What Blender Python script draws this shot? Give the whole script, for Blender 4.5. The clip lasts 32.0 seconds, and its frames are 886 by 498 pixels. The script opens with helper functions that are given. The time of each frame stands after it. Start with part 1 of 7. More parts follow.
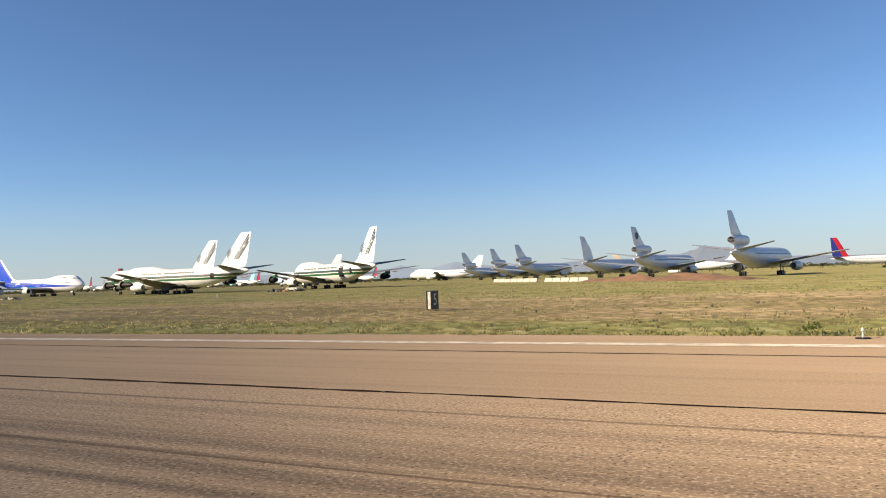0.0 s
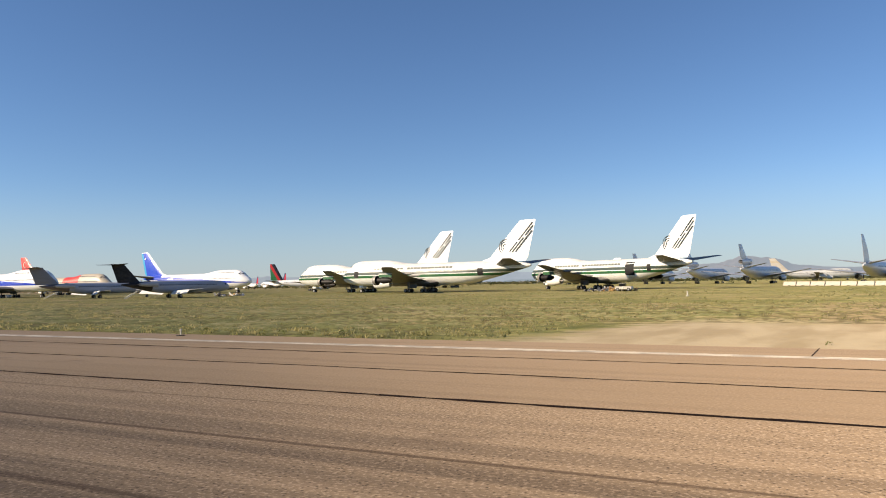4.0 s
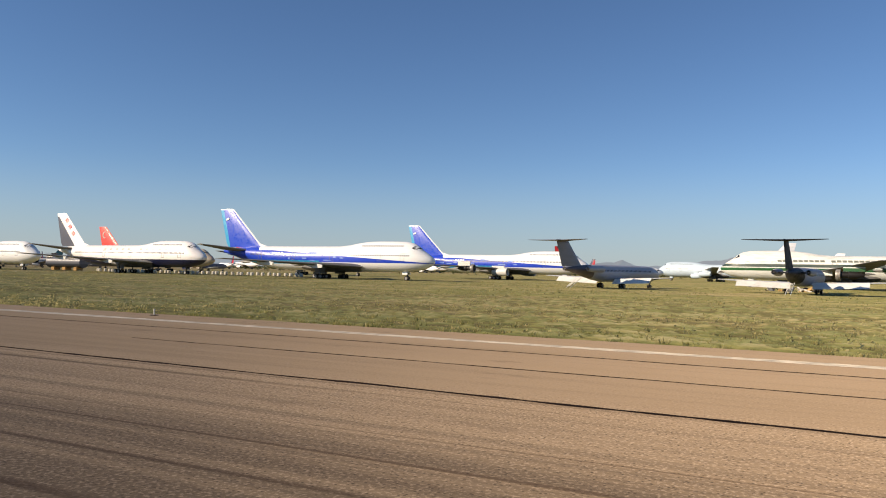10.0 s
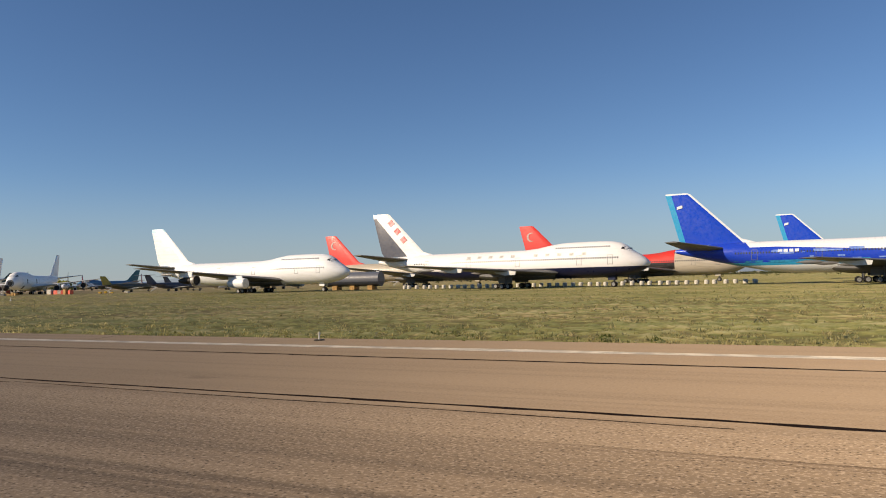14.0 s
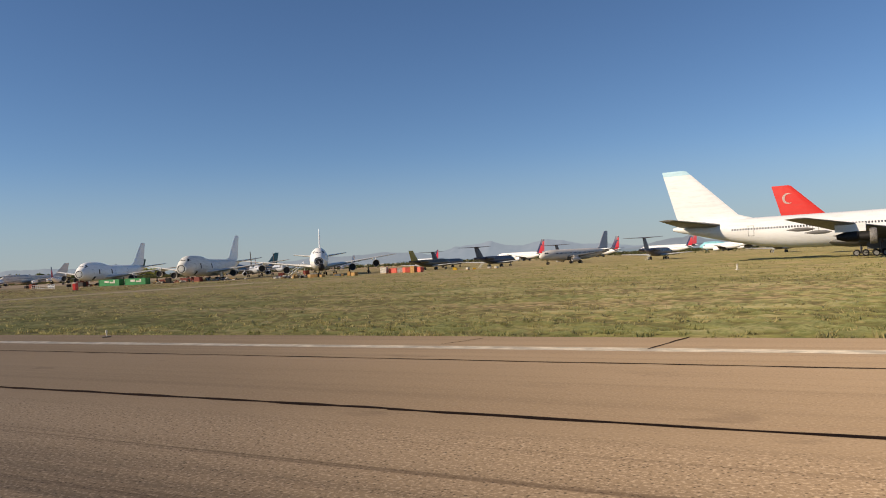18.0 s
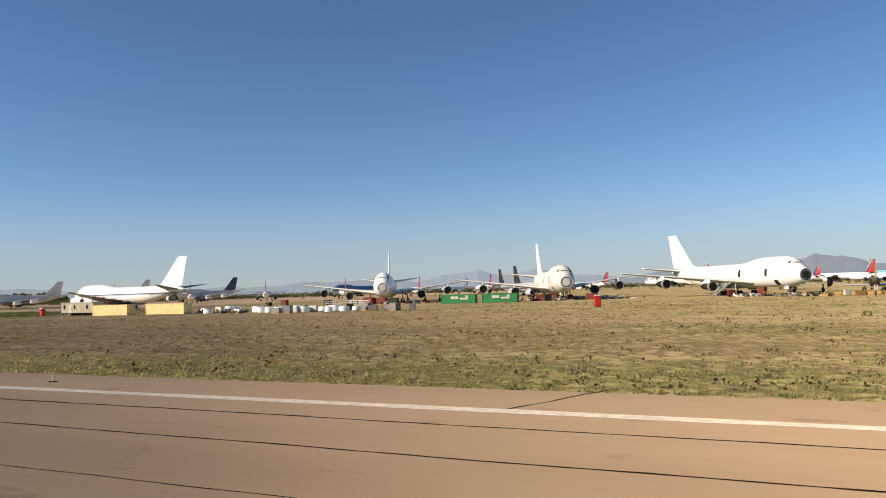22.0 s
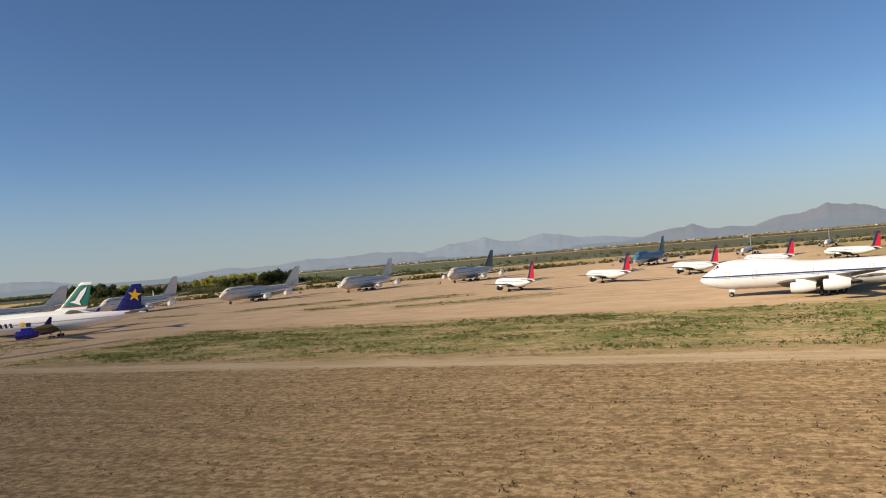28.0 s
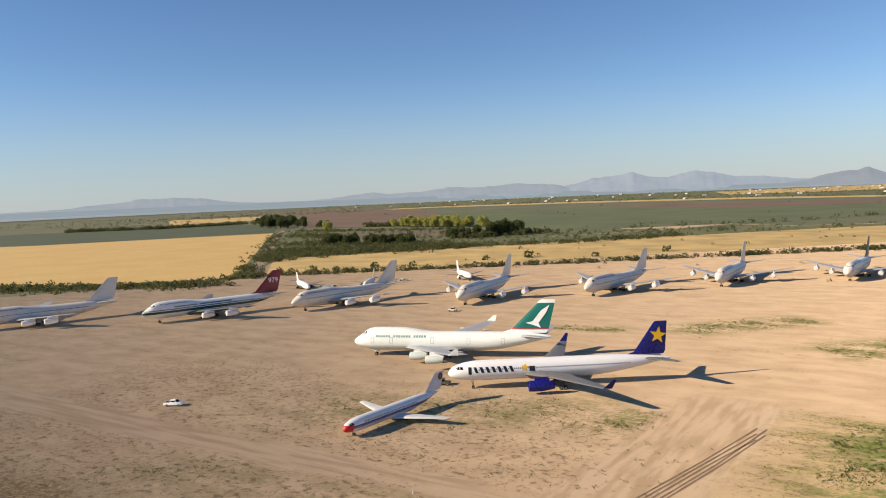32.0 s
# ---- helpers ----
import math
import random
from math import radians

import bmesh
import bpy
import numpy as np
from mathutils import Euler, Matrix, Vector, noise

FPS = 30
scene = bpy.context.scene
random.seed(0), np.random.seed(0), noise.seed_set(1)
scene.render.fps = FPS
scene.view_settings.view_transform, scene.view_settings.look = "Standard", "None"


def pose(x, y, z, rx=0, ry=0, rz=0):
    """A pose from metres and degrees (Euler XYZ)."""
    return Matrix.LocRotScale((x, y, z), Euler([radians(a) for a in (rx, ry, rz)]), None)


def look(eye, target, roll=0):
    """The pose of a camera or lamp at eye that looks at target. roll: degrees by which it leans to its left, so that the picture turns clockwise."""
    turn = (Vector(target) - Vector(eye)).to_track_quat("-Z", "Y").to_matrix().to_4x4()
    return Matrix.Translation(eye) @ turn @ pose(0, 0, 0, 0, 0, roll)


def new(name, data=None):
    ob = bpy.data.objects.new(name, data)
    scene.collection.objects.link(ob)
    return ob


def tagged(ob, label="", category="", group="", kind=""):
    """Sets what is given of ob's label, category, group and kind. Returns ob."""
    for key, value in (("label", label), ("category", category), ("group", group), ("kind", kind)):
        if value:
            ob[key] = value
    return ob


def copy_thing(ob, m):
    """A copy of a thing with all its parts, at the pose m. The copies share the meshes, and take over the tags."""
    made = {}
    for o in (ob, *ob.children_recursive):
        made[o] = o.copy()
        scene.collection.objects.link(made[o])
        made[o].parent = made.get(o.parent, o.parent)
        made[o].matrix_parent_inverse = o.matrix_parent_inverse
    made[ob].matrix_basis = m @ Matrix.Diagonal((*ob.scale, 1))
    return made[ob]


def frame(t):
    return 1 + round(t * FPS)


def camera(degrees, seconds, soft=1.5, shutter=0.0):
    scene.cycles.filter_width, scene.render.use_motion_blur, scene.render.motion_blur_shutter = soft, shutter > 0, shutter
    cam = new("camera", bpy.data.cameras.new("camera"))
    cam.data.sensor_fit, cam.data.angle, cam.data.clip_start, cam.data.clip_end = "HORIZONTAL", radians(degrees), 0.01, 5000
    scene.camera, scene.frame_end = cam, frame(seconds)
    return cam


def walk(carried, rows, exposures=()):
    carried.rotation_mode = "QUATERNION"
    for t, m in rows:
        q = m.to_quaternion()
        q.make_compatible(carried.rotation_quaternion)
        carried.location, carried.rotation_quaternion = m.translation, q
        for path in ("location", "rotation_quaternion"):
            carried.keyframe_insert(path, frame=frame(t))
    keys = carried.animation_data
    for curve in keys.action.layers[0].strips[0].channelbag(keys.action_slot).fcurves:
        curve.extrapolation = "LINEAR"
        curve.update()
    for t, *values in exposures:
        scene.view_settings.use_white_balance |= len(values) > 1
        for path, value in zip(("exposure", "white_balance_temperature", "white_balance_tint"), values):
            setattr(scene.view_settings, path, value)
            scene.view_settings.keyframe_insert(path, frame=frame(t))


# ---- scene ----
# ---- the camera and its way along the runway and up ----
cam = camera(60.0, 32.0, soft=1.0)
METRE_PATH = 0.898
PATH = [
    (0.0, 0.03, -0.07, 2.12, 27.07, 2.10, -2.01),
    (0.5, -12.13, -0.02, 2.15, 28.12, 3.69, -1.94),
    (1.0, -24.19, -0.02, 2.14, 30.16, 4.34, -2.09),
    (1.5, -36.01, -0.03, 2.10, 29.55, 3.70, -1.27),
    (2.0, -47.56, -0.04, 2.07, 27.70, 2.95, -1.24),
    (2.5, -58.85, -0.06, 2.08, 27.47, 2.85, -1.32),
    (3.0, -69.95, -0.17, 2.10, 27.90, 2.46, -0.57),
    (3.5, -80.99, -0.35, 2.13, 28.30, 2.48, -0.72),
    (5.5, -126.92, -1.99, 2.31, 28.87, 2.56, -1.33),
    (6.0, -139.22, -2.16, 2.33, 28.63, 2.41, -1.27),
    (6.5, -151.69, -2.19, 2.35, 27.90, 2.04, -1.04),
    (7.0, -164.29, -2.12, 2.36, 27.19, 2.12, -0.72),
    (7.5, -177.16, -2.03, 2.38, 26.85, 1.93, -0.19),
    (8.0, -190.56, -2.00, 2.43, 27.03, 1.89, -0.52),
    (8.5, -204.67, -2.02, 2.48, 27.33, 2.62, -1.40),
    (9.0, -219.51, -2.05, 2.50, 27.11, 3.15, -1.20),
    (9.5, -234.87, -2.06, 2.46, 26.95, 2.55, 0.36),
    (10.0, -250.55, -2.04, 2.43, 27.10, 1.58, 1.17),
    (10.5, -266.36, -1.97, 2.41, 27.06, 2.71, -0.91),
    (11.0, -282.26, -1.85, 2.41, 26.60, 3.19, -0.92),
    (11.5, -298.33, -1.63, 2.40, 25.66, 3.04, -0.05),
    (12.0, -314.66, -1.24, 2.38, 25.33, 3.06, -1.25),
    (12.5, -331.28, -0.70, 2.32, 25.84, 3.19, -1.91),
    (13.0, -348.16, -0.07, 2.26, 26.40, 3.09, -1.26),
    (13.5, -365.25, 0.55, 2.20, 26.60, 2.80, -1.02),
    (14.0, -382.53, 1.10, 2.15, 26.74, 2.23, -1.35),
    (14.5, -400.03, 1.58, 2.09, 26.49, 2.55, -1.31),
    (15.0, -417.76, 1.95, 2.06, 26.80, 3.12, -1.55),
    (15.5, -435.72, 2.19, 2.08, 27.55, 3.06, -1.78),
    (17.5, -510.40, 2.04, 2.50, 29.27, 1.25, -3.37),
    (18.0, -529.80, 1.82, 2.62, 28.89, 0.89, -2.89),
    (19.0, -568.95, 1.17, 2.81, 28.02, 1.82, -1.95),
    (20.0, -607.44, 0.70, 2.95, 26.15, 1.97, -1.03),
    (21.0, -646.62, 0.42, 3.58, 26.30, 3.67, -1.55),
    (22.0, -687.19, 0.42, 3.76, 26.43, 2.95, -1.73),
    (23.0, -729.08, 0.59, 3.69, 26.67, 2.28, -1.72),
    (24.0, -772.23, 0.68, 3.83, 28.21, 1.17, -1.92),
    (24.5, -793.99, 0.69, 3.93, 27.07, 1.52, -1.53),
    (26.5, -880.75, 0.09, 6.34, 23.21, 1.68, -1.93),
    (27.0, -902.75, -0.04, 9.02, 22.74, 1.48, -3.22),
    (27.5, -924.57, -0.05, 12.67, 23.49, 1.07, -4.32),
    (28.0, -946.10, -0.03, 16.88, 24.38, 0.58, -4.82),
    (29.0, -987.82, -0.03, 26.55, 26.67, 0.80, -4.98),
    (30.0, -1027.45, -0.05, 36.71, 29.39, -1.00, -3.94),
    (31.0, -1064.70, 0.01, 46.44, 32.48, -2.67, -3.40),
    (31.5, -1082.37, 0.03, 51.01, 33.59, -3.26, -3.00),
    (32.0, -1099.41, 0.05, 55.45, 33.63, -4.34, -2.37),
]
walk(cam, [(t, look((x * METRE_PATH, y * METRE_PATH, z * METRE_PATH), (x * METRE_PATH - math.sin(radians(w)) * math.cos(radians(p)), y * METRE_PATH + math.cos(radians(w)) * math.cos(radians(p)),
                                z * METRE_PATH + math.sin(radians(p))), r)) for t, x, y, z, w, p, r in PATH],
     [(t, s, 7000, 15.5) for t, s in ((0.0, 0.36), (3.0, 0.3), (6.0, 0.24), (8.0, 0.08), (10.0, 0.08), (12.0, -0.05), (14.0, -0.08), (15.5, -0.06), (18.0, -0.1), (20.0, 0.26), (22.0, 0.14), (24.0, 0.1), (27.0, -0.15), (29.0, 0.0), (32.0, 0.24))])

# ---- sky and sun ----
SUN_UP, SUN_FROM = 26.0, 225.0
world = bpy.data.worlds.new("sky")
scene.world = world
world.use_nodes = True
sky = world.node_tree.nodes.new("ShaderNodeTexSky")
sky.sky_type, sky.sun_disc = "NISHITA", False
sky.sun_elevation, sky.sun_rotation = radians(SUN_UP), radians(SUN_FROM)
sky.altitude, sky.air_density, sky.dust_density, sky.ozone_density = 1200, 0.95, 0.0, 5.0
world.node_tree.nodes["Background"].inputs["Strength"].default_value = 0.106
deep = world.node_tree.nodes.new("ShaderNodeHueSaturation")
deep.inputs["Saturation"].default_value = 1.06
world.node_tree.links.new(sky.outputs["Color"], deep.inputs["Color"])
world.node_tree.links.new(deep.outputs["Color"], world.node_tree.nodes["Background"].inputs["Color"])
sun = new("sun", bpy.data.lights.new("sun", "SUN"))
sun.data.energy, sun.data.angle, sun.data.color = 5.8, radians(0.53), (1.0, 0.87, 0.68)
a, e = radians(SUN_FROM), radians(SUN_UP)
sun.matrix_world = look((math.sin(a) * math.cos(e) * 300 - 600, math.cos(a) * math.cos(e) * 300, math.sin(e) * 300), (-600, 0, 0))


# ---- materials ----
def lin(r, g, b):
    return tuple(c / 12.92 if c <= 0.04045 else ((c + 0.055) / 1.055) ** 2.4 for c in (r, g, b)) + (1.0,)


class Nodes:
    """A small writer of node trees."""

    def __init__(self, name, rough=0.5, metal=0.0):
        self.mat = bpy.data.materials.new(name)
        self.mat.use_nodes = True
        self.t = self.mat.node_tree
        self.b = self.t.nodes["Principled BSDF"]
        self.b.inputs["Roughness"].default_value, self.b.inputs["Metallic"].default_value = rough, metal
        self.co = self.t.nodes.new("ShaderNodeTexCoord")

    def put(self, sock, value):
        if isinstance(value, bpy.types.NodeSocket):
            self.t.links.new(value, sock)
        else:
            sock.default_value = value

    def math(self, op, a, b=0.0, c=0.0):
        n = self.t.nodes.new("ShaderNodeMath")
        n.operation = op
        for i, v in enumerate((a, b, c)):
            self.put(n.inputs[i], v)
        return n.outputs[0]

    def dot(self, normal):
        n = self.t.nodes.new("ShaderNodeVectorMath")
        n.operation = "DOT_PRODUCT"
        self.t.links.new(self.co.outputs["Object"], n.inputs[0])
        n.inputs[1].default_value = normal
        return n.outputs["Value"]

    def noise(self, scale, detail=4.0, stretch=(1, 1, 1), rough=0.55, move=(0, 0, 0)):
        m = self.t.nodes.new("ShaderNodeMapping")
        m.inputs["Scale"].default_value, m.inputs["Location"].default_value = stretch, move
        self.t.links.new(self.co.outputs["Object"], m.inputs["Vector"])
        n = self.t.nodes.new("ShaderNodeTexNoise")
        n.inputs["Scale"].default_value, n.inputs["Detail"].default_value, n.inputs["Roughness"].default_value = scale, detail, rough
        self.t.links.new(m.outputs["Vector"], n.inputs["Vector"])
        return n.outputs["Fac"]

    def cells(self, scale):
        n = self.t.nodes.new("ShaderNodeTexVoronoi")
        n.inputs["Scale"].default_value = scale
        self.t.links.new(self.co.outputs["Object"], n.inputs["Vector"])
        return n.outputs["Distance"]

    def ramp(self, fac, lo, hi, a=0.0, b=1.0):
        n = self.t.nodes.new("ShaderNodeMapRange")
        n.interpolation_type = "SMOOTHSTEP"
        for i, v in enumerate((fac, lo, hi, a, b)):
            self.put(n.inputs[i], v)
        return n.outputs[0]

    def mix(self, fac, a, b):
        n = self.t.nodes.new("ShaderNodeMix")
        n.data_type = "RGBA"
        for sock, v in zip((n.inputs["Factor"], n.inputs["A"] if False else n.inputs[6], n.inputs[7]), (fac, a, b)):
            self.put(sock, v)
        return n.outputs[2]

    def tint(self, a, color):
        n = self.t.nodes.new("ShaderNodeMix")
        n.data_type, n.blend_type = "RGBA", "MULTIPLY"
        for sock, v in zip((n.inputs["Factor"], n.inputs[6], n.inputs[7]), (1.0, a, color)):
            self.put(sock, v)
        return n.outputs[2]

    def within(self, planes):
        """1 where dot(place, normal) > c for all (normal, c)."""
        out = None
        for normal, c in planes:
            g = self.math("GREATER_THAN", self.dot(normal), c)
            out = g if out is None else self.math("MULTIPLY", out, g)
        return out

    def bump(self, height, strength, distance):
        n = self.t.nodes.new("ShaderNodeBump")
        n.inputs["Strength"].default_value, n.inputs["Distance"].default_value = strength, distance
        self.t.links.new(height, n.inputs["Height"])
        self.t.links.new(n.outputs["Normal"], self.b.inputs["Normal"])

    def matte(self):
        """Rough, self-shading ground: brightest with the sun behind the eye."""
        self.b.inputs["Diffuse Roughness"].default_value = 1.0
        self.b.inputs["Specular IOR Level"].default_value = 0.1

    def done(self, color):
        self.put(self.b.inputs["Base Color"], color)
        return self.mat


MATS = {}


def paint(name, base, regions=(), rough=0.38, grime=0.16, metal=0.0):
    """Weathered aircraft paint: a base colour and painted regions cut by planes; streaks and dirt run down it."""
    if name in MATS:
        return MATS[name]
    n = Nodes(name, rough, metal)
    col = lin(*base)
    for c, planes in regions:
        col = n.mix(n.within(planes), col, lin(*c))
    dirt = n.ramp(n.noise(0.8, 6, (0.35, 1, 2.2)), 0.42, 0.78, 0.0, grime)
    col = n.mix(dirt, col, lin(0.42, 0.37, 0.30))
    col = n.mix(n.ramp(n.noise(7.0, 3, (0.15, 1, 1)), 0.5, 0.72, 0.0, grime * 0.6), col, lin(0.5, 0.47, 0.42))
    n.put(n.b.inputs["Roughness"], n.ramp(n.noise(1.7, 4), 0.3, 0.7, rough - 0.08, rough + 0.15))
    n.bump(n.noise(0.9, 2, (1, 1, 1)), 0.12, 0.02)
    MATS[name] = n.done(col)
    return MATS[name]


def plain(name, base, rough=0.6, metal=0.0, vary=0.25, scale=3.0, other=None, bump=0.0):
    if name in MATS:
        return MATS[name]
    n = Nodes(name, rough, metal)
    dark = other or tuple(c * (1 - vary) for c in base)
    col = n.mix(n.ramp(n.noise(scale, 5), 0.3, 0.7), lin(*base), lin(*dark))
    col = n.mix(n.ramp(n.noise(scale * 9, 3), 0.45, 0.75, 0, 0.4), col, lin(*(c * (1 - vary) for c in base)))
    if bump:
        n.bump(n.noise(scale * 6, 4), 0.5, bump)
    MATS[name] = n.done(col)
    return MATS[name]


tyre = plain("tyre_rubber", (0.13, 0.12, 0.12), 0.85)
hub = plain("wheel_hub", (0.62, 0.62, 0.6), 0.45, 0.4)
strut_mat = plain("gear_metal", (0.42, 0.42, 0.42), 0.4, 0.5)
glass = plain("cockpit_glass", (0.07, 0.08, 0.1), 0.08, 0.0, 0.1)
dark = plain("dark_opening", (0.09, 0.085, 0.08), 0.7)
steel = plain("bare_metal", (0.62, 0.6, 0.58), 0.35, 0.8, 0.2)
fan_steel = plain("fan_case_metal", (0.66, 0.64, 0.60), 0.45, 0.3, 0.3, 3.0)
core_mat = plain("engine_core", (0.16, 0.15, 0.14), 0.6, 0.3, 0.4, 6.0)
wing_grey = paint("wing_grey", (0.43, 0.43, 0.42), (), 0.45, 0.4)
row_wing = paint("light_grey_wing", (0.66, 0.67, 0.68), (), 0.4, 0.25)
pale_wing = paint("pale_wing", (0.86, 0.86, 0.83), (), 0.4, 0.2)
cabin_glass = plain("cabin_window", (0.33, 0.35, 0.38), 0.25, 0.0, 0.3, 6.0)
door_line = plain("door_outline", (0.52, 0.52, 0.5), 0.5)


# ---- meshes ----
def part(name, verts, faces, mats, parent=None, label="", index=None, smooth=True):
    me = bpy.data.meshes.new(name)
    me.from_pydata(verts, [], faces)
    for m in mats if isinstance(mats, (list, tuple)) else [mats]:
        me.materials.append(m)
    if index is not None:
        me.polygons.foreach_set("material_index", index)
    if smooth:
        me.polygons.foreach_set("use_smooth", [True] * len(me.polygons))
        me.set_sharp_from_angle(angle=radians(40))
    me.update()
    ob = new(name, me)
    ob.parent = parent
    return tagged(ob, label)


def again(name, ob, parent, place=(0, 0, 0), label=""):
    """Another object on the same mesh."""
    o = new(name, ob.data)
    o.parent, o.location = parent, place
    return tagged(o, label)


def rings(loops, closed_ends=True, v0=0):
    """Faces between rings of equal length."""
    n, f = len(loops[0]), []
    for i in range(len(loops) - 1):
        for j in range(n):
            k = (j + 1) % n
            f.append((v0 + i * n + j, v0 + i * n + k, v0 + (i + 1) * n + k, v0 + (i + 1) * n + j))
    if closed_ends:
        f.append(tuple(v0 + j for j in reversed(range(n))))
        f.append(tuple(v0 + (len(loops) - 1) * n + j for j in range(n)))
    return [p for l in loops for p in l], f


def lathe(profile, axis="x", seg=16, at=(0, 0, 0), ends=True):
    loops = []
    for d, r in profile:
        ring = []
        for j in range(seg):
            a = 2 * math.pi * j / seg
            u, v = r * math.cos(a), r * math.sin(a)
            p = {"x": (d, u, v), "y": (v, d, u), "z": (u, v, d)}[axis]
            ring.append((p[0] + at[0], p[1] + at[1], p[2] + at[2]))
        loops.append(ring)
    return rings(loops, ends)


def join(*pieces):
    v, f = [], []
    for pv, pf in pieces:
        k = len(v)
        v += pv
        f += [tuple(i + k for i in face) for face in pf]
    return v, f


def box(x0, x1, y0, y1, z0, z1, bevel=0.0):
    """A box whose upright and long edges are chamfered."""
    b = min(bevel, (x1 - x0) / 3, (y1 - y0) / 3, (z1 - z0) / 3)
    if b <= 0:
        v = [(x, y, z) for z in (z0, z1) for x, y in ((x0, y0), (x1, y0), (x1, y1), (x0, y1))]
        return v, [(3, 2, 1, 0), (4, 5, 6, 7), (0, 1, 5, 4), (1, 2, 6, 5), (2, 3, 7, 6), (3, 0, 4, 7)]
    loops = []
    for z, i in ((z0, b), (z0 + b, 0), (z1 - b, 0), (z1, b)):
        loops.append([(x0 + b + i, y0 + i, z), (x1 - b - i, y0 + i, z), (x1 - i, y0 + b + i, z), (x1 - i, y1 - b - i, z),
                      (x1 - b - i, y1 - i, z), (x0 + b + i, y1 - i, z), (x0 + i, y1 - b - i, z), (x0 + i, y0 + b + i, z)])
    return rings(loops)


def rod(a, b, r, seg=6):
    a, b = Vector(a), Vector(b)
    d = (b - a).normalized()
    u = d.orthogonal().normalized()
    w = d.cross(u)
    loops = [[tuple(p + r * (math.cos(t) * u + math.sin(t) * w)) for t in (2 * math.pi * j / seg for j in range(seg))] for p in (a, b)]
    return rings(loops)


FOIL = ((0, 0), (0.04, 0.3), (0.15, 0.52), (0.35, 0.6), (0.65, 0.38), (1, 0.03), (1, -0.03), (0.65, -0.2), (0.35, -0.4), (0.15, -0.38), (0.04, -0.22))


def foil(sections, upright=False):
    """A lofted wing: rows of leading edge x, span y, height z, chord, thickness. It runs towards -x behind its leading edge."""
    loops = []
    for x, y, z, c, t in sections:
        if upright:
            loops.append([(x - a * c, (b + (0.1 if b > 0 else -0.1) * 0) * t, z) for a, b in ((0, 0), (0.05, 0.35), (0.25, 0.5), (0.6, 0.4), (1, 0.04), (1, -0.04), (0.6, -0.4), (0.25, -0.5), (0.05, -0.35))])
        else:
            loops.append([(x - a * c, y, z + b * t) for a, b in FOIL])
    return rings(loops)


# ---- aircraft ----
# Stations of a hull: distance from the nose, top, bottom, half width.
HULL_JUMBO = [(0, 5.05, 4.75, 0.15), (0.35, 5.6, 4.25, 0.8), (1.0, 6.2, 3.75, 1.35), (2.2, 7.0, 3.15, 2.05), (3.6, 7.85, 2.75, 2.5), (4.6, 8.75, 2.55, 2.75),
              (6, 9.5, 2.3, 2.98), (8, 9.88, 2.12, 3.15), (11, 9.98, 2.05, 3.25), (16, 9.98, 2.05, 3.25), (19, 9.88, 2.05, 3.25), (22, 9.5, 2.05, 3.25),
              (25, 8.95, 2.05, 3.25), (28, 8.65, 2.05, 3.25), (38, 8.6, 2.05, 3.25), (46, 8.6, 2.15, 3.25), (51, 8.6, 2.7, 3.12), (56, 8.55, 3.7, 2.7),
              (60, 8.4, 4.6, 2.2), (64, 8.1, 5.6, 1.5), (67, 7.75, 6.3, 0.9), (68.6, 7.4, 6.75, 0.35)]
HULL_JUMBO_LONG = [(s, (9.98 if 16 < s < 27 else 9.4 if s == 28 else t), b, w) for s, t, b, w in HULL_JUMBO]


def tube(length, r, low, droop=0.25):
    zc = low + r
    rows = [(0, 0.06), (0.12, 0.3), (0.4, 0.52), (0.9, 0.72), (1.6, 0.87), (2.5, 0.97), (3.5, 1.0)]
    out = [(s * r, zc - droop * r * (1 - k) + k * r * (1 if s < 0.6 or s > 1.4 else 0.97), zc - droop * r * (1 - k) - k * r, k * r) for s, k in rows]
    t0 = length * 0.66
    out.append((t0 * 0.75, zc + r, low, r))
    out.append((t0, zc + r, low + 0.02 * r, r))
    for k in (0.25, 0.5, 0.75, 0.93, 1.0):
        out.append((t0 + (length - t0) * k, zc + r - 0.5 * r * k ** 2.2, low + 1.35 * r * k ** 1.25, r * max(0.1, 1 - 0.9 * k ** 1.7)))
    return out


def hull_at(hull, s):
    for (s0, *a), (s1, *b) in zip(hull, hull[1:]):
        if s0 <= s <= s1:
            k = (s - s0) / (s1 - s0)
            return [p + (q - p) * k for p, q in zip(a, b)]
    return hull[-1][1:]


def hull_side(hull, s, z):
    """Half width of the hull at station s and height z."""
    top, low, w = hull_at(hull, s)
    zc = low + min(w, (top - low) / 2)
    h = (top - zc) if z > zc else (zc - low)
    return w * math.sqrt(max(0.0, 1 - ((z - zc) / h) ** 2))


def hull_ring(x, top, low, w, seg=28):
    zc = low + min(w, (top - low) / 2)
    out = []
    for j in range(seg):
        a = 2 * math.pi * (j + 0.5) / seg
        c, s = math.cos(a), math.sin(a)
        out.append((x, w * c, zc + (top - zc if s > 0 else zc - low) * s))
    return out


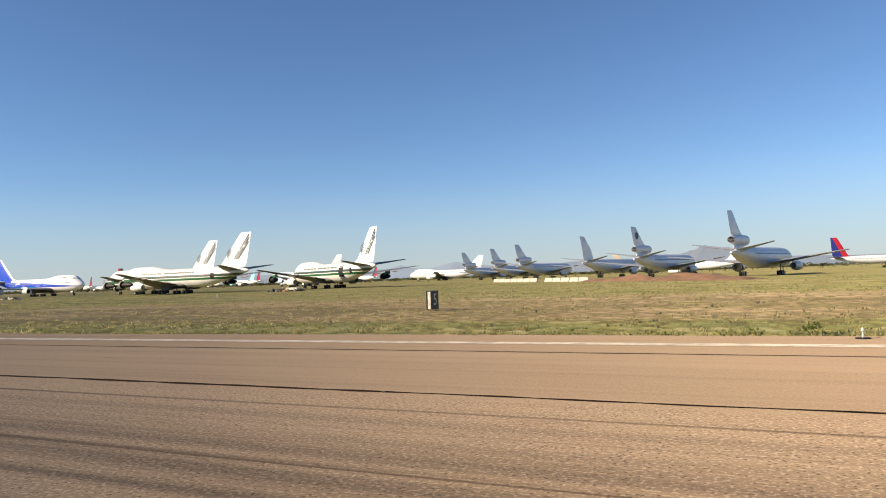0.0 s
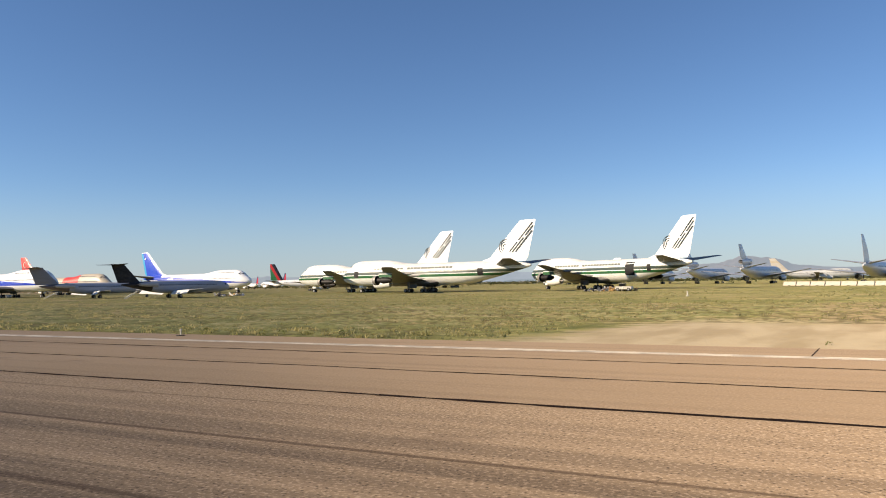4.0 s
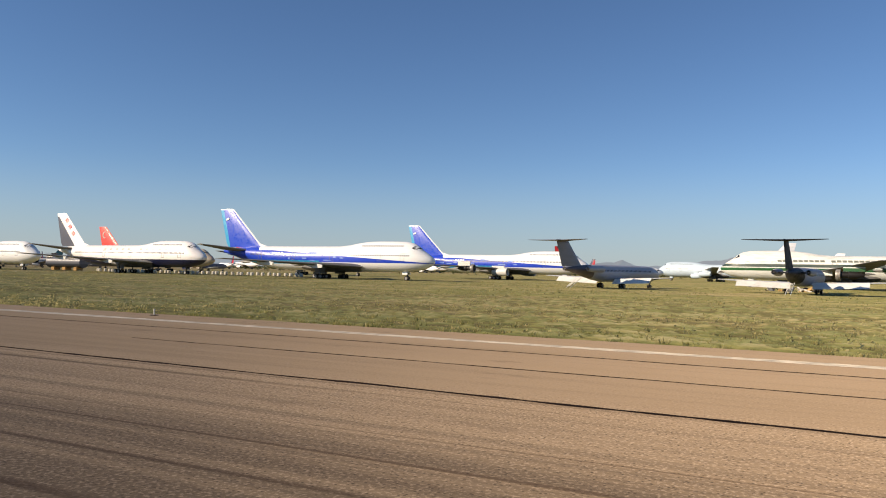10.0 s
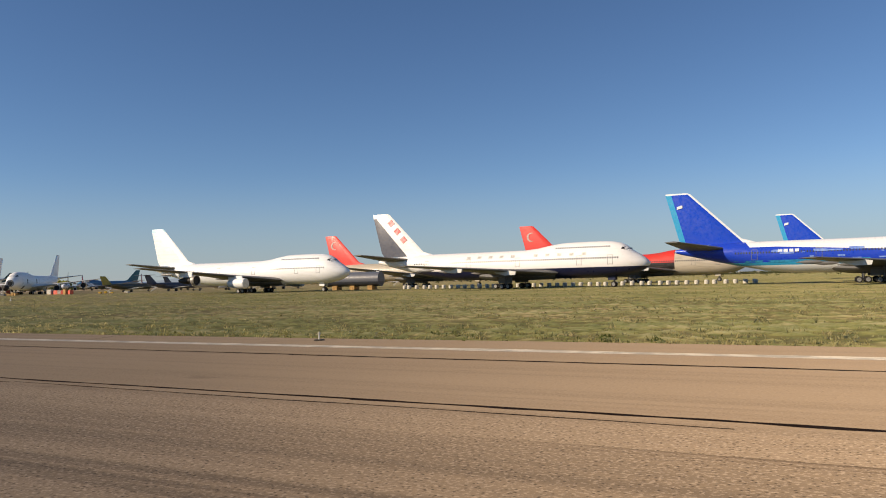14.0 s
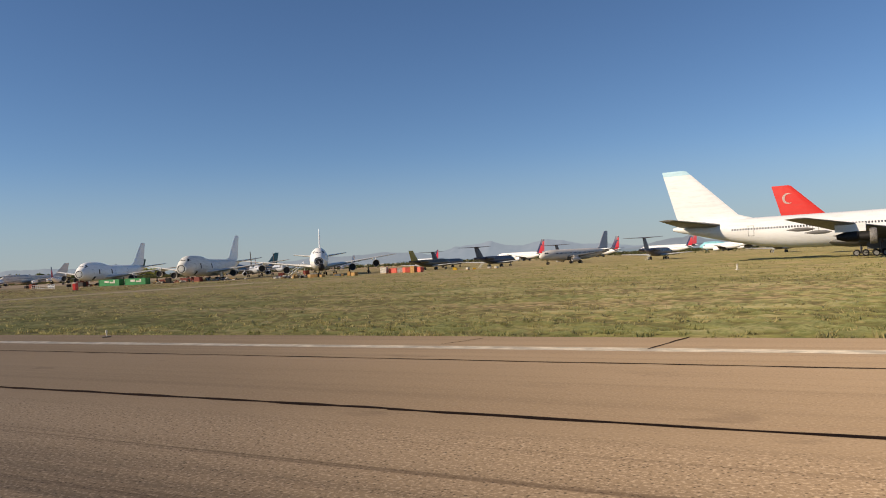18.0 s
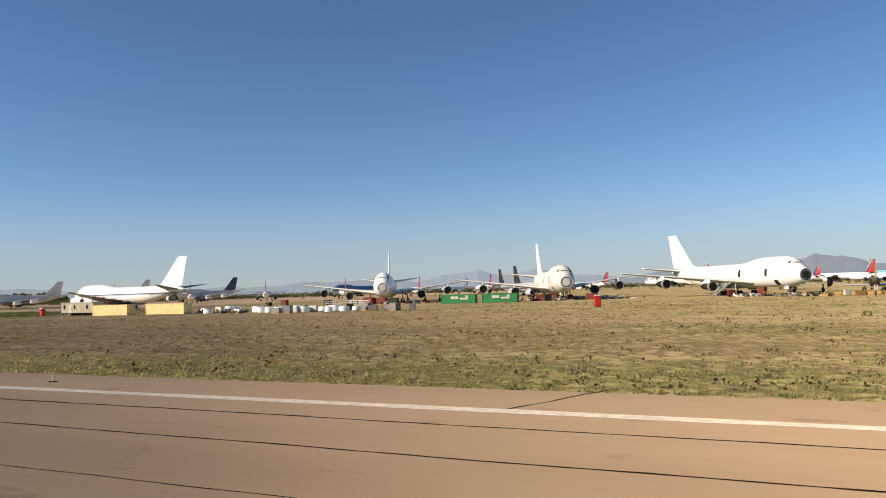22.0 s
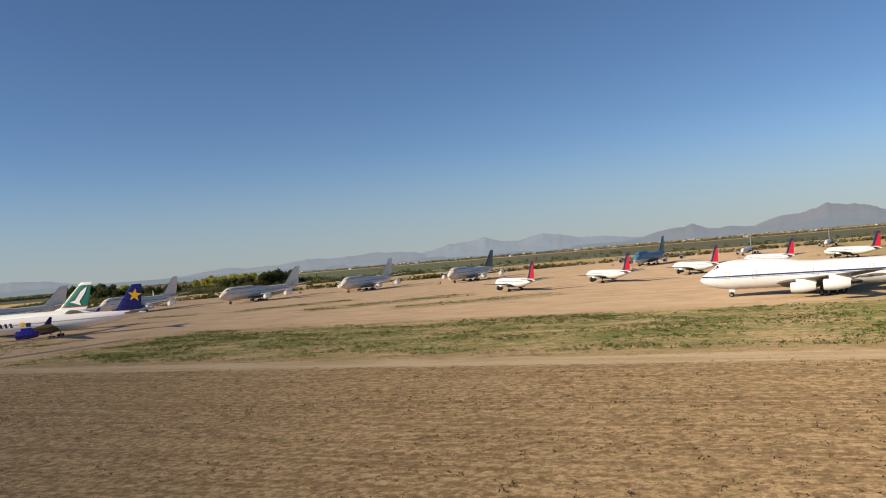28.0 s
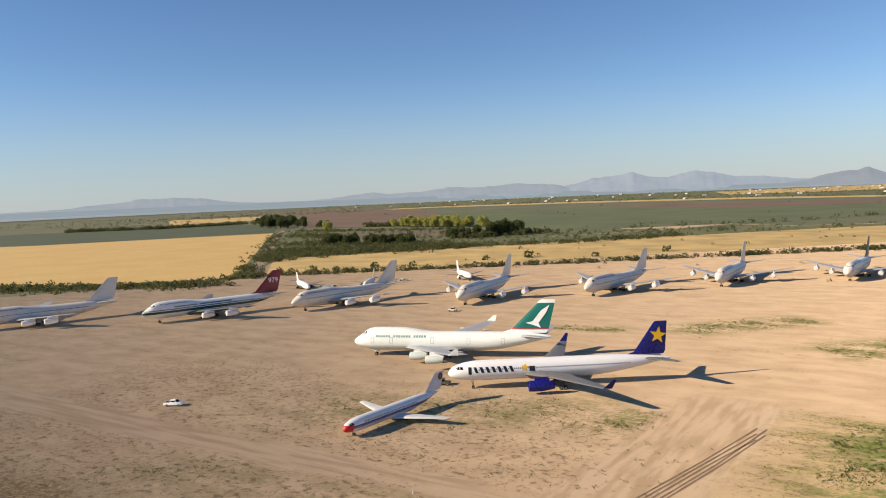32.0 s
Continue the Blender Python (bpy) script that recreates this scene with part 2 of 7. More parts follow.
def hull_patch(hull, xn, s0, s1, z0, z1, side, out=0.03, cols=2, rowsn=2, lean=0.0):
    """A thin plate that lies on the hull's side; lean shifts its upper edge forward."""
    v, f = [], []
    for i in range(cols + 1):
        for j in range(rowsn + 1):
            z = z0 + (z1 - z0) * j / rowsn
            s = s0 + (s1 - s0) * i / cols - lean * (z - z0)
            v.append((xn - s, side * (hull_side(hull, s, z) + out), z))
    m = rowsn + 1
    for i in range(cols):
        for j in range(rowsn):
            q = (i * m + j, i * m + j + 1, (i + 1) * m + j + 1, (i + 1) * m + j)
            f.append(q if side > 0 else q[::-1])
    return v, f


WHEELS = {}


def wheel(name, r, w, parent, place):
    key = (r, w)
    if key not in WHEELS:
        v, f = lathe([(-w / 2, r * 0.45), (-w / 2, r * 0.62), (-w / 2 * 0.96, r * 0.9), (-w / 4, r), (w / 4, r), (w / 2 * 0.96, r * 0.9), (w / 2, r * 0.62), (w / 2, r * 0.45)], "y", 14)
        idx = [1 if i < 14 or 84 <= i else 0 for i in range(len(f))]
        WHEELS[key] = part(name, v, f, [tyre, hub], parent, index=idx)
        WHEELS[key].location = place
        return WHEELS[key]
    return again(name, WHEELS[key], parent, place)


def gear(name, root, x, y, top, r, w, pairs, bogie, lean=0.0):
    """A landing-gear leg with its beam; the wheels hang on it in pairs."""
    pieces = [rod((x + lean, y, top), (x, y, r + 0.1), 0.16 * r / 0.6, 8), rod((x, y - w * 1.25, r), (x, y + w * 1.25, r), 0.1, 6),
              rod((x + 0.6, y, top * 0.8), (x + 0.1, y, top * 0.35), 0.07)]
    if pairs > 1:
        pieces.append(rod((x - bogie, y, r), (x + bogie, y, r), 0.13, 6))
    g = part(name, *join(*pieces), strut_mat, root)
    for k in range(pairs):
        dx = 0 if pairs == 1 else (-bogie if k == 0 else bogie)
        for sgn in (-1, 1):
            wheel("wheel", r, w, g, (x + dx, y + sgn * w * 1.05, r))
    return g


ENG = {}


def engine(root, x, y, z, r, length, mat, bare=False, key="", cover=None):
    """A nacelle with intake, fan and exhaust; bare: only the dark core without its cowling; cover: a lid over the intake."""
    k = (round(r, 2), round(length, 2), mat.name, bare, cover.name if cover else "")
    if k not in ENG:
        if bare:
            v, f = lathe([(0, r * 0.4), (0.02, r * 0.9), (-0.5, r * 0.92), (-0.55, r * 0.6), (-length * 0.4, r * 0.5), (-length * 0.45, r * 0.68), (-length * 0.75, r * 0.62), (-length, r * 0.3)], "x", 16)
            e = part("engine", v, f, core_mat, root, "stripped engine core")
            part("fan_case", *lathe([(0.25, r * 0.86), (0.3, r * 0.95), (0.0, r * 1.02), (-0.7, r * 1.0), (-0.75, r * 0.9), (-0.3, r * 0.88)], "x", 18, ends=False), fan_steel, e, "pale fan case ring")
        else:
            v, f = lathe([(-0.9, r * 0.8), (-0.3, r * 0.82), (0.0, r * 0.9), (-0.08, r * 0.97), (-0.5, r), (-length * 0.5, r * 1.0), (-length * 0.8, r * 0.82), (-length, r * 0.62), (-length * 0.97, r * 0.55), (-length * 0.75, r * 0.5)], "x", 20, ends=False)
            e = part("engine", v, f, mat, root)
            if cover:
                part("intake_cover", *lathe([(-0.05, r * 0.86), (0.1, r * 0.84), (0.16, r * 0.4)], "x", 20), cover, e)
            else:
                part("fan", *lathe([(-0.75, r * 0.8), (-0.8, r * 0.32), (-0.35, 0.02)], "x", 20), core_mat, e)
            part("exhaust_cone", *lathe([(-length * 0.75, r * 0.5), (-length * 0.9, r * 0.4), (-length * 1.12, r * 0.06)], "x", 14), steel, e)
        ENG[k] = e
        e.location = (x, y, z)
        return e
    src = ENG[k]
    e = again("engine", src, root, (x, y, z), src.get("label", ""))
    for c in src.children:
        again(c.name.split(".")[0], c, e)
    return e


def letters(root, hull, xn, s0, s1, z0, z1, mat, words, name="lettering", lean=0.0, gap=0.66, sides=(1, -1)):
    """A line of writing as plain bars, one to a letter: words gives the number of letters in each word."""
    total = sum(words) + len(words) - 1
    step = (s1 - s0) / total
    for side in sides:
        pieces, at = [], 0
        for wn in words:
            for _ in range(wn):
                a = s0 + step * at
                pieces.append(hull_patch(hull, xn, a, a + step * (1 - gap), z0, z1, side, 0.035, 1, 2, lean))
                at += 1
            at += 1
        part(name, *join(*pieces), mat, root, "row of plain letter-sized bars")["kind"] = "stuff"


def decal(root, name, pts, half, mat, label=""):
    """A flat painted shape on both faces of a fin; pts in x and z, half(z): half the fin's thickness."""
    n = len(pts)
    v = [(x, half(z) + 0.03, z) for x, z in pts] + [(x, -half(z) - 0.03, z) for x, z in pts]
    return part(name, v, [tuple(range(n)), tuple(range(2 * n - 1, n - 1, -1))], mat, root, label, smooth=False)


def ring_pts(x, z, rx, rz, n=20):
    return [(x + rx * math.cos(2 * math.pi * i / n), z + rz * math.sin(2 * math.pi * i / n)) for i in range(n)]


def star_pts(x, z, r, tilt=0.0):
    return [(x + (r if i % 2 == 0 else r * 0.42) * math.sin(math.pi * i / 5 + tilt), z + (r if i % 2 == 0 else r * 0.42) * math.cos(math.pi * i / 5 + tilt)) for i in range(10)]


def place_root(name, tail, way, s_tip, xn, scale, label, category="airplane", group=""):
    d = Vector((way[0], way[1])).normalized()
    root = new(name)
    root.empty_display_size = 3
    at = Vector(tail) + d * (s_tip - xn) * scale
    root.matrix_world = Matrix.Translation((at.x, at.y, ground_z(at.y))) @ Matrix.Rotation(math.atan2(d.y, d.x), 4, "Z") @ Matrix.Scale(scale, 4)
    return tagged(root, label, category, group)


def panes(root, pieces):
    """Each flight-deck window a pane of its own."""
    for p in pieces:
        part("cockpit_window", *p, glass, root, "dark flight-deck window")


def jumbo(tail, way, label, body, fin, engines="full", long_deck=False, scale=1.02, nacelle=None, winglet=False, windows=True, radome=None, cover=None,
          stab=True, group="parked jumbo jets", wing=None, name="jumbo_jet", doors=True, rise=3.6):
    """A four-engined jumbo jet, by the tip of its fin and the way that it points."""
    hull = HULL_JUMBO_LONG if long_deck else HULL_JUMBO
    xn = 34.0
    root = place_root(name, tail, way, 70.2, xn, scale, label, "airplane", group)
    wing = wing or wing_grey
    nacelle = nacelle or body
    cut = 1.6 if radome else 0.0
    st = [h for h in hull if h[0] >= cut]
    if radome:
        st = [(cut, *hull_at(hull, cut))] + st
    loops = [hull_ring(xn - s, t, l, w) for s, t, l, w in st]
    part("fuselage", *rings(loops), body, root)
    if radome:
        t, l, w = hull_at(hull, cut)
        part("nose_bulkhead", *lathe([(-0.3, w * 0.2), (0.1, w * 0.62), (0.12, w * 0.55)], "x", 18, (xn - cut, 0, (t + l) / 2)), radome, root, "round bulkhead where the nose cone is missing")
        # thin shadow round the disc, put in as a dark ring
        part("bulkhead_ring", *lathe([(-0.1, w * 0.62), (0.06, w * 0.74), (0.02, w * 0.84), (-0.2, w * 0.86)], "x", 18, (xn - cut, 0, (t + l) / 2), ends=False), core_mat, root, "dark ring round the bulkhead")
    # flight-deck windows
    pieces = []
    for side in (1, -1):
        for i in range(3):
            pieces.append(hull_patch(hull, xn, 3.95 + 0.55 * i, 4.45 + 0.55 * i, 7.75 + 0.16 * i, 8.3 + 0.2 * i, side, 0.03, 1, 2, 0.35))
    panes(root, pieces)
    if windows:
        for side in (1, -1):
            pieces = [hull_patch(hull, xn, s, s + 0.26, 6.1, 6.48, side, 0.02, 1, 1) for s in [6 + 0.52 * i for i in range(98)]]
            pieces += [hull_patch(hull, xn, s, s + 0.26, 8.55, 8.9, side, 0.02, 1, 1) for s in [8 + 0.52 * i for i in range(24 if not long_deck else 36)]]
            part("window_row", *join(*pieces), cabin_glass, root, "rows of small dark windows")["kind"] = "stuff"
    if doors:
        for side in (1, -1):
            for s in (7.2, 14.0, 28.5, 41.0, 52.5):
                edge = [hull_patch(hull, xn, s, s + 0.07, 4.9, 6.9, side, 0.02, 1, 3), hull_patch(hull, xn, s + 1.05, s + 1.12, 4.9, 6.9, side, 0.02, 1, 3),
                        hull_patch(hull, xn, s, s + 1.12, 6.85, 6.92, side, 0.022, 2, 1), hull_patch(hull, xn, s, s + 1.12, 4.88, 4.95, side, 0.022, 2, 1)]
                part("cabin_door", *join(*edge), door_line, root)
    # wings, belly fairing
    part("belly_fairing", *rings([hull_ring(xn - s, 4.2, l, w, 16) for s, l, w in ((19, 2.6, 1.5), (22, 1.9, 3.1), (30, 1.75, 3.5), (36, 1.8, 3.4), (41, 2.5, 1.8))]), wing, root)
    for side in (1, -1):
        sec = [(xn - 19.5, side * 2.6, 3.3, 16.2, 1.5), (xn - 27.3, side * 12.2, 3.3 + rise * 0.36, 9.6, 0.75), (xn - 41.2, side * 29.4, 3.3 + rise, 3.6, 0.3), (xn - 41.9, side * 29.8, 3.34 + rise, 2.4, 0.12)]
        w = part("wing", *foil(sec if side > 0 else sec), wing, root)
        for y, s in ((7.5, 35.0), (15.0, 39.2), (20.5, 41.6)):
            part("flap_track_fairing", *lathe([(1.8, 0.06), (0.8, 0.3), (-1.0, 0.34), (-2.6, 0.05)], "x", 8, (xn - s - 1.0, side * y, 3.25 + y * 0.028 * rise)), wing, w)
        if winglet:
            part("winglet", *foil([(xn - 41.2, side * 29.7, 6.9, 3.2, 0.3), (xn - 43.6, side * 30.6, 8.9, 1.2, 0.12)]), fin, w)
        if stab:
            part("tailplane", *foil([(xn - 58.2, side * 1.2, 7.3, 8.4, 0.9), (xn - 66.4, side * 11.0, 8.7, 2.6, 0.3)]), wing, root)
        if engines:
            for y, s, z in ((11.9, 24.6, 2.65), (21.2, 32.6, 3.65)):
                bare = engines == "bare" or (engines == "mixed" and y > 20)
                if engines == "outer_off" and y > 20:
                    continue
                engine(root, xn - s + 0.6, side * y, z, 1.32, 5.6, nacelle, bare, "", cover)
                wz = 3.3 + (y - 2.6) * 0.135
                part("pylon", *join(box(xn - s - 5.2, xn - s - 0.6, side * y - 0.14, side * y + 0.14, z + 0.8, wz + 0.1, 0.05)), nacelle, root)
    if not engines or engines == "outer_off":
        for side in (1, -1):
            for y, s in ((11.9, 24.6), (21.2, 32.6)):
                if engines and y < 20:
                    continue
                wz = 3.3 + (y - 2.6) * rise / 27.0
                part("pylon", *rings([[(xn - s - 1.2, side * y - 0.2, wz - 0.9), (xn - s - 1.2, side * y + 0.2, wz - 0.9), (xn - s - 1.0, side * y + 0.2, wz - 0.2), (xn - s - 1.0, side * y - 0.2, wz - 0.2)],
                                      [(xn - s - 3.6, side * y - 0.2, wz - 1.0), (xn - s - 3.6, side * y + 0.2, wz - 1.0), (xn - s - 3.6, side * y + 0.2, wz + 0.2), (xn - s - 3.6, side * y - 0.2, wz + 0.2)],
                                      [(xn - s - 6.0, side * y - 0.1, wz - 0.4), (xn - s - 6.0, side * y + 0.1, wz - 0.4), (xn - s - 6.0, side * y + 0.1, wz + 0.1), (xn - s - 6.0, side * y - 0.1, wz + 0.1)]]), pale_wing, root, "empty engine pylon under the wing", smooth=False)
    for side in (1, -1):
        part("gear_door", *box(xn - 33.2, xn - 29.8, side * 4.6 - 0.05, side * 4.6 + 0.05, 1.3, 2.6, 0.02), wing, root)
        part("gear_door", *box(xn - 9.0, xn - 7.4, side * 0.75 - 0.04, side * 0.75 + 0.04, 1.5, 2.5, 0.02), body, root)
    # fin with its fillet
    part("fin", *foil([(xn - 52.0, 0, 8.3, 15.0, 0.75), (xn - 55.6, 0, 9.4, 12.2, 0.7), (xn - 65.3, 0, 19.1, 5.0, 0.3), (xn - 66.0, 0, 19.3, 4.2, 0.12)], True), fin, root)
    gear("nose_gear", root, xn - 7.9, 0, 3.0, 0.6, 0.42, 1, 0)
    for y in (1.9, 5.5):
        for side in (1, -1):
            gear("main_gear", root, xn - (31.0 if y > 3 else 34.2), side * y, 3.2, 0.62, 0.46, 2, 0.75)
    return root, hull, xn


def fin_half(z):
    return 0.5 * (0.7 - 0.4 * min(1.0, max(0.0, (z - 9.4) / 9.7)))


def twin(tail, way, label, body, fin, length=47.3, r=1.9, low=2.0, top=13.6, span=38.0, nacelle=None, scale=1.0, eng_r=1.15, group="parked twin jets", windows=True,
         name="twin_jet", winglet=None, wing=None, bare=False):
    """A twin jet with engines under its wings."""
    hull = tube(length, r, low)
    xn, wing, nacelle = length * 0.48, wing or wing_grey, nacelle or body
    tip_s = length * 0.985
    root = place_root(name, tail, way, tip_s, xn, scale, label, "airplane", group)
    part("fuselage", *rings([hull_ring(xn - s, t, l, w, 24) for s, t, l, w in hull]), body, root)
    zc = low + r
    pieces = [hull_patch(hull, xn, 0.85 * r + 0.35 * r * i, 0.85 * r + 0.35 * r * (i + 0.85), zc + 0.28 * r, zc + 0.52 * r, side, 0.03, 1, 2, 0.3) for side in (1, -1) for i in range(2)]
    panes(root, pieces)
    if windows:
        for side in (1, -1):
            pieces = [hull_patch(hull, xn, s, s + 0.25, zc + 0.18 * r, zc + 0.18 * r + 0.36, side, 0.02, 1, 1) for s in [3 * r + 0.55 * i for i in range(int((length * 0.82 - 3 * r) / 0.55))]]
            part("window_row", *join(*pieces), cabin_glass, root, "row of small dark windows")["kind"] = "stuff"
    part("belly_fairing", *rings([hull_ring(xn - length * s, zc - 0.1 * r, l, w, 14) for s, l, w in ((0.32, low + 0.4 * r, r * 0.5), (0.37, low - 0.08 * r, r * 0.95), (0.5, low - 0.1 * r, r), (0.57, low + 0.3 * r, r * 0.5))]), wing, root)
    half = span / 2
    for side in (1, -1):
        w = part("wing", *foil([(xn - length * 0.335, side * r * 0.8, low + 0.55 * r, length * 0.19, 0.055 * length * 0.5), (xn - length * 0.44, side * half * 0.36, low + 0.8 * r, length * 0.108, 0.012 * length),
                                (xn - length * 0.58, side * half * 0.97, low + 1.35 * r, length * 0.042, 0.005 * length), (xn - length * 0.592, side * half, low + 1.37 * r, length * 0.025, 0.002 * length)]), wing, root)
        if winglet:
            part("winglet", *foil([(xn - length * 0.585, side * half * 0.99, low + 1.37 * r, length * 0.036, 0.2), (xn - length * 0.62, side * half * 1.03, low + 2.2 * r, length * 0.014, 0.1)]), winglet, w)
        part("tailplane", *foil([(xn - length * 0.875, side * r * 0.3, zc + 0.5 * r, length * 0.09, 0.5), (xn - length * 0.965, side * half * 0.36, zc + 0.85 * r, length * 0.035, 0.16)]), wing, root)
        ey = half * 0.31
        ez = max(eng_r + 0.55, low + 0.5 * r - eng_r * 0.95)
        engine(root, xn - length * 0.34, side * ey, ez, eng_r, length * 0.088 + eng_r, nacelle, bare)
        part("pylon", *box(xn - length * 0.43, xn - length * 0.365, side * ey - 0.13, side * ey + 0.13, ez + eng_r * 0.6, low + 0.85 * r, 0.04), nacelle, root)
        gear("main_gear", root, xn - length * 0.5, side * half * 0.18, low + 0.5 * r, 0.52, 0.4, 2 if length > 42 else 1, 0.65)
    part("fin", *foil([(xn - length * 0.8, 0, zc + 0.86 * r, length * 0.17, 0.5), (xn - length * 0.838, 0, zc + 1.15 * r, length * 0.14, 0.48), (xn - length * 0.93, 0, top - 0.12, length * 0.058, 0.2), (xn - length * 0.94, 0, top, length * 0.045, 0.1)], True), fin, root)
    gear("nose_gear", root, xn - length * 0.11, 0, low + 0.3 * r, 0.42, 0.32, 1, 0)
    return root, hull, xn


def trijet(tail, way, label, body, fin, scale=0.97, middle=True, group="parked three-engined jets", dark_mark=None):
    """A wide three-engined jet with the third engine through the base of its fin."""
    length, r, low = 54.0, 3.0, 2.3
    hull = tube(length, r, low)
    xn = 26.0
    root = place_root("tri_jet", tail, way, 55.6, xn, scale, label, "airplane", group)
    part("fuselage", *rings([hull_ring(xn - s, t, l, w, 24) for s, t, l, w in hull]), body, root)
    panes(root, [hull_patch(hull, xn, 2.4 + i, 3.2 + i, 6.2, 6.8, side, 0.03, 1, 2, 0.3) for side in (1, -1) for i in range(2)])
    for side in (1, -1):
        part("window_row", *join(*[hull_patch(hull, xn, s, s + 0.28, 6.0, 6.4, side, 0.02, 1, 1) for s in [8 + 0.55 * i for i in range(62)]]), cabin_glass, root, "row of small dark windows")["kind"] = "stuff"
        part("wing", *foil([(xn - 18.5, side * 2.3, 3.5, 12.0, 1.5), (xn - 25.0, side * 9.0, 4.3, 7.6, 0.8), (xn - 35.0, side * 24.4, 6.3, 3.0, 0.3), (xn - 35.6, side * 24.8, 6.3, 2.0, 0.1)]), row_wing, root)
        part("tailplane", *foil([(xn - 45.5, side * 1.2, 7.4, 6.6, 0.7), (xn - 51.8, side * 10.6, 9.0, 2.4, 0.25)]), row_wing, root)
        engine(root, xn - 20.5, side * 8.2, 2.55, 1.35, 5.6, body)
        part("pylon", *box(xn - 26.2, xn - 21.8, side * 8.2 - 0.14, side * 8.2 + 0.14, 3.4, 4.4, 0.05), body, root)
        gear("main_gear", root, xn - 28.0, side * 5.3, 3.2, 0.65, 0.5, 2, 0.8)
    gear("nose_gear", root, xn - 5.5, 0, 3.2, 0.5, 0.4, 1, 0)
    if middle:
        engine(root, xn - 42.0, 0, 9.9, 1.5, 11.5, body)
        part("fin_root", *foil([(xn - 43.0, 0, 7.6, 8.6, 1.0), (xn - 43.6, 0, 8.8, 7.6, 0.9)], True), body, root)
    part("fin", *foil([(xn - 43.8, 0, 7.6 if not middle else 11.0, 9.0, 0.7), (xn - 46.0, 0, 12.3, 7.8, 0.55), (xn - 51.6, 0, 17.6, 4.0, 0.28), (xn - 52.0, 0, 17.7, 3.4, 0.1)], True), fin, root)
    if dark_mark:
        decal(root, "fin_mark", ring_pts(xn - 51.3, 14.6, 1.2, 1.3, 8), lambda z: 0.24, dark_mark)
    return root


def t_tail(tail, way, label, body, fin, length=36.4, low=1.3, r=1.67, top=8.6, stab=True, engines=True, scale=1.0, group="parked T-tail jets", nose=None, mark=None, tailplane=None, wings=True, flaps=False):
    """A small jet with its engines at the tail and the tailplane on top of its fin."""
    hull = tube(length * 0.93, r, low)
    xn = length * 0.5
    root = place_root("t_tail_jet", tail, way, length * 0.97, xn, scale, label, "airplane", group)
    zc = low + r
    part("fuselage", *rings([hull_ring(xn - s, t, l, w, 20) for s, t, l, w in hull]), body, root)
    panes(root, [hull_patch(hull, xn, 1.3 + 0.6 * i, 1.8 + 0.6 * i, zc + 0.42, zc + 0.9, side, 0.03, 1, 2, 0.3) for side in (1, -1) for i in range(2)])
    for side in (1, -1):
        part("window_row", *join(*[hull_patch(hull, xn, s, s + 0.25, zc + 0.35, zc + 0.7, side, 0.02, 1, 1) for s in [5.5 + 0.5 * i for i in range(int((length * 0.66 - 5.5) / 0.5))]]), cabin_glass, root, "row of small dark windows")["kind"] = "stuff"
        if wings:
            part("wing", *foil([(xn - length * 0.40, side * r * 0.8, low + 0.35, length * 0.14, 0.7), (xn - length * 0.53, side * length * 0.385, low + 1.0, length * 0.045, 0.18), (xn - length * 0.54, side * length * 0.39, low + 1.0, length * 0.03, 0.06)]), pale_wing, root)
            if flaps:
                cut = lambda x0, z1, k: [(x0, k, z1), (x0 - 0.3, k, z1 - 0.02), (x0 - 1.2, k, z1 - 1.0), (x0 - 1.35, k, z1 - 1.0)]
                part("flap", *rings([cut(xn - length * 0.535, low + 0.62, side * (r + 0.1)), cut(xn - length * 0.57, low + 0.95, side * length * 0.29)]), pale_wing, root, "white flap hanging down", smooth=False)
        if engines:
            engine(root, xn - length * 0.69, side * (r + 0.95), zc + 0.75, 0.62, 5.2, body)
            part("pylon", *box(xn - length * 0.80, xn - length * 0.71, min(side * r * 0.8, side * (r + 0.6)), max(side * r * 0.8, side * (r + 0.6)), zc + 0.62, zc + 0.86, 0.04), body, root)
        if stab:
            part("tailplane", *foil([(xn - length * 0.91, side * 0.1, top - 0.15, length * 0.1, 0.34), (xn - length * 0.985, side * 6.3, top - 0.05, length * 0.032, 0.1)]), tailplane or fin, root)
        gear("main_gear", root, xn - length * 0.5, side * 2.5, low + 0.4, 0.5, 0.36, 1, 0)
    part("fin", *foil([(xn - length * 0.78, 0, zc + r * 0.7, length * 0.175, 0.45), (xn - length * 0.905, 0, top - 0.1, length * 0.1, 0.3), (xn - length * 0.9, 0, top + 0.02, length * 0.105, 0.2)], True), fin, root)
    gear("nose_gear", root, xn - length * 0.09, 0, low + 0.4, 0.35, 0.26, 1, 0)
    # stair under the tail
    part("tail_stair", *join(rod((xn - length * 0.80, 0.4, low + 0.7), (xn - length * 0.9, 0.4, 0.1), 0.06), rod((xn - length * 0.80, -0.4, low + 0.7), (xn - length * 0.9, -0.4, 0.1), 0.06),
                              *[box(xn - length * (0.81 + 0.012 * k) - 0.12, xn - length * (0.81 + 0.012 * k) + 0.12, -0.4, 0.4, low + 0.55 - 0.19 * k, low + 0.6 - 0.19 * k) for k in range(8) if low + 0.55 - 0.19 * k > 0.05]), pale_wing, root)
    return root, hull, xn


def ground_z(y):
    """The height of the land beside the runway, which lies on a low bank."""
    for (y0, z0), (y1, z1) in zip(BANK, BANK[1:]):
        if y0 <= y <= y1:
            return z0 + (z1 - z0) * (y - y0) / (y1 - y0)
    return -0.5


BANK = [(-5000, -0.5), (-80, -0.5), (-26.0, -0.05), (26.0, -0.05), (34, -0.12), (85, -0.5), (5000, -0.5)]


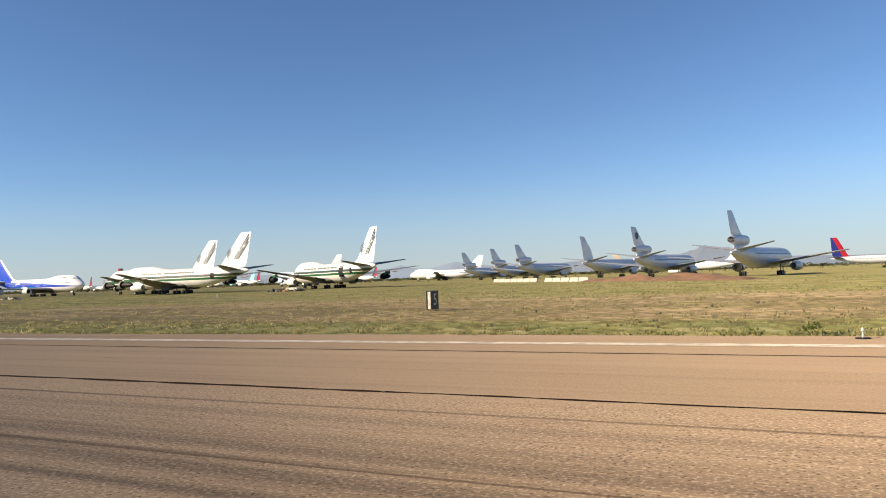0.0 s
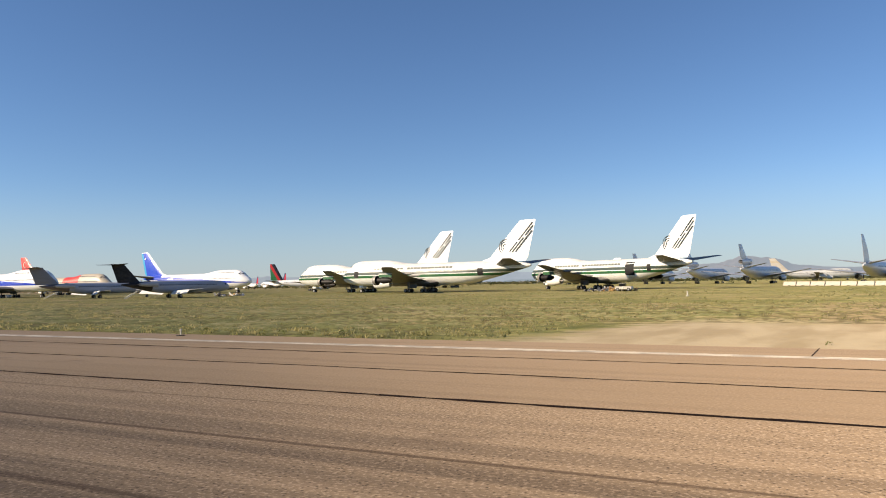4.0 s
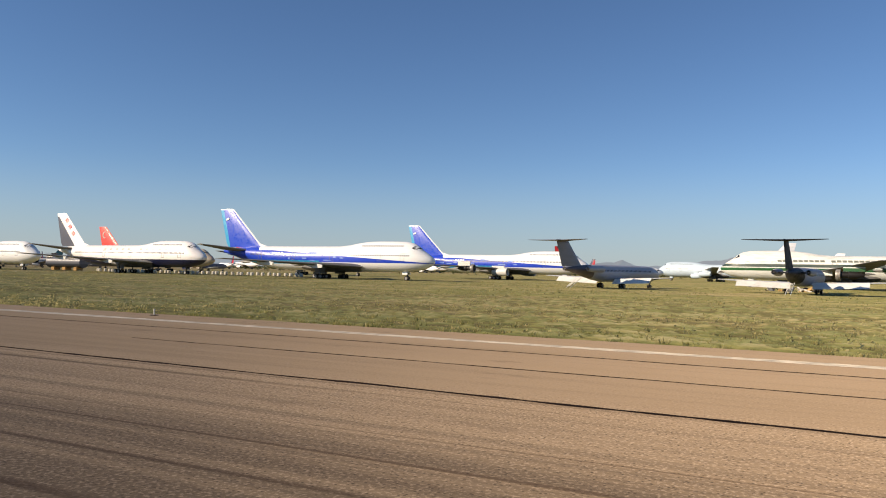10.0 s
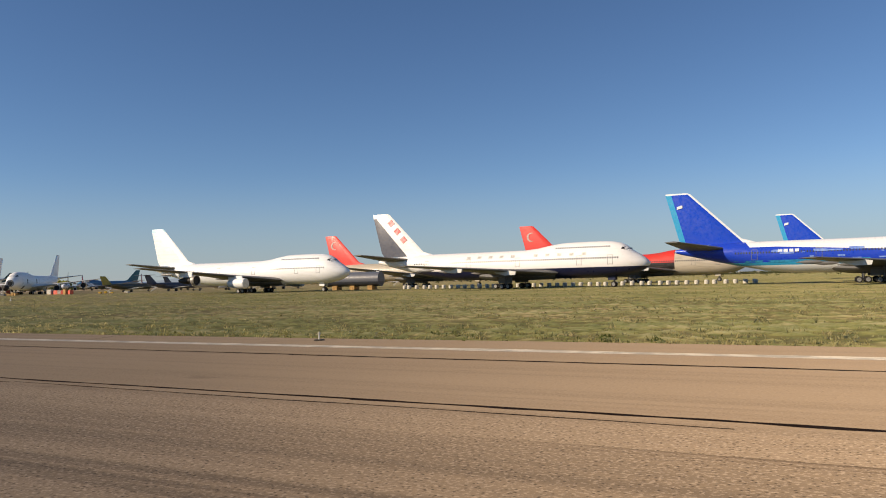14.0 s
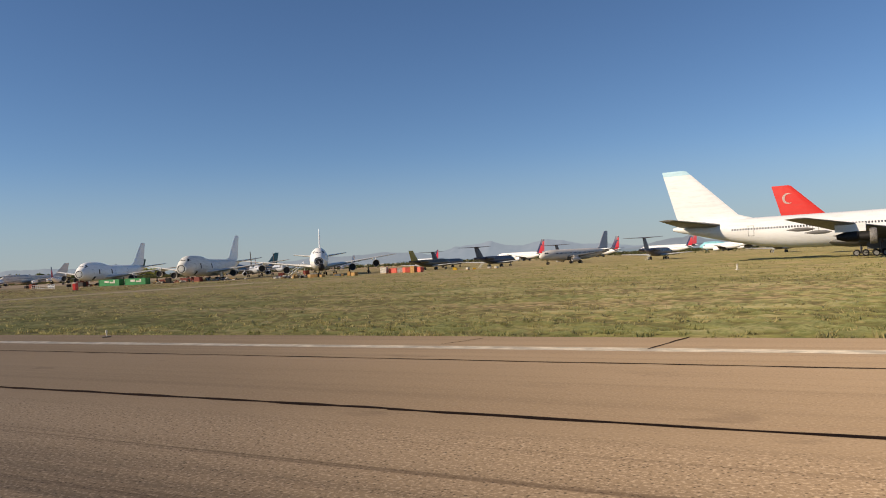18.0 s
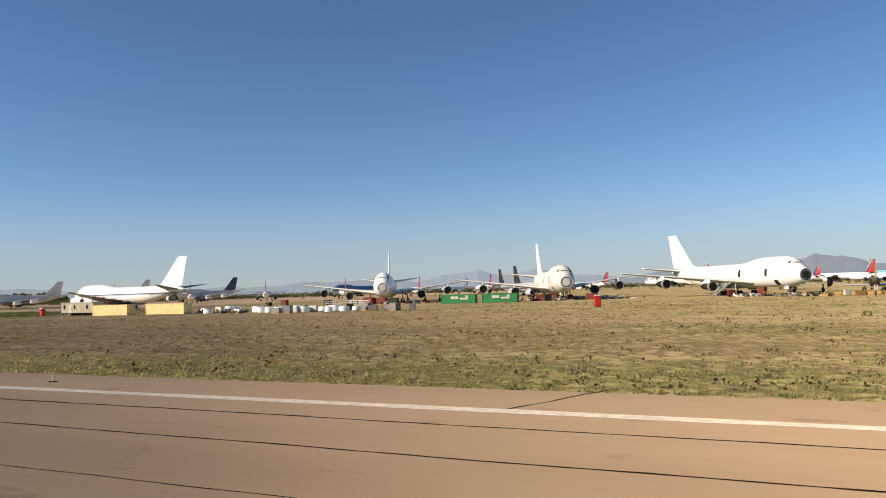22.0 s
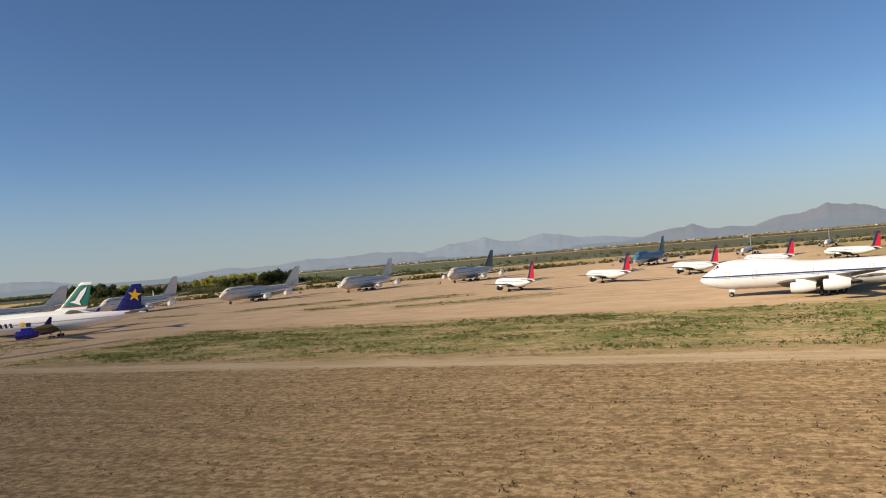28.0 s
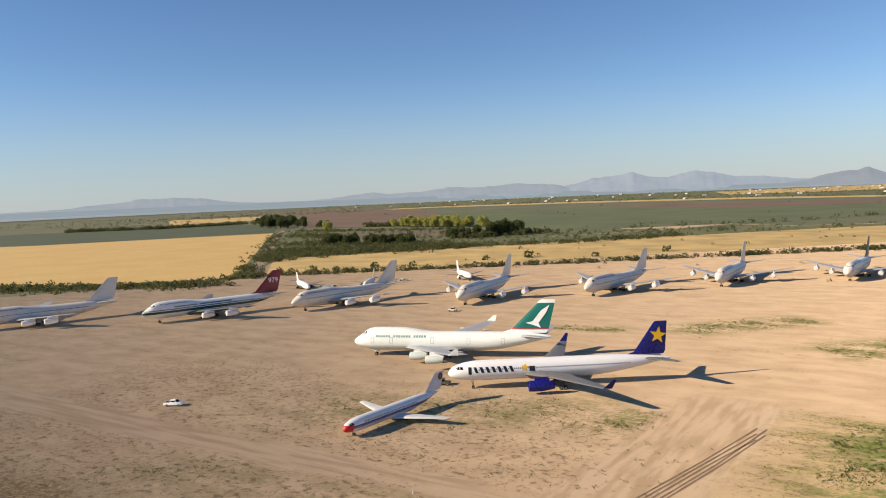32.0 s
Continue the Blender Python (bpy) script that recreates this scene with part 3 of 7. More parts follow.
# ---- land ----
APRON_GRASS = [((-1185, 284), (-1146, 324), 12, 0.85), ((-1131, 265), (-1076, 313), 14, 0.85), ((-1082, 253), (-1026, 281), 12, 0.85), ((-1230, 275), (-1203, 279), 6, 0.85),
               ((-1165, 165), (-1161, 180), 6, 0.85), ((-1240, 146), (-1165, 176), 15, 0.5), ((-1250, 92), (-1180, 112), 11, 0.3)]


# from, to, half width, how bare
DIRT_ROADS = [((-1360, 114), (-1262, 114), 8, 0.9), ((-1262, 114), (-1175, 117), 6, 0.9), ((-1175, 117), (-930, 114), 4.5, 0.8), ((-1150, 108), (-1144, 196), 14, 0.9), ((-668, 22), (-664, 150), 6.0, 0.9), ((-97, 20), (-94, 40), 8.5, 0.9)]


def land_material(turf=False):
    n = Nodes("desert_turf" if turf else "desert_ground", 0.95)
    x, y = n.dot((1, 0, 0)), n.dot((0, 1, 0))
    big, mid, fine = n.noise(0.018, 5), n.noise(0.11, 5, (0.6, 1.2, 1)), n.noise(1.6, 6, (1, 1, 1), 0.65)
    grit, patch = n.noise(6.0, 5, (1, 1, 1), 0.65), n.noise(0.4, 6, (0.7, 1.4, 1), 0.62)
    clump = n.noise(0.8, 6, (1, 1, 1), 0.65, (40, 7, 0))
    soil = n.mix(n.ramp(mid, 0.35, 0.68), lin(0.69, 0.585, 0.445), lin(0.60, 0.505, 0.38))
    soil = n.mix(n.ramp(fine, 0.45, 0.75), soil, lin(0.74, 0.64, 0.52))
    soil = n.mix(n.ramp(grit, 0.52, 0.75, 0, 0.6), soil, lin(0.42, 0.33, 0.25))
    later = n.math("MULTIPLY", n.ramp(x, -640, -800), n.ramp(y, 135, 105))
    clods = n.noise(1.2, 8, (1, 1, 1), 0.72)
    brown = n.mix(n.ramp(clods, 0.40, 0.62), lin(0.48, 0.385, 0.285), lin(0.71, 0.595, 0.46))
    brown = n.mix(n.ramp(patch, 0.45, 0.7, 0, 0.4), brown, lin(0.53, 0.46, 0.32))
    brown = n.mix(n.ramp(grit, 0.5, 0.7, 0, 0.6), brown, lin(0.36, 0.30, 0.22))
    furrow = n.noise(1.3, 4, (0.025, 1, 1), 0.55, (3, 17, 0))
    brown = n.mix(n.ramp(furrow, 0.48, 0.66, 0, 0.5), brown, lin(0.42, 0.335, 0.245))
    soil = n.mix(later, soil, brown)
    dry = n.mix(n.ramp(fine, 0.4, 0.62), lin(0.66, 0.59, 0.40), lin(0.44, 0.40, 0.265))
    green = n.mix(n.ramp(clump, 0.42, 0.6), lin(0.39, 0.395, 0.225), lin(0.54, 0.51, 0.305))
    lush = n.mix(n.ramp(clump, 0.4, 0.65), lin(0.33, 0.39, 0.19), lin(0.46, 0.475, 0.265))
    # how much grows: dense along the first part of the strip, thin and brown farther on
    first = n.ramp(x, -700, -380)
    near = n.math("MULTIPLY", n.ramp(n.math("ADD", y, n.math("MULTIPLY", mid, 14)), 50, 38), n.ramp(x, -940, -860))
    cover = n.math("ADD", n.math("ADD", n.math("MULTIPLY", first, 0.26), n.math("MULTIPLY", n.ramp(x, -800, -660), 0.10)), n.math("MULTIPLY", near, 0.28))
    cover = n.math("ADD", cover, n.math("MULTIPLY", n.math("SUBTRACT", mid, 0.5), 0.9))
    cover = n.math("ADD", cover, n.math("MULTIPLY", n.math("SUBTRACT", patch, 0.5), 1.1))
    cover = n.math("ADD", cover, n.math("MULTIPLY", n.math("SUBTRACT", big, 0.5), 0.7))
    cover = n.math("ADD", cover, n.math("MULTIPLY", n.math("SUBTRACT", clump, 0.5), 1.3))
    cover = n.math("ADD", cover, n.math("MULTIPLY", n.math("SUBTRACT", fine, 0.5), 0.9))
    bands = n.noise(0.16, 4, (0.08, 1, 1), 0.5, (5, 40, 0))
    cover = n.math("ADD", cover, n.math("MULTIPLY", n.math("SUBTRACT", bands, 0.5), 0.8))
    apron = n.math("MULTIPLY", n.ramp(y, 180, 205), n.ramp(x, -900, -960))
    apron = n.math("MAXIMUM", apron, n.math("MULTIPLY", n.ramp(n.math("ADD", y, n.math("MULTIPLY", mid, 30)), 88, 104), n.ramp(x, -1110, -1150)))
    cover = n.math("SUBTRACT", cover, n.math("MULTIPLY", apron, 0.36))
    cover = n.math("SUBTRACT", cover, n.math("MULTIPLY", n.math("MULTIPLY", later, n.ramp(y, 36, 48)), 0.42))
    bare = n.math("MULTIPLY", n.ramp(n.math("ADD", x, n.math("MULTIPLY", mid, 16)), -92, -82), n.math("MULTIPLY", n.ramp(y, 31, 36), n.ramp(y, 95, 70)))
    cover = n.math("SUBTRACT", cover, n.math("MULTIPLY", bare, 0.45))
    dry_part = n.ramp(cover, -0.12, 0.22)
    soil = n.mix(n.math("MULTIPLY", apron, 0.75), soil, n.mix(n.ramp(mid, 0.3, 0.7), lin(0.76, 0.675, 0.56), lin(0.70, 0.615, 0.505)))
    streak = n.noise(0.25, 7, (0.7, 1.0, 1), 0.66, (9, 3, 0))
    soil = n.mix(n.math("MULTIPLY", apron, n.ramp(streak, 0.52, 0.75, 0, 0.4)), soil, lin(0.60, 0.51, 0.41))
    col = n.mix(dry_part, soil, dry)
    col = n.mix(n.ramp(cover, 0.18, 0.5), col, green)
    # a belt of weeds beside the apron, and strips of them on it
    belt = n.math("MULTIPLY", n.math("MULTIPLY", n.ramp(y, 120, 138), n.ramp(y, 196, 182)), n.ramp(x, -1128, -1108))
    belt = n.math("MULTIPLY", belt, n.ramp(x, -830, -880))
    edge = n.math("MULTIPLY", n.math("MULTIPLY", n.ramp(y, 44, 32), n.ramp(x, -900, -840)), n.ramp(x, -740, -765))
    belt = n.math("MAXIMUM", belt, n.math("MULTIPLY", edge, 0.7))
    for (ax, ay), (bx, by), wide, much in APRON_GRASS:
        d = Vector((bx - ax, by - ay))
        ln = d.length
        d = d / ln
        s = n.math("ADD", n.dot((d.x, d.y, 0)), -(ax * d.x + ay * d.y))
        q = n.math("ABSOLUTE", n.math("ADD", n.dot((-d.y, d.x, 0)), ax * d.y - ay * d.x))
        q = n.math("ADD", q, n.math("MULTIPLY", n.math("SUBTRACT", mid, 0.5), wide * 1.6))
        m = n.math("MULTIPLY", n.ramp(q, wide * 1.4, wide * 0.6), n.math("MULTIPLY", n.ramp(s, -8, 6), n.ramp(s, ln + 8, ln - 6)))
        belt = n.math("MAXIMUM", belt, n.math("MULTIPLY", m, much))
    weeds = n.math("MULTIPLY", belt, n.ramp(n.math("ADD", clump, n.math("MULTIPLY", mid, 0.55)), 0.71, 0.89))
    col = n.mix(n.math("MULTIPLY", belt, n.ramp(n.math("ADD", patch, mid), 0.88, 1.18, 0, 0.5)), col, n.mix(n.ramp(clump, 0.4, 0.6), lin(0.44, 0.415, 0.275), lin(0.60, 0.55, 0.40)))
    col = n.mix(weeds, col, lush)
    # uneven growth: darker olive patches, and paler straw between them
    strip = n.math("MULTIPLY", n.math("SUBTRACT", 1.0, apron), n.math("SUBTRACT", 1.0, n.math("MULTIPLY", belt, 0.6)))
    strip = n.math("MULTIPLY", strip, n.math("SUBTRACT", 1.0, n.math("MULTIPLY", n.math("MAXIMUM", later, bare), 0.75)))
    mott = n.noise(0.33, 6, (0.45, 1.1, 1), 0.62, (21, 5, 0))
    col = n.mix(n.math("MULTIPLY", strip, n.ramp(mott, 0.50, 0.64, 0, 0.55)), col, lin(0.36, 0.335, 0.215))
    col = n.mix(n.math("MULTIPLY", strip, n.ramp(mott, 0.47, 0.36, 0, 0.5)), col, lin(0.67, 0.60, 0.42))
    # churned, weed-dotted dirt between the roads
    churn = n.math("MULTIPLY", n.math("MULTIPLY", n.ramp(x, -1140, -1156), n.ramp(x, -1345, -1300)), n.math("MULTIPLY", n.ramp(n.math("ADD", y, n.math("MULTIPLY", big, 50)), 206, 185), n.ramp(y, 70, 84)))
    spots = n.noise(0.55, 7, (1, 1, 1), 0.7, (3, 31, 0))
    col = n.mix(n.math("MULTIPLY", churn, n.ramp(n.math("ADD", spots, n.math("MULTIPLY", patch, 0.5)), 0.77, 0.92, 0, 0.75)), col, lin(0.42, 0.36, 0.26))
    # wide dirt roads, worn smooth
    for (ax, ay), (bx, by), wide, much in DIRT_ROADS:
        d = Vector((bx - ax, by - ay))
        ln = d.length
        d = d / ln
        s = n.math("ADD", n.dot((d.x, d.y, 0)), -(ax * d.x + ay * d.y))
        q = n.math("ABSOLUTE", n.math("ADD", n.dot((-d.y, d.x, 0)), ax * d.y - ay * d.x))
        q = n.math("ADD", q, n.math("MULTIPLY", n.math("SUBTRACT", patch, 0.5), wide * 1.1))
        m = n.math("MULTIPLY", n.ramp(q, wide * 1.15, wide * 0.7), n.math("MULTIPLY", n.ramp(s, -9, 3), n.ramp(s, ln + 9, ln - 3)))
        worn = n.noise(0.5, 4, (abs(d.y) * 0.9 + 0.08, abs(d.x) * 0.9 + 0.08, 1), 0.5, (wide, 2, 0))
        road_col = n.mix(n.ramp(worn, 0.4, 0.65), lin(0.72, 0.635, 0.53), lin(0.64, 0.555, 0.45))
        col = n.mix(n.math("MULTIPLY", m, much), col, road_col)
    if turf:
        # colour by height: darker low between the hummocks, pale straw or green at their tips
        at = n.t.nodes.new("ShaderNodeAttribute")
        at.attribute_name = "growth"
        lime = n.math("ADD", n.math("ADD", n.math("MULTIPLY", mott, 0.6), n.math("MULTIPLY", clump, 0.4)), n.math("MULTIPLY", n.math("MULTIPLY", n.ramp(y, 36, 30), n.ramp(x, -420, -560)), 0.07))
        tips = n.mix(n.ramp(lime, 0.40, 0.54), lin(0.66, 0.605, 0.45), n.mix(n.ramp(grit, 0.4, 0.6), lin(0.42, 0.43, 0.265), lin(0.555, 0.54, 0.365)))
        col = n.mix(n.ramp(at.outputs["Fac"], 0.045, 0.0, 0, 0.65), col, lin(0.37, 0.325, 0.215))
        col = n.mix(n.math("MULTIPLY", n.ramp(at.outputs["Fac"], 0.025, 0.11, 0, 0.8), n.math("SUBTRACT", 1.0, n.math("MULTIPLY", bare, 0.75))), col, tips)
        dots = n.noise(0.75, 5, (0.8, 1.25, 1), 0.62, (11, 63, 0))
        col = n.mix(n.ramp(dots, 0.57, 0.66, 0, 0.55), col, n.mix(n.ramp(grit, 0.42, 0.6), lin(0.27, 0.275, 0.165), lin(0.40, 0.405, 0.24)))
    col = n.mix(apron, n.tint(col, (0.93, 1.0, 0.98, 1.0)), n.tint(col, (0.985, 0.97, 0.96, 1.0)))
    n.matte()
    n.bump(n.math("ADD", n.math("MULTIPLY", fine, 0.6), n.math("MULTIPLY", grit, 0.25)), 0.55, 0.25)
    return n.done(col)


def asphalt_material():
    n = Nodes("old_asphalt", 0.9)
    x, y = n.dot((1, 0, 0)), n.dot((0, 1, 0))
    stone, speck, broad = n.cells(13.0), n.noise(17.0, 5), n.noise(0.12, 5, (0.25, 1, 1))
    streak = n.noise(1.6, 5, (0.02, 1, 1))
    # stony in the middle lanes, smoother towards the edge and farther on
    coarse = n.math("MULTIPLY", n.ramp(n.math("ADD", y, n.math("MULTIPLY", broad, 1.6)), 13.6, 12.2, 0.3, 1.0), n.ramp(x, -650, -630, 0.4, 1.0))
    col = n.mix(n.ramp(broad, 0.3, 0.7), lin(0.625, 0.54, 0.435), lin(0.57, 0.49, 0.39))
    col = n.mix(n.ramp(streak, 0.45, 0.7, 0, 0.4), col, lin(0.50, 0.43, 0.345))
    col = n.mix(n.math("MULTIPLY", coarse, n.ramp(speck, 0.5, 0.64, 0, 0.7)), col, lin(0.77, 0.68, 0.57))
    col = n.mix(n.math("MULTIPLY", coarse, n.ramp(stone, 0.34, 0.08, 0, 0.8)), col, lin(0.25, 0.205, 0.165))
    # rubber laid down along the middle lanes, and long skid marks
    rubber = n.math("MULTIPLY", n.ramp(y, 12.0, 6.0), n.ramp(streak, 0.36, 0.6, 0.25, 1.0))
    col = n.mix(n.math("MULTIPLY", rubber, 0.62), col, n.mix(n.ramp(speck, 0.5, 0.62), lin(0.24, 0.21, 0.185), lin(0.40, 0.35, 0.30)))
    skid = n.noise(2.1, 3, (0.006, 1, 1), 0.5, (0, 13, 0))
    col = n.mix(n.math("MULTIPLY", n.ramp(y, 12.2, 10.4), n.ramp(skid, 0.59, 0.68, 0, 0.65)), col, lin(0.24, 0.18, 0.14))
    col = n.mix(n.ramp(x, -630, -660, 0, 0.6), col, n.mix(n.ramp(broad, 0.3, 0.7), lin(0.67, 0.575, 0.465), lin(0.61, 0.525, 0.42)))
    # small patches and stains
    stain = n.noise(0.55, 5, (0.5, 1, 1), 0.6, (70, 3, 0))
    col = n.mix(n.ramp(stain, 0.62, 0.72, 0, 0.35), col, lin(0.40, 0.34, 0.28))
    n.matte()
    n.bump(n.math("MULTIPLY", coarse, n.math("ADD", speck, n.math("MULTIPLY", stone, 0.5))), 0.6, 0.012)
    return n.done(col)


land_mat, asphalt = land_material(), asphalt_material()
line_paint = plain("worn_white_line", (0.84, 0.79, 0.70), 0.8, 0, 0.28, 1.5)
tar = plain("crack_seal", (0.19, 0.135, 0.10), 0.95, 0, 0.3, 2.0)
fresh_line = plain("white_line", (0.88, 0.83, 0.74), 0.8, 0, 0.16, 2.5)
track_dirt = plain("bare_track", (0.68, 0.58, 0.46), 0.95, 0, 0.12, 0.3, None, 0.03)
rut_dirt = plain("rut_dirt", (0.50, 0.41, 0.32), 0.95, 0, 0.15, 0.5, None, 0.03)

tar.node_tree.nodes["Principled BSDF"].inputs["Specular IOR Level"].default_value = 0.05
for m in (line_paint, fresh_line, track_dirt, rut_dirt):
    m.node_tree.nodes["Principled BSDF"].inputs["Diffuse Roughness"].default_value = 1.0

X0, X1 = 420.0, -1545.0
ys = [-4900, -1500, -300, -80, -26, 26, 34, 60, 85, 140, 260, 500, 1000, 2000, 3200, 5600]
xs = [4200, 2500, 1200, 420, 100, -200, -500, -800, -1100, -1400, -1800, -2600, -3800, -5500]
gv = [(x, y, ground_z(y)) for x in xs for y in ys]
gf = [(i * len(ys) + j, i * len(ys) + j + 1, (i + 1) * len(ys) + j + 1, (i + 1) * len(ys) + j) for i in range(len(xs) - 1) for j in range(len(ys) - 1)]
tagged(part("ground", gv, gf, land_mat, smooth=False), "dry desert ground with patchy green and yellow grass", "ground", kind="structure")

# the runway: a slab with a ragged, sand-strewn edge
rng = random.Random(4)


def runway_edge(x):
    return 25.4 + 1.6 * min(1.0, max(0.0, (-x - 628) / 16.0)) + 0.5 * noise.noise((x * 0.05, 1.0, 0)) + 0.25 * noise.noise((x * 0.4, 3.0, 0))


rx = np.arange(X0, X1, -2.5).tolist()
rv, rf = [], []
for x in rx:
    e = runway_edge(x)
    rv += [(x, -26.2, -0.06), (x, -25.6, 0.0), (x, 0, 0.0), (x, e - 0.25, 0.0), (x, e, -0.07)]
for i in range(len(rx) - 1):
    for j in range(4):
        rf.append((i * 5 + j, i * 5 + j + 1, (i + 1) * 5 + j + 1, (i + 1) * 5 + j))
tagged(part("runway", rv, rf, asphalt, smooth=False), "sun-bleached brown asphalt runway with sealed cracks", "runway", kind="structure")


def ribbon(points, width, z=0.005, wobble=0.0, seed=1):
    """A flat, uneven ribbon along points."""
    r = random.Random(seed)
    v, f = [], []
    for i, (x, y) in enumerate(points):
        a, b = points[max(0, i - 1)], points[min(len(points) - 1, i + 1)]
        d = Vector((b[0] - a[0], b[1] - a[1])).normalized()
        w = width * (0.5 + wobble * r.uniform(-0.5, 0.5))
        v += [(x - d.y * w, y + d.x * w, z), (x + d.y * w, y - d.x * w, z)]
    for i in range(len(points) - 1):
        f.append((2 * i + 1, 2 * i + 3, 2 * i + 2, 2 * i))
    return v, f


for sgn in (1, -1):
    for a, b in ((X0, -100), (-100, -640), (-640, -1100), (-1100, X1)):
        pts = [(x, sgn * (22.2 + 0.03 * noise.noise((x * 0.2, 0, 0)))) for x in np.linspace(a, b, 240).tolist()]
        tagged(part("edge_line", *ribbon(pts, 0.66, 0.004, 0.14, 3), line_paint if a > -600 else fresh_line, smooth=False), "worn white runway edge line", "runway marking", kind="structure")
tagged(part("center_line", *join(*[box(x - 18, x + 18, -0.45, 0.45, -0.01, 0.004) for x in range(300, -1500, -61)]), line_paint, smooth=False), "worn white dashes along the runway", "runway marking", kind="structure")


def crack(x0, y0, x1, y1, seed, width):
    r = random.Random(seed)
    n = max(6, int(math.hypot(x1 - x0, y1 - y0) / 0.6))
    pts, dx, dy = [], 0, 0
    sway = min(1.0, math.hypot(x1 - x0, y1 - y0) / 7.0)
    for i in range(n + 1):
        k = i / n
        dx, dy = dx * 0.92 + r.uniform(-0.09, 0.09), dy * 0.92 + r.uniform(-0.07, 0.07)
        pts.append((x0 + (x1 - x0) * k + dx * (sway if abs(y1 - y0) > 1 else 0.2), y0 + (y1 - y0) * k + dy * (0.35 if abs(y1 - y0) < 1 else sway)))
    return ribbon(pts, width, 0.006, 0.45, seed)


# lengthwise joints every twelve feet, sealed with tar
seams = []


def lane(x):
    """The main joint wanders a little between the lanes."""
    return float(np.interp(x, [-800, -640, -600, -530, -425, -348, -290, -185, -90, -40, 0], [12.5, 12.5, 13.0, 13.5, 13.3, 12.5, 11.8, 11.4, 12.1, 12.1, 12.4]))


for off, w, fill, later in ((7.25, 0.12, 0.97, 0.97), (3.55, 0.09, 0.4, 1.0), (0.0, 0.14, 1.0, 0.12), (-0.55, 0.05, 0.1, 0.2), (-3.4, 0.07, 0.06, 0.3), (-7.0, 0.06, 0.08, 0.4), (-10.9, 0.06, 0.5, 0.5), (-14.5, 0.06, 0.5, 0.5), (-18.2, 0.06, 0.5, 0.5), (-21.9, 0.06, 0.5, 0.5)):
    x = 200.0
    while x > X1 + 60:
        run = rng.uniform(14, 45)
        fix = 12.35 if off > 3 else None
        if rng.random() < (1.0 if off == 3.55 and -215 < x < -110 else fill if x > -640 else later):
            seams.append(crack(x, (fix or lane(x)) + off + rng.uniform(-0.03, 0.03), x - run, (fix or lane(x - run)) + off + rng.uniform(-0.03, 0.03), rng.randrange(9999), w * rng.uniform(0.75, 1.3)))
        x -= run
tagged(part("crack_seal_lengthwise", *join(*seams), tar, smooth=False), "dark tar-sealed joints along the runway", "crack seal", kind="stuff")
cross = []
for cx0, cy0, cx1, cy1 in ((-615.5, 9.4, -615.1, 12.0), (-615.1, 12.0, -614.5, 15.7), (-622.3, 10.7, -623.1, 12.7), (-623.1, 12.7, -622.4, 17.6), (-615.1, 22.9, -614.3, 26.8),
                           (-658.0, 17.8, -658.8, 19.4), (-658.8, 19.4, -657.9, 21.7), (-667.9, 21.8, -665.6, 22.5), (-665.6, 22.5, -664.5, 27.5), (-647.6, 23.5, -646.8, 27.1), (-696.2, 22.5, -694.0, 27.9),
                           (-746.7, 16.2, -745.5, 19.9), (-745.5, 19.9, -742.0, 28.1)):
    cross.append(crack(cx0, cy0, cx1, cy1, rng.randrange(9999), rng.uniform(0.075, 0.115)))
for cx0, cy0, cx1, cy1 in ((-749.6, 14.0, -749.0, 15.9), (-749.0, 15.9, -749.9, 24.1), (-739.5, 12.4, -734.2, 12.6), (-797.0, 22.7, -796.8, 24.9), (-797.7, 25.5, -797.5, 27.0), (-775.8, 23.2, -775.0, 27.1), (-817.5, 23.3, -817.6, 26.7),
                           (-896.6, 22.2, -895.2, 27.7), (-887.6, 22.3, -886.7, 27.2), (-145.3, 13.9, -145.2, 15.4), (-223.6, 22.7, -222.9, 25.2), (-347.5, 22.8, -346.7, 25.2), (-325.7, 10.2, -325.2, 12.0), (-338.7, 16.7, -338.0, 17.9),
                           (-295.2, 22.9, -294.4, 24.4), (-184.3, 23.0, -182.1, 26.4), (-429.6, 9.7, -429.0, 11.0), (-535.0, 22.3, -534.5, 25.2)):
    cross.append(crack(cx0, cy0, cx1, cy1, rng.randrange(9999), rng.uniform(0.075, 0.115)))
x = 160.0
while x > X1 + 60:
    x -= rng.uniform(24, 60)
    y0, y1 = rng.choice(((22.6, 25.2), (21.6, 25.4), (22.9, 24.6), (23.4, 25.3), (22.5, 24.5)))
    cross.append(crack(x, y0, x + rng.uniform(-1.0, 1.0), y1, rng.randrange(9999), rng.uniform(0.025, 0.05)))
tagged(part("crack_seal_crosswise", *join(*cross), tar, smooth=False), "dark sealed cracks across the runway", "crack seal", kind="stuff")

# dirt turn-offs and tracks
def track(name, pts, width, mat, z, label):
    fine = []
    for (x0, y0), (x1, y1) in zip(pts, pts[1:]):
        k = max(2, int(math.hypot(x1 - x0, y1 - y0) / 3))
        fine += [(x0 + (x1 - x0) * i / k, y0 + (y1 - y0) * i / k) for i in range(k)]
    fine.append(pts[-1])
    v, f = ribbon(fine, width, 0.0, 0.25, len(pts) * 7 + int(width * 10))
    v = [(x, y, ground_z(y) + z) for x, y, _ in v]
    return tagged(part(name, v, f, mat, smooth=False), label, "dirt track", kind="structure")


for i, off in enumerate((-2.2, -1.2, -0.1, 1.1, 2.0)):
    track("rut_%d" % (i + 1), [(-1147.5 + off, 112 + 3 * (i % 2)), (-1143.5 + off, 129), (-1138.5 + off * 0.9, 152), (-1134 + off * 0.6, 178 - 4 * (i % 3))], 0.42, rut_dirt, 0.045, "dark wheel rut in a dirt road")

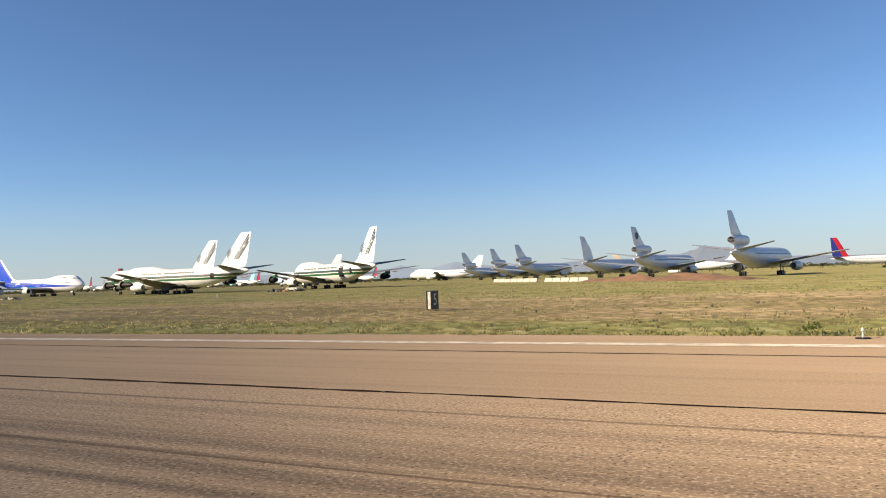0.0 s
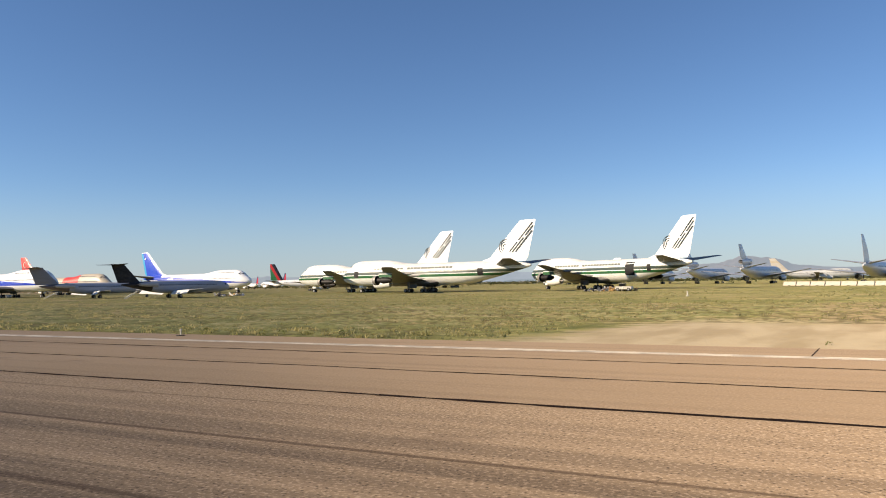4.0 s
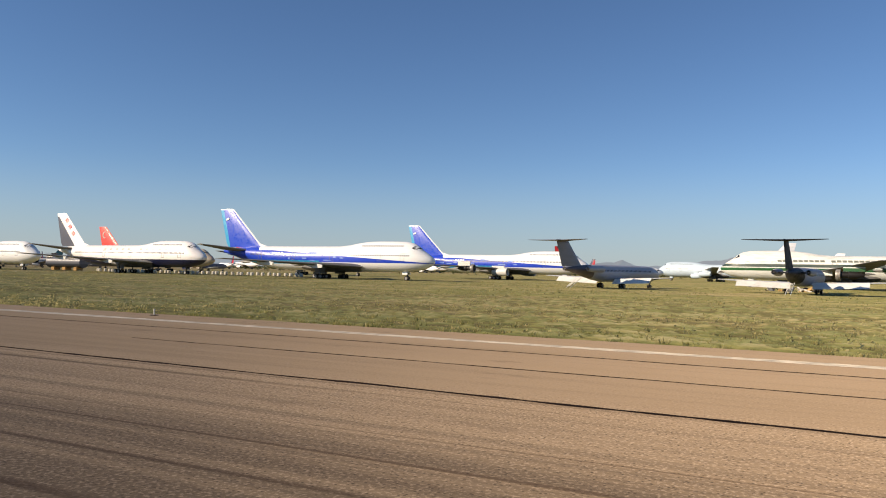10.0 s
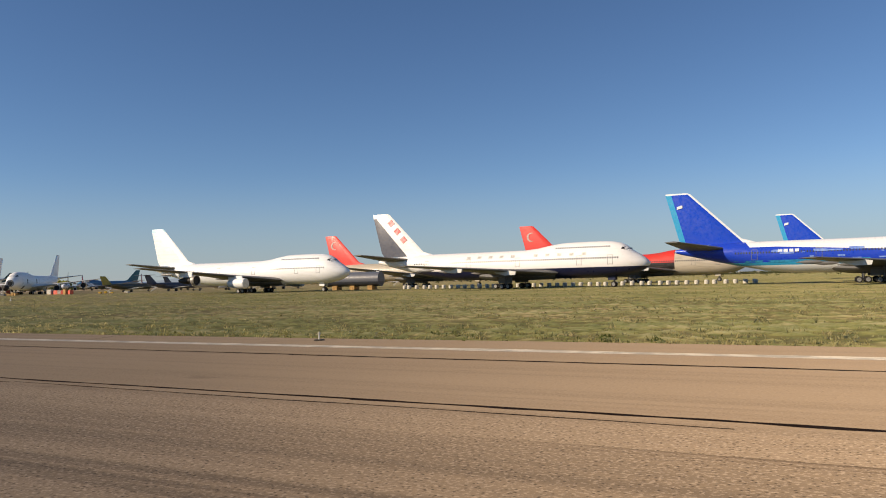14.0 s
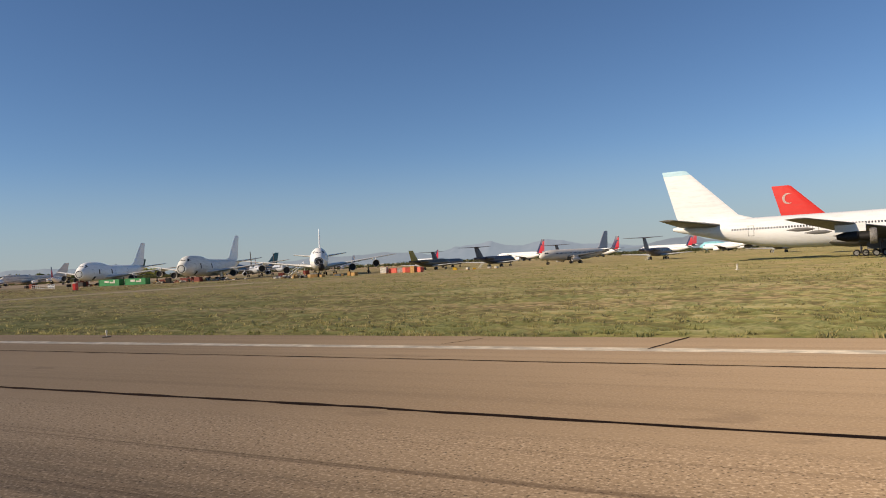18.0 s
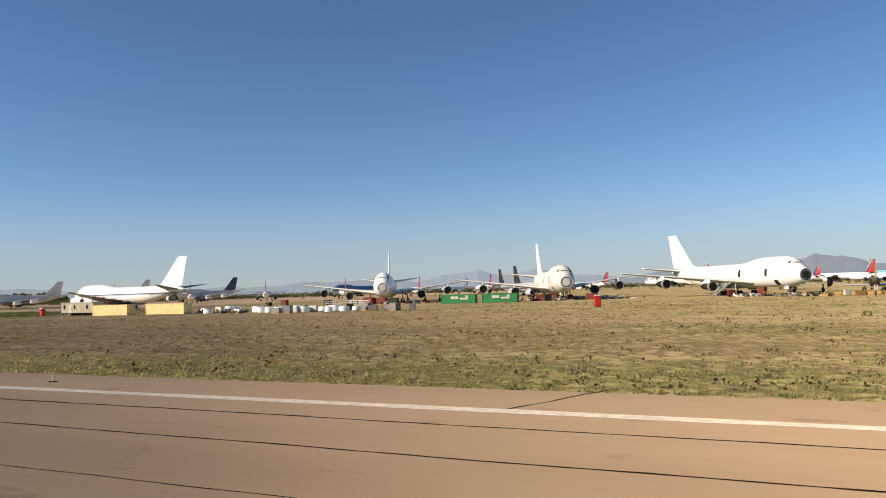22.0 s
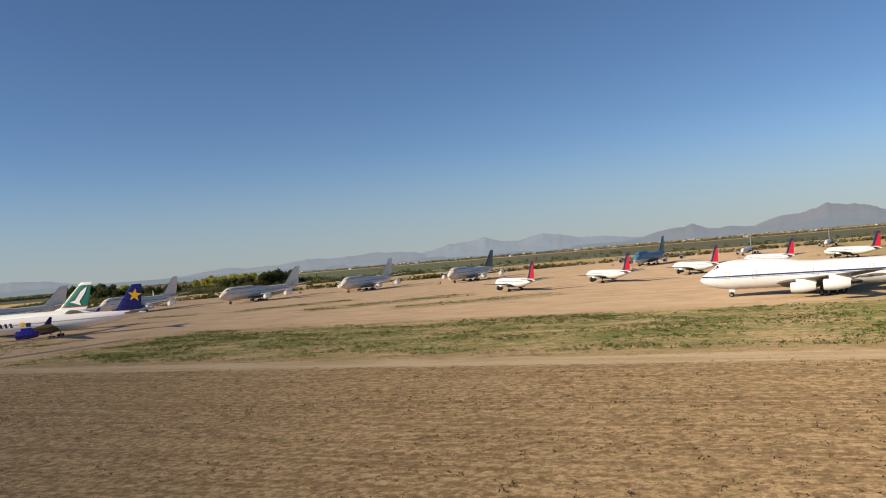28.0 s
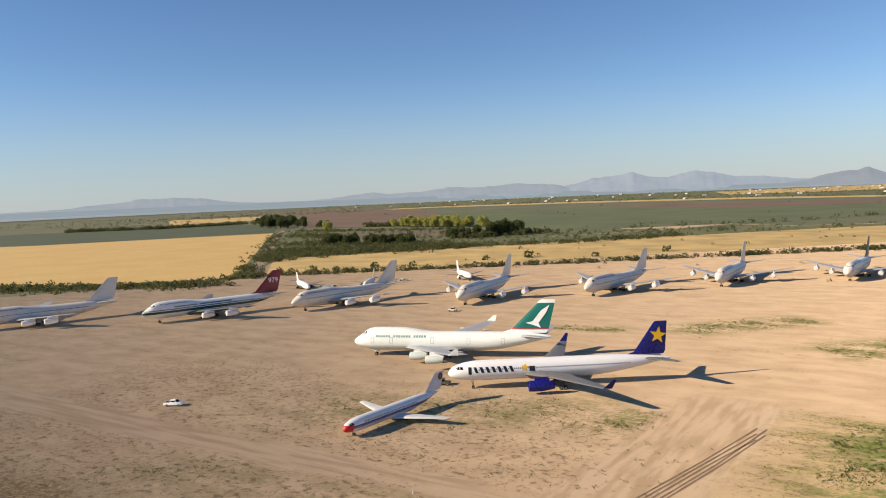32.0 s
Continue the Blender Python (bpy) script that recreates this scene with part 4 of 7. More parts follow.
track("dirt_track_1", [(-1517, 378), (-1640, 508), (-1955, 834), (-2030, 925)], 9, track_dirt, 0.2, "pale dirt lane along a field's edge")
track("dirt_track_2", [(-1160, 976), (-1251, 944), (-1330, 992), (-1368, 908), (-1436, 815), (-1470, 770)], 5, track_dirt, 0.2, "pale dirt lane through brush")

# far fields
def field(name, pts, mat, label, z=0.12):
    n = len(pts)
    z += 0.012 * (int(name.split("_")[1]) % 5)
    v = [(x, y, -0.5 + z) for x, y in pts] + [(x, y, -0.6) for x, y in pts]
    f = [tuple(range(n))] + [(i, i + n, (i + 1) % n + n, (i + 1) % n) for i in range(n)]
    area = sum(pts[i][0] * pts[(i + 1) % n][1] - pts[(i + 1) % n][0] * pts[i][1] for i in range(n))
    if area < 0:
        f[0] = f[0][::-1]
    return tagged(part(name, v, f, mat, smooth=False), label, "field", kind="structure")


gold = plain("stubble", (0.80, 0.68, 0.42), 0.95, 0, 0.1, 0.02, (0.78, 0.64, 0.38))
gold2 = plain("dry_grass_field", (0.82, 0.70, 0.44), 0.95, 0, 0.15, 0.03, (0.68, 0.58, 0.36))
crop = plain("green_crop", (0.39, 0.42, 0.255), 0.95, 0, 0.15, 0.01, (0.335, 0.375, 0.225))
scrub = plain("scrub_land", (0.42, 0.43, 0.26), 0.95, 0, 0.25, 0.02, (0.34, 0.365, 0.21))
tilled = plain("tilled_soil", (0.45, 0.40, 0.29), 0.95, 0, 0.12, 0.01)
red_soil = plain("red_tilled_soil", (0.47, 0.38, 0.29), 0.95, 0, 0.12, 0.01)
dark_crop = plain("dark_green_crop", (0.30, 0.345, 0.22), 0.95, 0, 0.15, 0.02, (0.26, 0.30, 0.20))
field("field_1", [(-1525, 370), (-1990, 858), (-2215, 610), (-2700, 250), (-2500, 60), (-1800, 150)], gold, "flat golden stubble field")
field("field_2", [(-1500, 400), (-1440, 425), (-1389, 490), (-1274, 600), (-1146, 712), (-900, 860), (-500, 1000), (-300, 1130), (-1161, 928), (-1191, 913), (-1332, 784), (-1422, 707), (-1521, 600), (-1576, 540), (-1632, 514), (-1512, 388)], gold2, "band of dry yellow grass")
field("field_3", [(-1632, 516), (-1576, 543), (-1521, 603), (-1422, 710), (-1332, 788), (-1191, 917), (-1161, 932), (-700, 1040), (-700, 1120), (-1160, 978), (-1330, 992), (-1440, 905), (-1537, 885), (-1648, 990), (-1952, 985), (-1985, 862)], scrub, "strip of green brush land")
field("field_4", [(-2000, 1210), (-1846, 1010), (-1648, 995), (-1537, 890), (-1440, 913), (-1326, 1000), (-1266, 1037), (-1172, 1178), (-700, 1420), (-700, 1700), (-1199, 1600), (-1449, 1550), (-1641, 1640), (-1878, 1760), (-2185, 1629), (-2270, 1460)], crop, "wide green crop field")
field("field_5", [(-2010, 880), (-2232, 610), (-2800, 370), (-3000, 700), (-2668, 910), (-2475, 1015), (-2400, 1165), (-2218, 1095)], dark_crop, "dark green crop field")
field("field_6", [(-2224, 1167), (-2009, 1203), (-2290, 1440), (-2624, 1959), (-3356, 2347), (-3000, 1700)], tilled, "brown tilled field")
field("field_7", [(-1199, 1611), (-1449, 1556), (-1640, 1650), (-1878, 1890), (-1214, 1880), (-600, 1900), (-600, 1700)], red_soil, "red-brown tilled field")
field("field_8", [(-3056, 1467), (-2831, 1664), (-2561, 1405), (-2675, 1181)], gold2, "pale dry field far off", 0.16)
field("field_9", [(-2675, 2025), (-2545, 2150), (-2130, 2240), (-1606, 2210), (-1241, 2080), (-300, 2150), (-300, 2250), (-1241, 2190), (-1606, 2380), (-2130, 2420), (-2560, 2330), (-2760, 2120)], gold2, "pale dry strip far off", 0.2)
field("field_10", [(-3600, 2300), (-2300, 2450), (-300, 2260), (400, 2600), (600, 4700), (-4400, 4300)], scrub, "far brush-covered plain", 0.1)
field("field_12", [(-1757, 2828), (-1284, 2976), (-300, 3100), (-100, 4100), (-1350, 4200), (-2000, 3600)], gold2, "pale dry field far off", 0.22)
field("field_13", [(-1440, 905), (-1368, 912), (-1330, 1000), (-1326, 996), (-1440, 914)], track_dirt, "thin dirt lane beside a field", 0.26)

field("field_14", [(-2047, 999), (-1966, 990), (-1874, 1010), (-2025, 1248), (-2078, 1449), (-2289, 1771), (-2690, 2076), (-3013, 2160), (-3041, 2013), (-2390, 1336)], red_soil, "red-brown tilled field", 0.2)
field("field_15", [(-1771, 675), (-1840, 843), (-1768, 905), (-1687, 945), (-1616, 890), (-1611, 791), (-1690, 735), (-1738, 668)], tilled, "dark tilled strip among brush", 0.2)
far_green = plain("far_plain_growth", (0.35, 0.38, 0.25), 0.95, 0, 0.25, 0.006, (0.44, 0.425, 0.295))
field("field_11", [(-1700, 120), (-1515, 365), (-1625, 520), (-1400, 720), (-1161, 935), (-300, 1140), (500, 1400), (700, 4700), (-4400, 4300), (-4900, 1500), (-4600, -900), (-2600, -500)], far_green, "green brushy plain beyond the apron", 0.03)

# far hills, with the haze of distance painted on
def ridge(name, rows, radius, cx, mat, label, foot=-30, rough=0.08, seed=0, lift=0.0):
    """A long ridge as a deep, folded mesh: rows of bearing and height in degrees."""
    v, f, cols, deep = [], [], 0, 12
    bear = np.arange(rows[0][0], rows[-1][0] + 0.01, 0.12)
    el = np.interp(bear, [r[0] for r in rows], [r[1] for r in rows])
    for b, h in zip(bear.tolist(), el.tolist()):
        h = max(0.02, lift + h * (1 + rough * noise.noise((b * 0.9, seed, 0)) + 0.7 * rough * noise.noise((b * 2.3, seed, 2)) + 0.4 * rough * noise.noise((b * 5.3, seed, 4))))
        cols += 1
        peak = radius * math.tan(radians(h))
        for k in range(deep):
            u = k / (deep - 1.0)
            d = radius - 700 * (1 - u)
            spur = abs(noise.noise((b * 0.55, u * 1.3, seed + 7))) + 0.5 * abs(noise.noise((b * 1.3, u * 2.6, seed + 9)))
            z = foot + (peak - foot) * u ** 1.25 * (1 - 0.55 * spur * (1 - u))
            a = radians(b + 0.25 * noise.noise((b * 0.4, u * 2, seed + 3)) * (1 - u))
            v.append((cx + math.sin(a) * d, math.cos(a) * d, z))
    for i in range(cols - 1):
        for k in range(deep - 1):
            f.append((i * deep + k, (i + 1) * deep + k, (i + 1) * deep + k + 1, i * deep + k + 1))
    return tagged(part(name, v, f, mat), label, "mountains", kind="structure")


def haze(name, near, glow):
    """Far rock, its distance haze put into pale colour and a faint glow."""
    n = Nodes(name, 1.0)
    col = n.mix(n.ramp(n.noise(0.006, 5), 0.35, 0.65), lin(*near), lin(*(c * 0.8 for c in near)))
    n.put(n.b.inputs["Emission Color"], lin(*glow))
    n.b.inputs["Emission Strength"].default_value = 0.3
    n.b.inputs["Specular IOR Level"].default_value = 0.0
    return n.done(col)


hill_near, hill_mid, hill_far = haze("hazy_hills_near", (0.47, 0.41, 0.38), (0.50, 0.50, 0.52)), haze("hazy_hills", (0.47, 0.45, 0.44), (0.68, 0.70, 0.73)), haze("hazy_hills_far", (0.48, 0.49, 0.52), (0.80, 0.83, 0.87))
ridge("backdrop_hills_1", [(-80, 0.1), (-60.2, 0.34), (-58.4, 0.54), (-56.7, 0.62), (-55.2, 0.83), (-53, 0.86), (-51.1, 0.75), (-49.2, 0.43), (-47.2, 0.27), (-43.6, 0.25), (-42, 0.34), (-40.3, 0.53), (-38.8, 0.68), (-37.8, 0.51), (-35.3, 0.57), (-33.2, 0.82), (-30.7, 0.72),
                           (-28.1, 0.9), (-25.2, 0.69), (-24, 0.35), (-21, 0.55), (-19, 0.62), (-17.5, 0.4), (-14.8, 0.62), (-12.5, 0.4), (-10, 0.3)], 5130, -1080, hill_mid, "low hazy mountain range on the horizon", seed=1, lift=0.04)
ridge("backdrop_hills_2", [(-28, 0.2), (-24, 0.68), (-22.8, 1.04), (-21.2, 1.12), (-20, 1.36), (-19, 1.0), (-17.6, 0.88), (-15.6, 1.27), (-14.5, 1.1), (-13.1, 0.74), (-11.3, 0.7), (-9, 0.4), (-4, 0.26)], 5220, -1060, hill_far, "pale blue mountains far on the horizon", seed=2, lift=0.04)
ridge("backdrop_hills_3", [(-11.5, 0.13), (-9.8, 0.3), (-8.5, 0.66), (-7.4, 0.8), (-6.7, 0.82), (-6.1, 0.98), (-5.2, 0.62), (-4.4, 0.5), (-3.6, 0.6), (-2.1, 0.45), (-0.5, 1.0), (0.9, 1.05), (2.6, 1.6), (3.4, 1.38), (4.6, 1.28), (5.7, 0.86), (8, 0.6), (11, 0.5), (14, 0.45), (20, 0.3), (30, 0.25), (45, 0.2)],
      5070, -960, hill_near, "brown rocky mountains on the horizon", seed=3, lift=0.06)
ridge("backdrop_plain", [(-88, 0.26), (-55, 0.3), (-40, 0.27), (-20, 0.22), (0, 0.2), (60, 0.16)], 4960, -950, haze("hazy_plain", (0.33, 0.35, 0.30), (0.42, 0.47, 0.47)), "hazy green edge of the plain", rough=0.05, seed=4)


def haze_glow():
    """Horizon haze put in as a glowing see-through skin: thick at the ground, gone a few degrees up."""
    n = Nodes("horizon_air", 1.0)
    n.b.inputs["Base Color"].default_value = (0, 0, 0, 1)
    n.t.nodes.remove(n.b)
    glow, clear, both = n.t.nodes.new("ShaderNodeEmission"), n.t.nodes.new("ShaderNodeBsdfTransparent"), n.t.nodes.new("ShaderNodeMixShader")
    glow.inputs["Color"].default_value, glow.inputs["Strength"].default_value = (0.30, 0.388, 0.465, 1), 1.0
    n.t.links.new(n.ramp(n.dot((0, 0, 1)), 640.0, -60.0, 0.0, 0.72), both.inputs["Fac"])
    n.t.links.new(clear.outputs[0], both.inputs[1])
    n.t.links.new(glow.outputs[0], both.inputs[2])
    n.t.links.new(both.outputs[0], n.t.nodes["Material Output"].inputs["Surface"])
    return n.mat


# added shell round the site that carries the painted haze
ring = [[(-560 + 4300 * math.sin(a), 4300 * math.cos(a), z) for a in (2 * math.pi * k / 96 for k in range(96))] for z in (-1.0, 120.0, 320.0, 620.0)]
tagged(part("backdrop_air", *rings(ring, False), haze_glow()), "glowing see-through shell that paints pale haze along the horizon", "sky", kind="structure")


# ---- parked aircraft ----
WHITE = (0.94, 0.945, 0.935)
white = paint("white_paint", WHITE, (), 0.35, 0.14)
old_white = paint("aged_white_paint", (0.86, 0.86, 0.83), (), 0.42, 0.26)
grey_body = paint("grey_paint", (0.72, 0.74, 0.77), (), 0.38, 0.2)
silver = paint("silver_paint", (0.885, 0.885, 0.88), (), 0.36, 0.2, 0.05)
UP, DN = (0, 0, 1), (0, 0, -1)
FW, BK = (1, 0, 0), (-1, 0, 0)

green_c, dark_green = (0.09, 0.36, 0.19), (0.10, 0.22, 0.15)
eg_body = paint("white_with_green_stripes", (0.91, 0.915, 0.88), [(green_c, [(UP, 4.5), (DN, -5.25)]), ((0.21, 0.28, 0.25), [(UP, 5.5), (DN, -6.3)])], 0.38, 0.3)
eg_dark = plain("dark_green_lettering", (0.14, 0.20, 0.16), 0.5)


def green_striped(tail, way, label, **more):
    root, hull, xn = jumbo(tail, way, label, eg_body, white, scale=1.02, group="jumbo jets with green stripes", **more)
    letters(root, hull, xn, 15.5, 45.0, 6.9, 7.42, plain("faded_green_lettering", (0.50, 0.52, 0.47), 0.5), (9, 13), lean=0.3, gap=0.2)
    for off, lo, hi in ((-3.0, 10.9, 13.4), (-3.0, 13.9, 18.6), (-3.95, 10.7, 14.6), (-3.95, 15.1, 17.7), (-4.9, 10.8, 16.4)):
        pts = [(xn - 57.6 + off - (lo - 9.4) * 0.93, lo), (xn - 57.6 + off - 0.42 - (lo - 9.4) * 0.93, lo), (xn - 57.6 + off - 0.42 - (hi - 9.4) * 0.93, hi), (xn - 57.6 + off - (hi - 9.4) * 0.93, hi)]
        decal(root, "fin_stripe", pts, fin_half, eg_dark)
    for r0 in (0.7, 1.3, 1.9):
        turn = [radians(75 + 13 * i) for i in range(13)]
        arc = [(xn - 60.9 - r0 * math.cos(a), 12.2 + r0 * math.sin(a)) for a in turn]
        arc += [(xn - 60.9 - (r0 + 0.24) * math.cos(a), 12.2 + (r0 + 0.24) * math.sin(a)) for a in reversed(turn)]
        decal(root, "fin_emblem", arc[::-1], lambda z: fin_half(z) + 0.01, eg_dark)
    return root, hull, xn


eg_a, hull, xn = green_striped((-130.0, 208.3), (-56, 34), "white jumbo jet with green stripes and an open cargo door", windows=False, engines="mixed")
for side in (1, -1):
    part("cargo_opening", *hull_patch(hull, xn, 47.0, 50.4, 3.9, 7.6, side, 0.04, 3, 4), dark, eg_a, "open dark cargo doorway")
    part("doorway", *hull_patch(hull, xn, 55.0, 56.3, 4.9, 6.8, side, 0.04, 1, 3), dark, eg_a)
eg_b, hull, xn = green_striped((-169.8, 194.6), (-66, 8.7), "white jumbo jet with green stripes, partly stripped of engines", windows=False, engines="mixed")
for s in (7.4, 53.2):
    for side in (1, -1):
        part("doorway", *hull_patch(hull, xn, s, s + 1.7, 4.7, 6.6, side, 0.04, 1, 3), dark, eg_b, "open dark doorway")
green_striped((-208.7, 220.2), (-70, 9), "white jumbo jet with green stripes on a grassy lot", windows=False, engines="bare")

blue_c, cyan_c = (0.10, 0.26, 0.74), (0.16, 0.62, 0.80)
ana_body = paint("white_and_blue", WHITE, [(blue_c, [(UP, 4.35), ((-0.06, 0, -1), -6.5), (DN, -7.4)]), (cyan_c, [(UP, 3.75), (DN, -4.35), (BK, -2.0)]), (blue_c, [(UP, 5.9), (DN, -8.9), ((-1, 0, -0.8), 14.0)])], 0.33, 0.06)
ana_fin = paint("blue_fin", (0.07, 0.27, 0.75), [(cyan_c, [((-1, 0, -0.258), 30.2)]), (WHITE, [((1, 0, 1.0), -12.75)]), (WHITE, [(UP, 19.0)])], 0.33, 0.03)
for tail, way in (((-413.8, 171.3), (72, 0.8)), ((-396.7, 254.4), (72, -2.5))):
    r_, hull, xn = jumbo(tail, way, "white jumbo jet with a blue band and blue fin", ana_body, ana_fin, engines=None if tail[1] < 200 else "mixed", scale=1.025, rise=1.3, group="jumbo jets with blue fins", nacelle=old_white)
    letters(r_, hull, xn, 45.0, 49.0, 6.3, 6.85, white, (4,), "lettering", gap=0.3)
    worn = plain("worn_pale_blue", (0.55, 0.66, 0.86), 0.5, 0, 0.2, 1.5, (0.30, 0.45, 0.80))
    wear = random.Random(int(-tail[0]))
    for side in (1, -1):
        for _ in range(16):
            s_, z_ = wear.uniform(24, 54), wear.uniform(4.6, 6.6)
            part("worn_patch", *hull_patch(hull, xn, s_, s_ + wear.uniform(0.4, 2.6), z_, z_ + wear.uniform(0.12, 0.5), side, 0.035, 2, 1, wear.uniform(-0.4, 0.4)), worn, r_)
        part("cyan_streak", *hull_patch(hull, xn, 33.0, 57.0, 4.25, 4.75, side, 0.03, 10, 1, 0.0), plain("cyan_paint", (0.20, 0.62, 0.80), 0.4), r_)
    decal(r_, "fin_emblem", [(xn - 66.9, 16.2), (xn - 68.0, 15.9), (xn - 68.0, 16.5), (xn - 66.9, 16.8)], fin_half, white)

navy = (0.10, 0.12, 0.24)
twa_body = paint("white_over_navy", (0.95, 0.94, 0.92), [(navy, [(DN, -4.35)])], 0.34, 0.08)
twa_fin = paint("white_fin_with_dark_rudder", (0.95, 0.94, 0.92), [((0.30, 0.31, 0.35), [((-1, 0, -0.93), 18.3), (DN, -18.2)])], 0.36, 0.12)
r_, hull, xn = jumbo((-489.0, 172.3), (72, -3.3), "white jumbo jet with a navy belly and dark rudder", twa_body, twa_fin, engines=None, scale=1.025, nacelle=old_white, rise=2.0)
red_mark = plain("faded_red_mark", (0.86, 0.42, 0.40), 0.5, 0, 0.1, 1.2, (0.92, 0.74, 0.72))
for i in range(3):
    cx, cz = xn - 61.3 - 1.75 * i * 1.05, 12.6 + 2.15 * i
    decal(r_, "fin_letter_bar", [(cx + 1.3, cz - 0.15), (cx + 0.3, cz + 0.95), (cx - 0.85, cz + 0.05), (cx + 0.15, cz - 1.05)], lambda z: fin_half(z) + 0.01, red_mark, "faded red letter-sized bar")
letters(r_, hull, xn, 13.0, 44.0, 7.0, 7.6, plain("faint_lettering", (0.88, 0.86, 0.82), 0.5), (5, 5))

wht_fin = paint("white_fin_pale_tip", WHITE, [((0.74, 0.88, 0.92), [(UP, 18.3)])], 0.36, 0.16)
jumbo((-567.7, 170.7), (71.4, 0.1), "plain white jumbo jet with its engines covered", white, wht_fin, engines="mixed", scale=1.025, cover=old_white, nacelle=white)
red_c = (0.86, 0.21, 0.17)
red_fin = paint("red_fin", red_c, [], 0.42, 0.12)
tan_body = paint("stripped_tan_body", (0.74, 0.70, 0.62), [(red_c, [(FW, 2.0), (BK, -14.0), (UP, 5.9)]), ((0.12, 0.11, 0.11), [(FW, 4.0), (BK, -14.0), (UP, 3.9), (DN, -5.9)])], 0.42, 0.34)
pale = plain("pale_emblem", (0.90, 0.78, 0.74), 0.5)
for tail in ((-475.8, 244.2), (-552.8, 240.5)):
    r_, hull, xn = jumbo(tail, (72, -1), "stripped tan jumbo jet with a bright red fin", tan_body, red_fin, engines=None, scale=1.02, group="jumbo jets with red fins")
    crescent = [(xn - 66.2 + 1.5 * math.cos(a), 15.6 + 1.5 * math.sin(a)) for a in [radians(60 + 15 * i) for i in range(17)]] + [(xn - 65.8 + 1.25 * math.cos(a), 15.6 + 1.25 * math.sin(a)) for a in [radians(60 + 15 * i) for i in reversed(range(17))]]
    decal(r_, "fin_emblem", crescent, fin_half, pale)

radome = plain("radome_bulkhead", (0.2, 0.2, 0.2), 0.7)
for tail, way in (((-733.4, 262.4), (40, -52)), ((-780.5, 263.5), (28, -57)), ((-840.9, 261.9), (31, -57))):
    r_, hull, xn = jumbo(tail, way, "white jumbo jet being scrapped, nose cone missing", white if tail[0] > -740 or tail[0] < -800 else old_white, white, engines="bare", scale=1.0, radome=radome if tail[0] > -740 else old_white, windows=False, wing=pale_wing, group="jumbo jets being scrapped")
    for s, w_, z0, z1 in ((12.5, 1.0, 4.9, 6.9), (24.5, 1.0, 4.9, 6.9), (8.6, 1.6, 2.6, 3.9)):
        for side in (1, -1):
            part("doorway", *hull_patch(hull, xn, s, s + w_, z0, z1, side, 0.04, 2, 3), dark, r_, "dark opening in the hull")

dyn_body = paint("white_with_blue_cheatline", (0.96, 0.96, 0.95), [((0.16, 0.24, 0.42), [(UP, 5.55), (DN, -5.95)]), ((0.55, 0.63, 0.74), [(UP, 5.25), (DN, -5.45)])], 0.3, 0.06)
jumbo((-899.9, 213.5), (-69, 7.5), "clean white jumbo jet with a thin blue line", dyn_body, paint("clean_white_fin", (0.96, 0.96, 0.95), (), 0.3, 0.05), scale=1.0, windows=False, long_deck=False, engines="full", nacelle=paint("clean_white_nacelle", (0.96, 0.96, 0.95), (), 0.3, 0.06))

# the row along the far side of the apron
cover = plain("white_intake_cover", (0.9, 0.9, 0.88), 0.5)
row = [((-1139.4, 511.9), (-4.6, -69.9), "dark"), ((-1200.2, 473.0), (1.2, -70), "grey"), ((-1241.8, 421.5), (-8.2, -69.5), "grey"), ((-1304.2, 376.5), (8.2, -69.5), "grey"),
       ((-1352.0, 334.0), (-12.5, -68.5), "grey"), ((-1452.1, 231.3), (-22, -62), "grey")]
g_fin = paint("dark_green_fin", (0.10, 0.24, 0.20), (), 0.4, 0.1)
pale_body = paint("pale_grey_white", (0.85, 0.825, 0.78), (), 0.38, 0.18)
for tail, way, kind in row:
    r_, hull, xn = jumbo(tail, way, "pale jumbo jet with a dark green fin" if kind == "dark" else "pale grey-white jumbo jet with covered engines", pale_body, g_fin if kind == "dark" else pale_body, scale=1.0, cover=cover, nacelle=white, long_deck=True, winglet=False, wing=row_wing, group="jumbo jets in a row on the apron")
maroon = paint("maroon_fin", (0.52, 0.12, 0.16), (), 0.38, 0.1)
tank_body = paint("white_with_dark_green_stripes", (0.88, 0.89, 0.88), [(dark_green, [(UP, 4.5), (DN, -5.6)]), ((0.30, 0.42, 0.36), [(UP, 5.9), (DN, -6.2)])], 0.35, 0.1)
r979, hull, xn = jumbo((-1385.6, 279.9), (-22, -62), "white jumbo jet with green stripes and a maroon numbered fin", tank_body, maroon, scale=1.0, cover=cover, nacelle=silver, group="jumbo jets in a row on the apron")
letters(r979, hull, xn, 14, 42, 6.85, 7.35, plain("faded_green_lettering", (0.50, 0.52, 0.47), 0.5), (9, 13), gap=0.0)


def text_on(root, body, size, m, mat, label):
    c = bpy.data.curves.new("number", "FONT")
    c.body, c.size, c.align_x, c.align_y, c.extrude = body, size, "CENTER", "CENTER", 0.01
    ob = new("number", c)
    dg = bpy.context.evaluated_depsgraph_get()
    me = bpy.data.meshes.new_from_object(ob.evaluated_get(dg))
    bpy.data.objects.remove(ob)
    me.materials.clear()
    me.materials.append(mat)
    o = new("number", me)
    o.parent, o.matrix_local = root, m
    return tagged(o, label)


for side in (1, -1):
    text_on(r979, "979", 3.6, Matrix.Translation((xn - 65.3, side * 0.36, 14.2)) @ Matrix.Rotation(radians(180 if side > 0 else 0), 4, "Z") @ Matrix.Rotation(radians(90), 4, "X"), white, "white number 979")

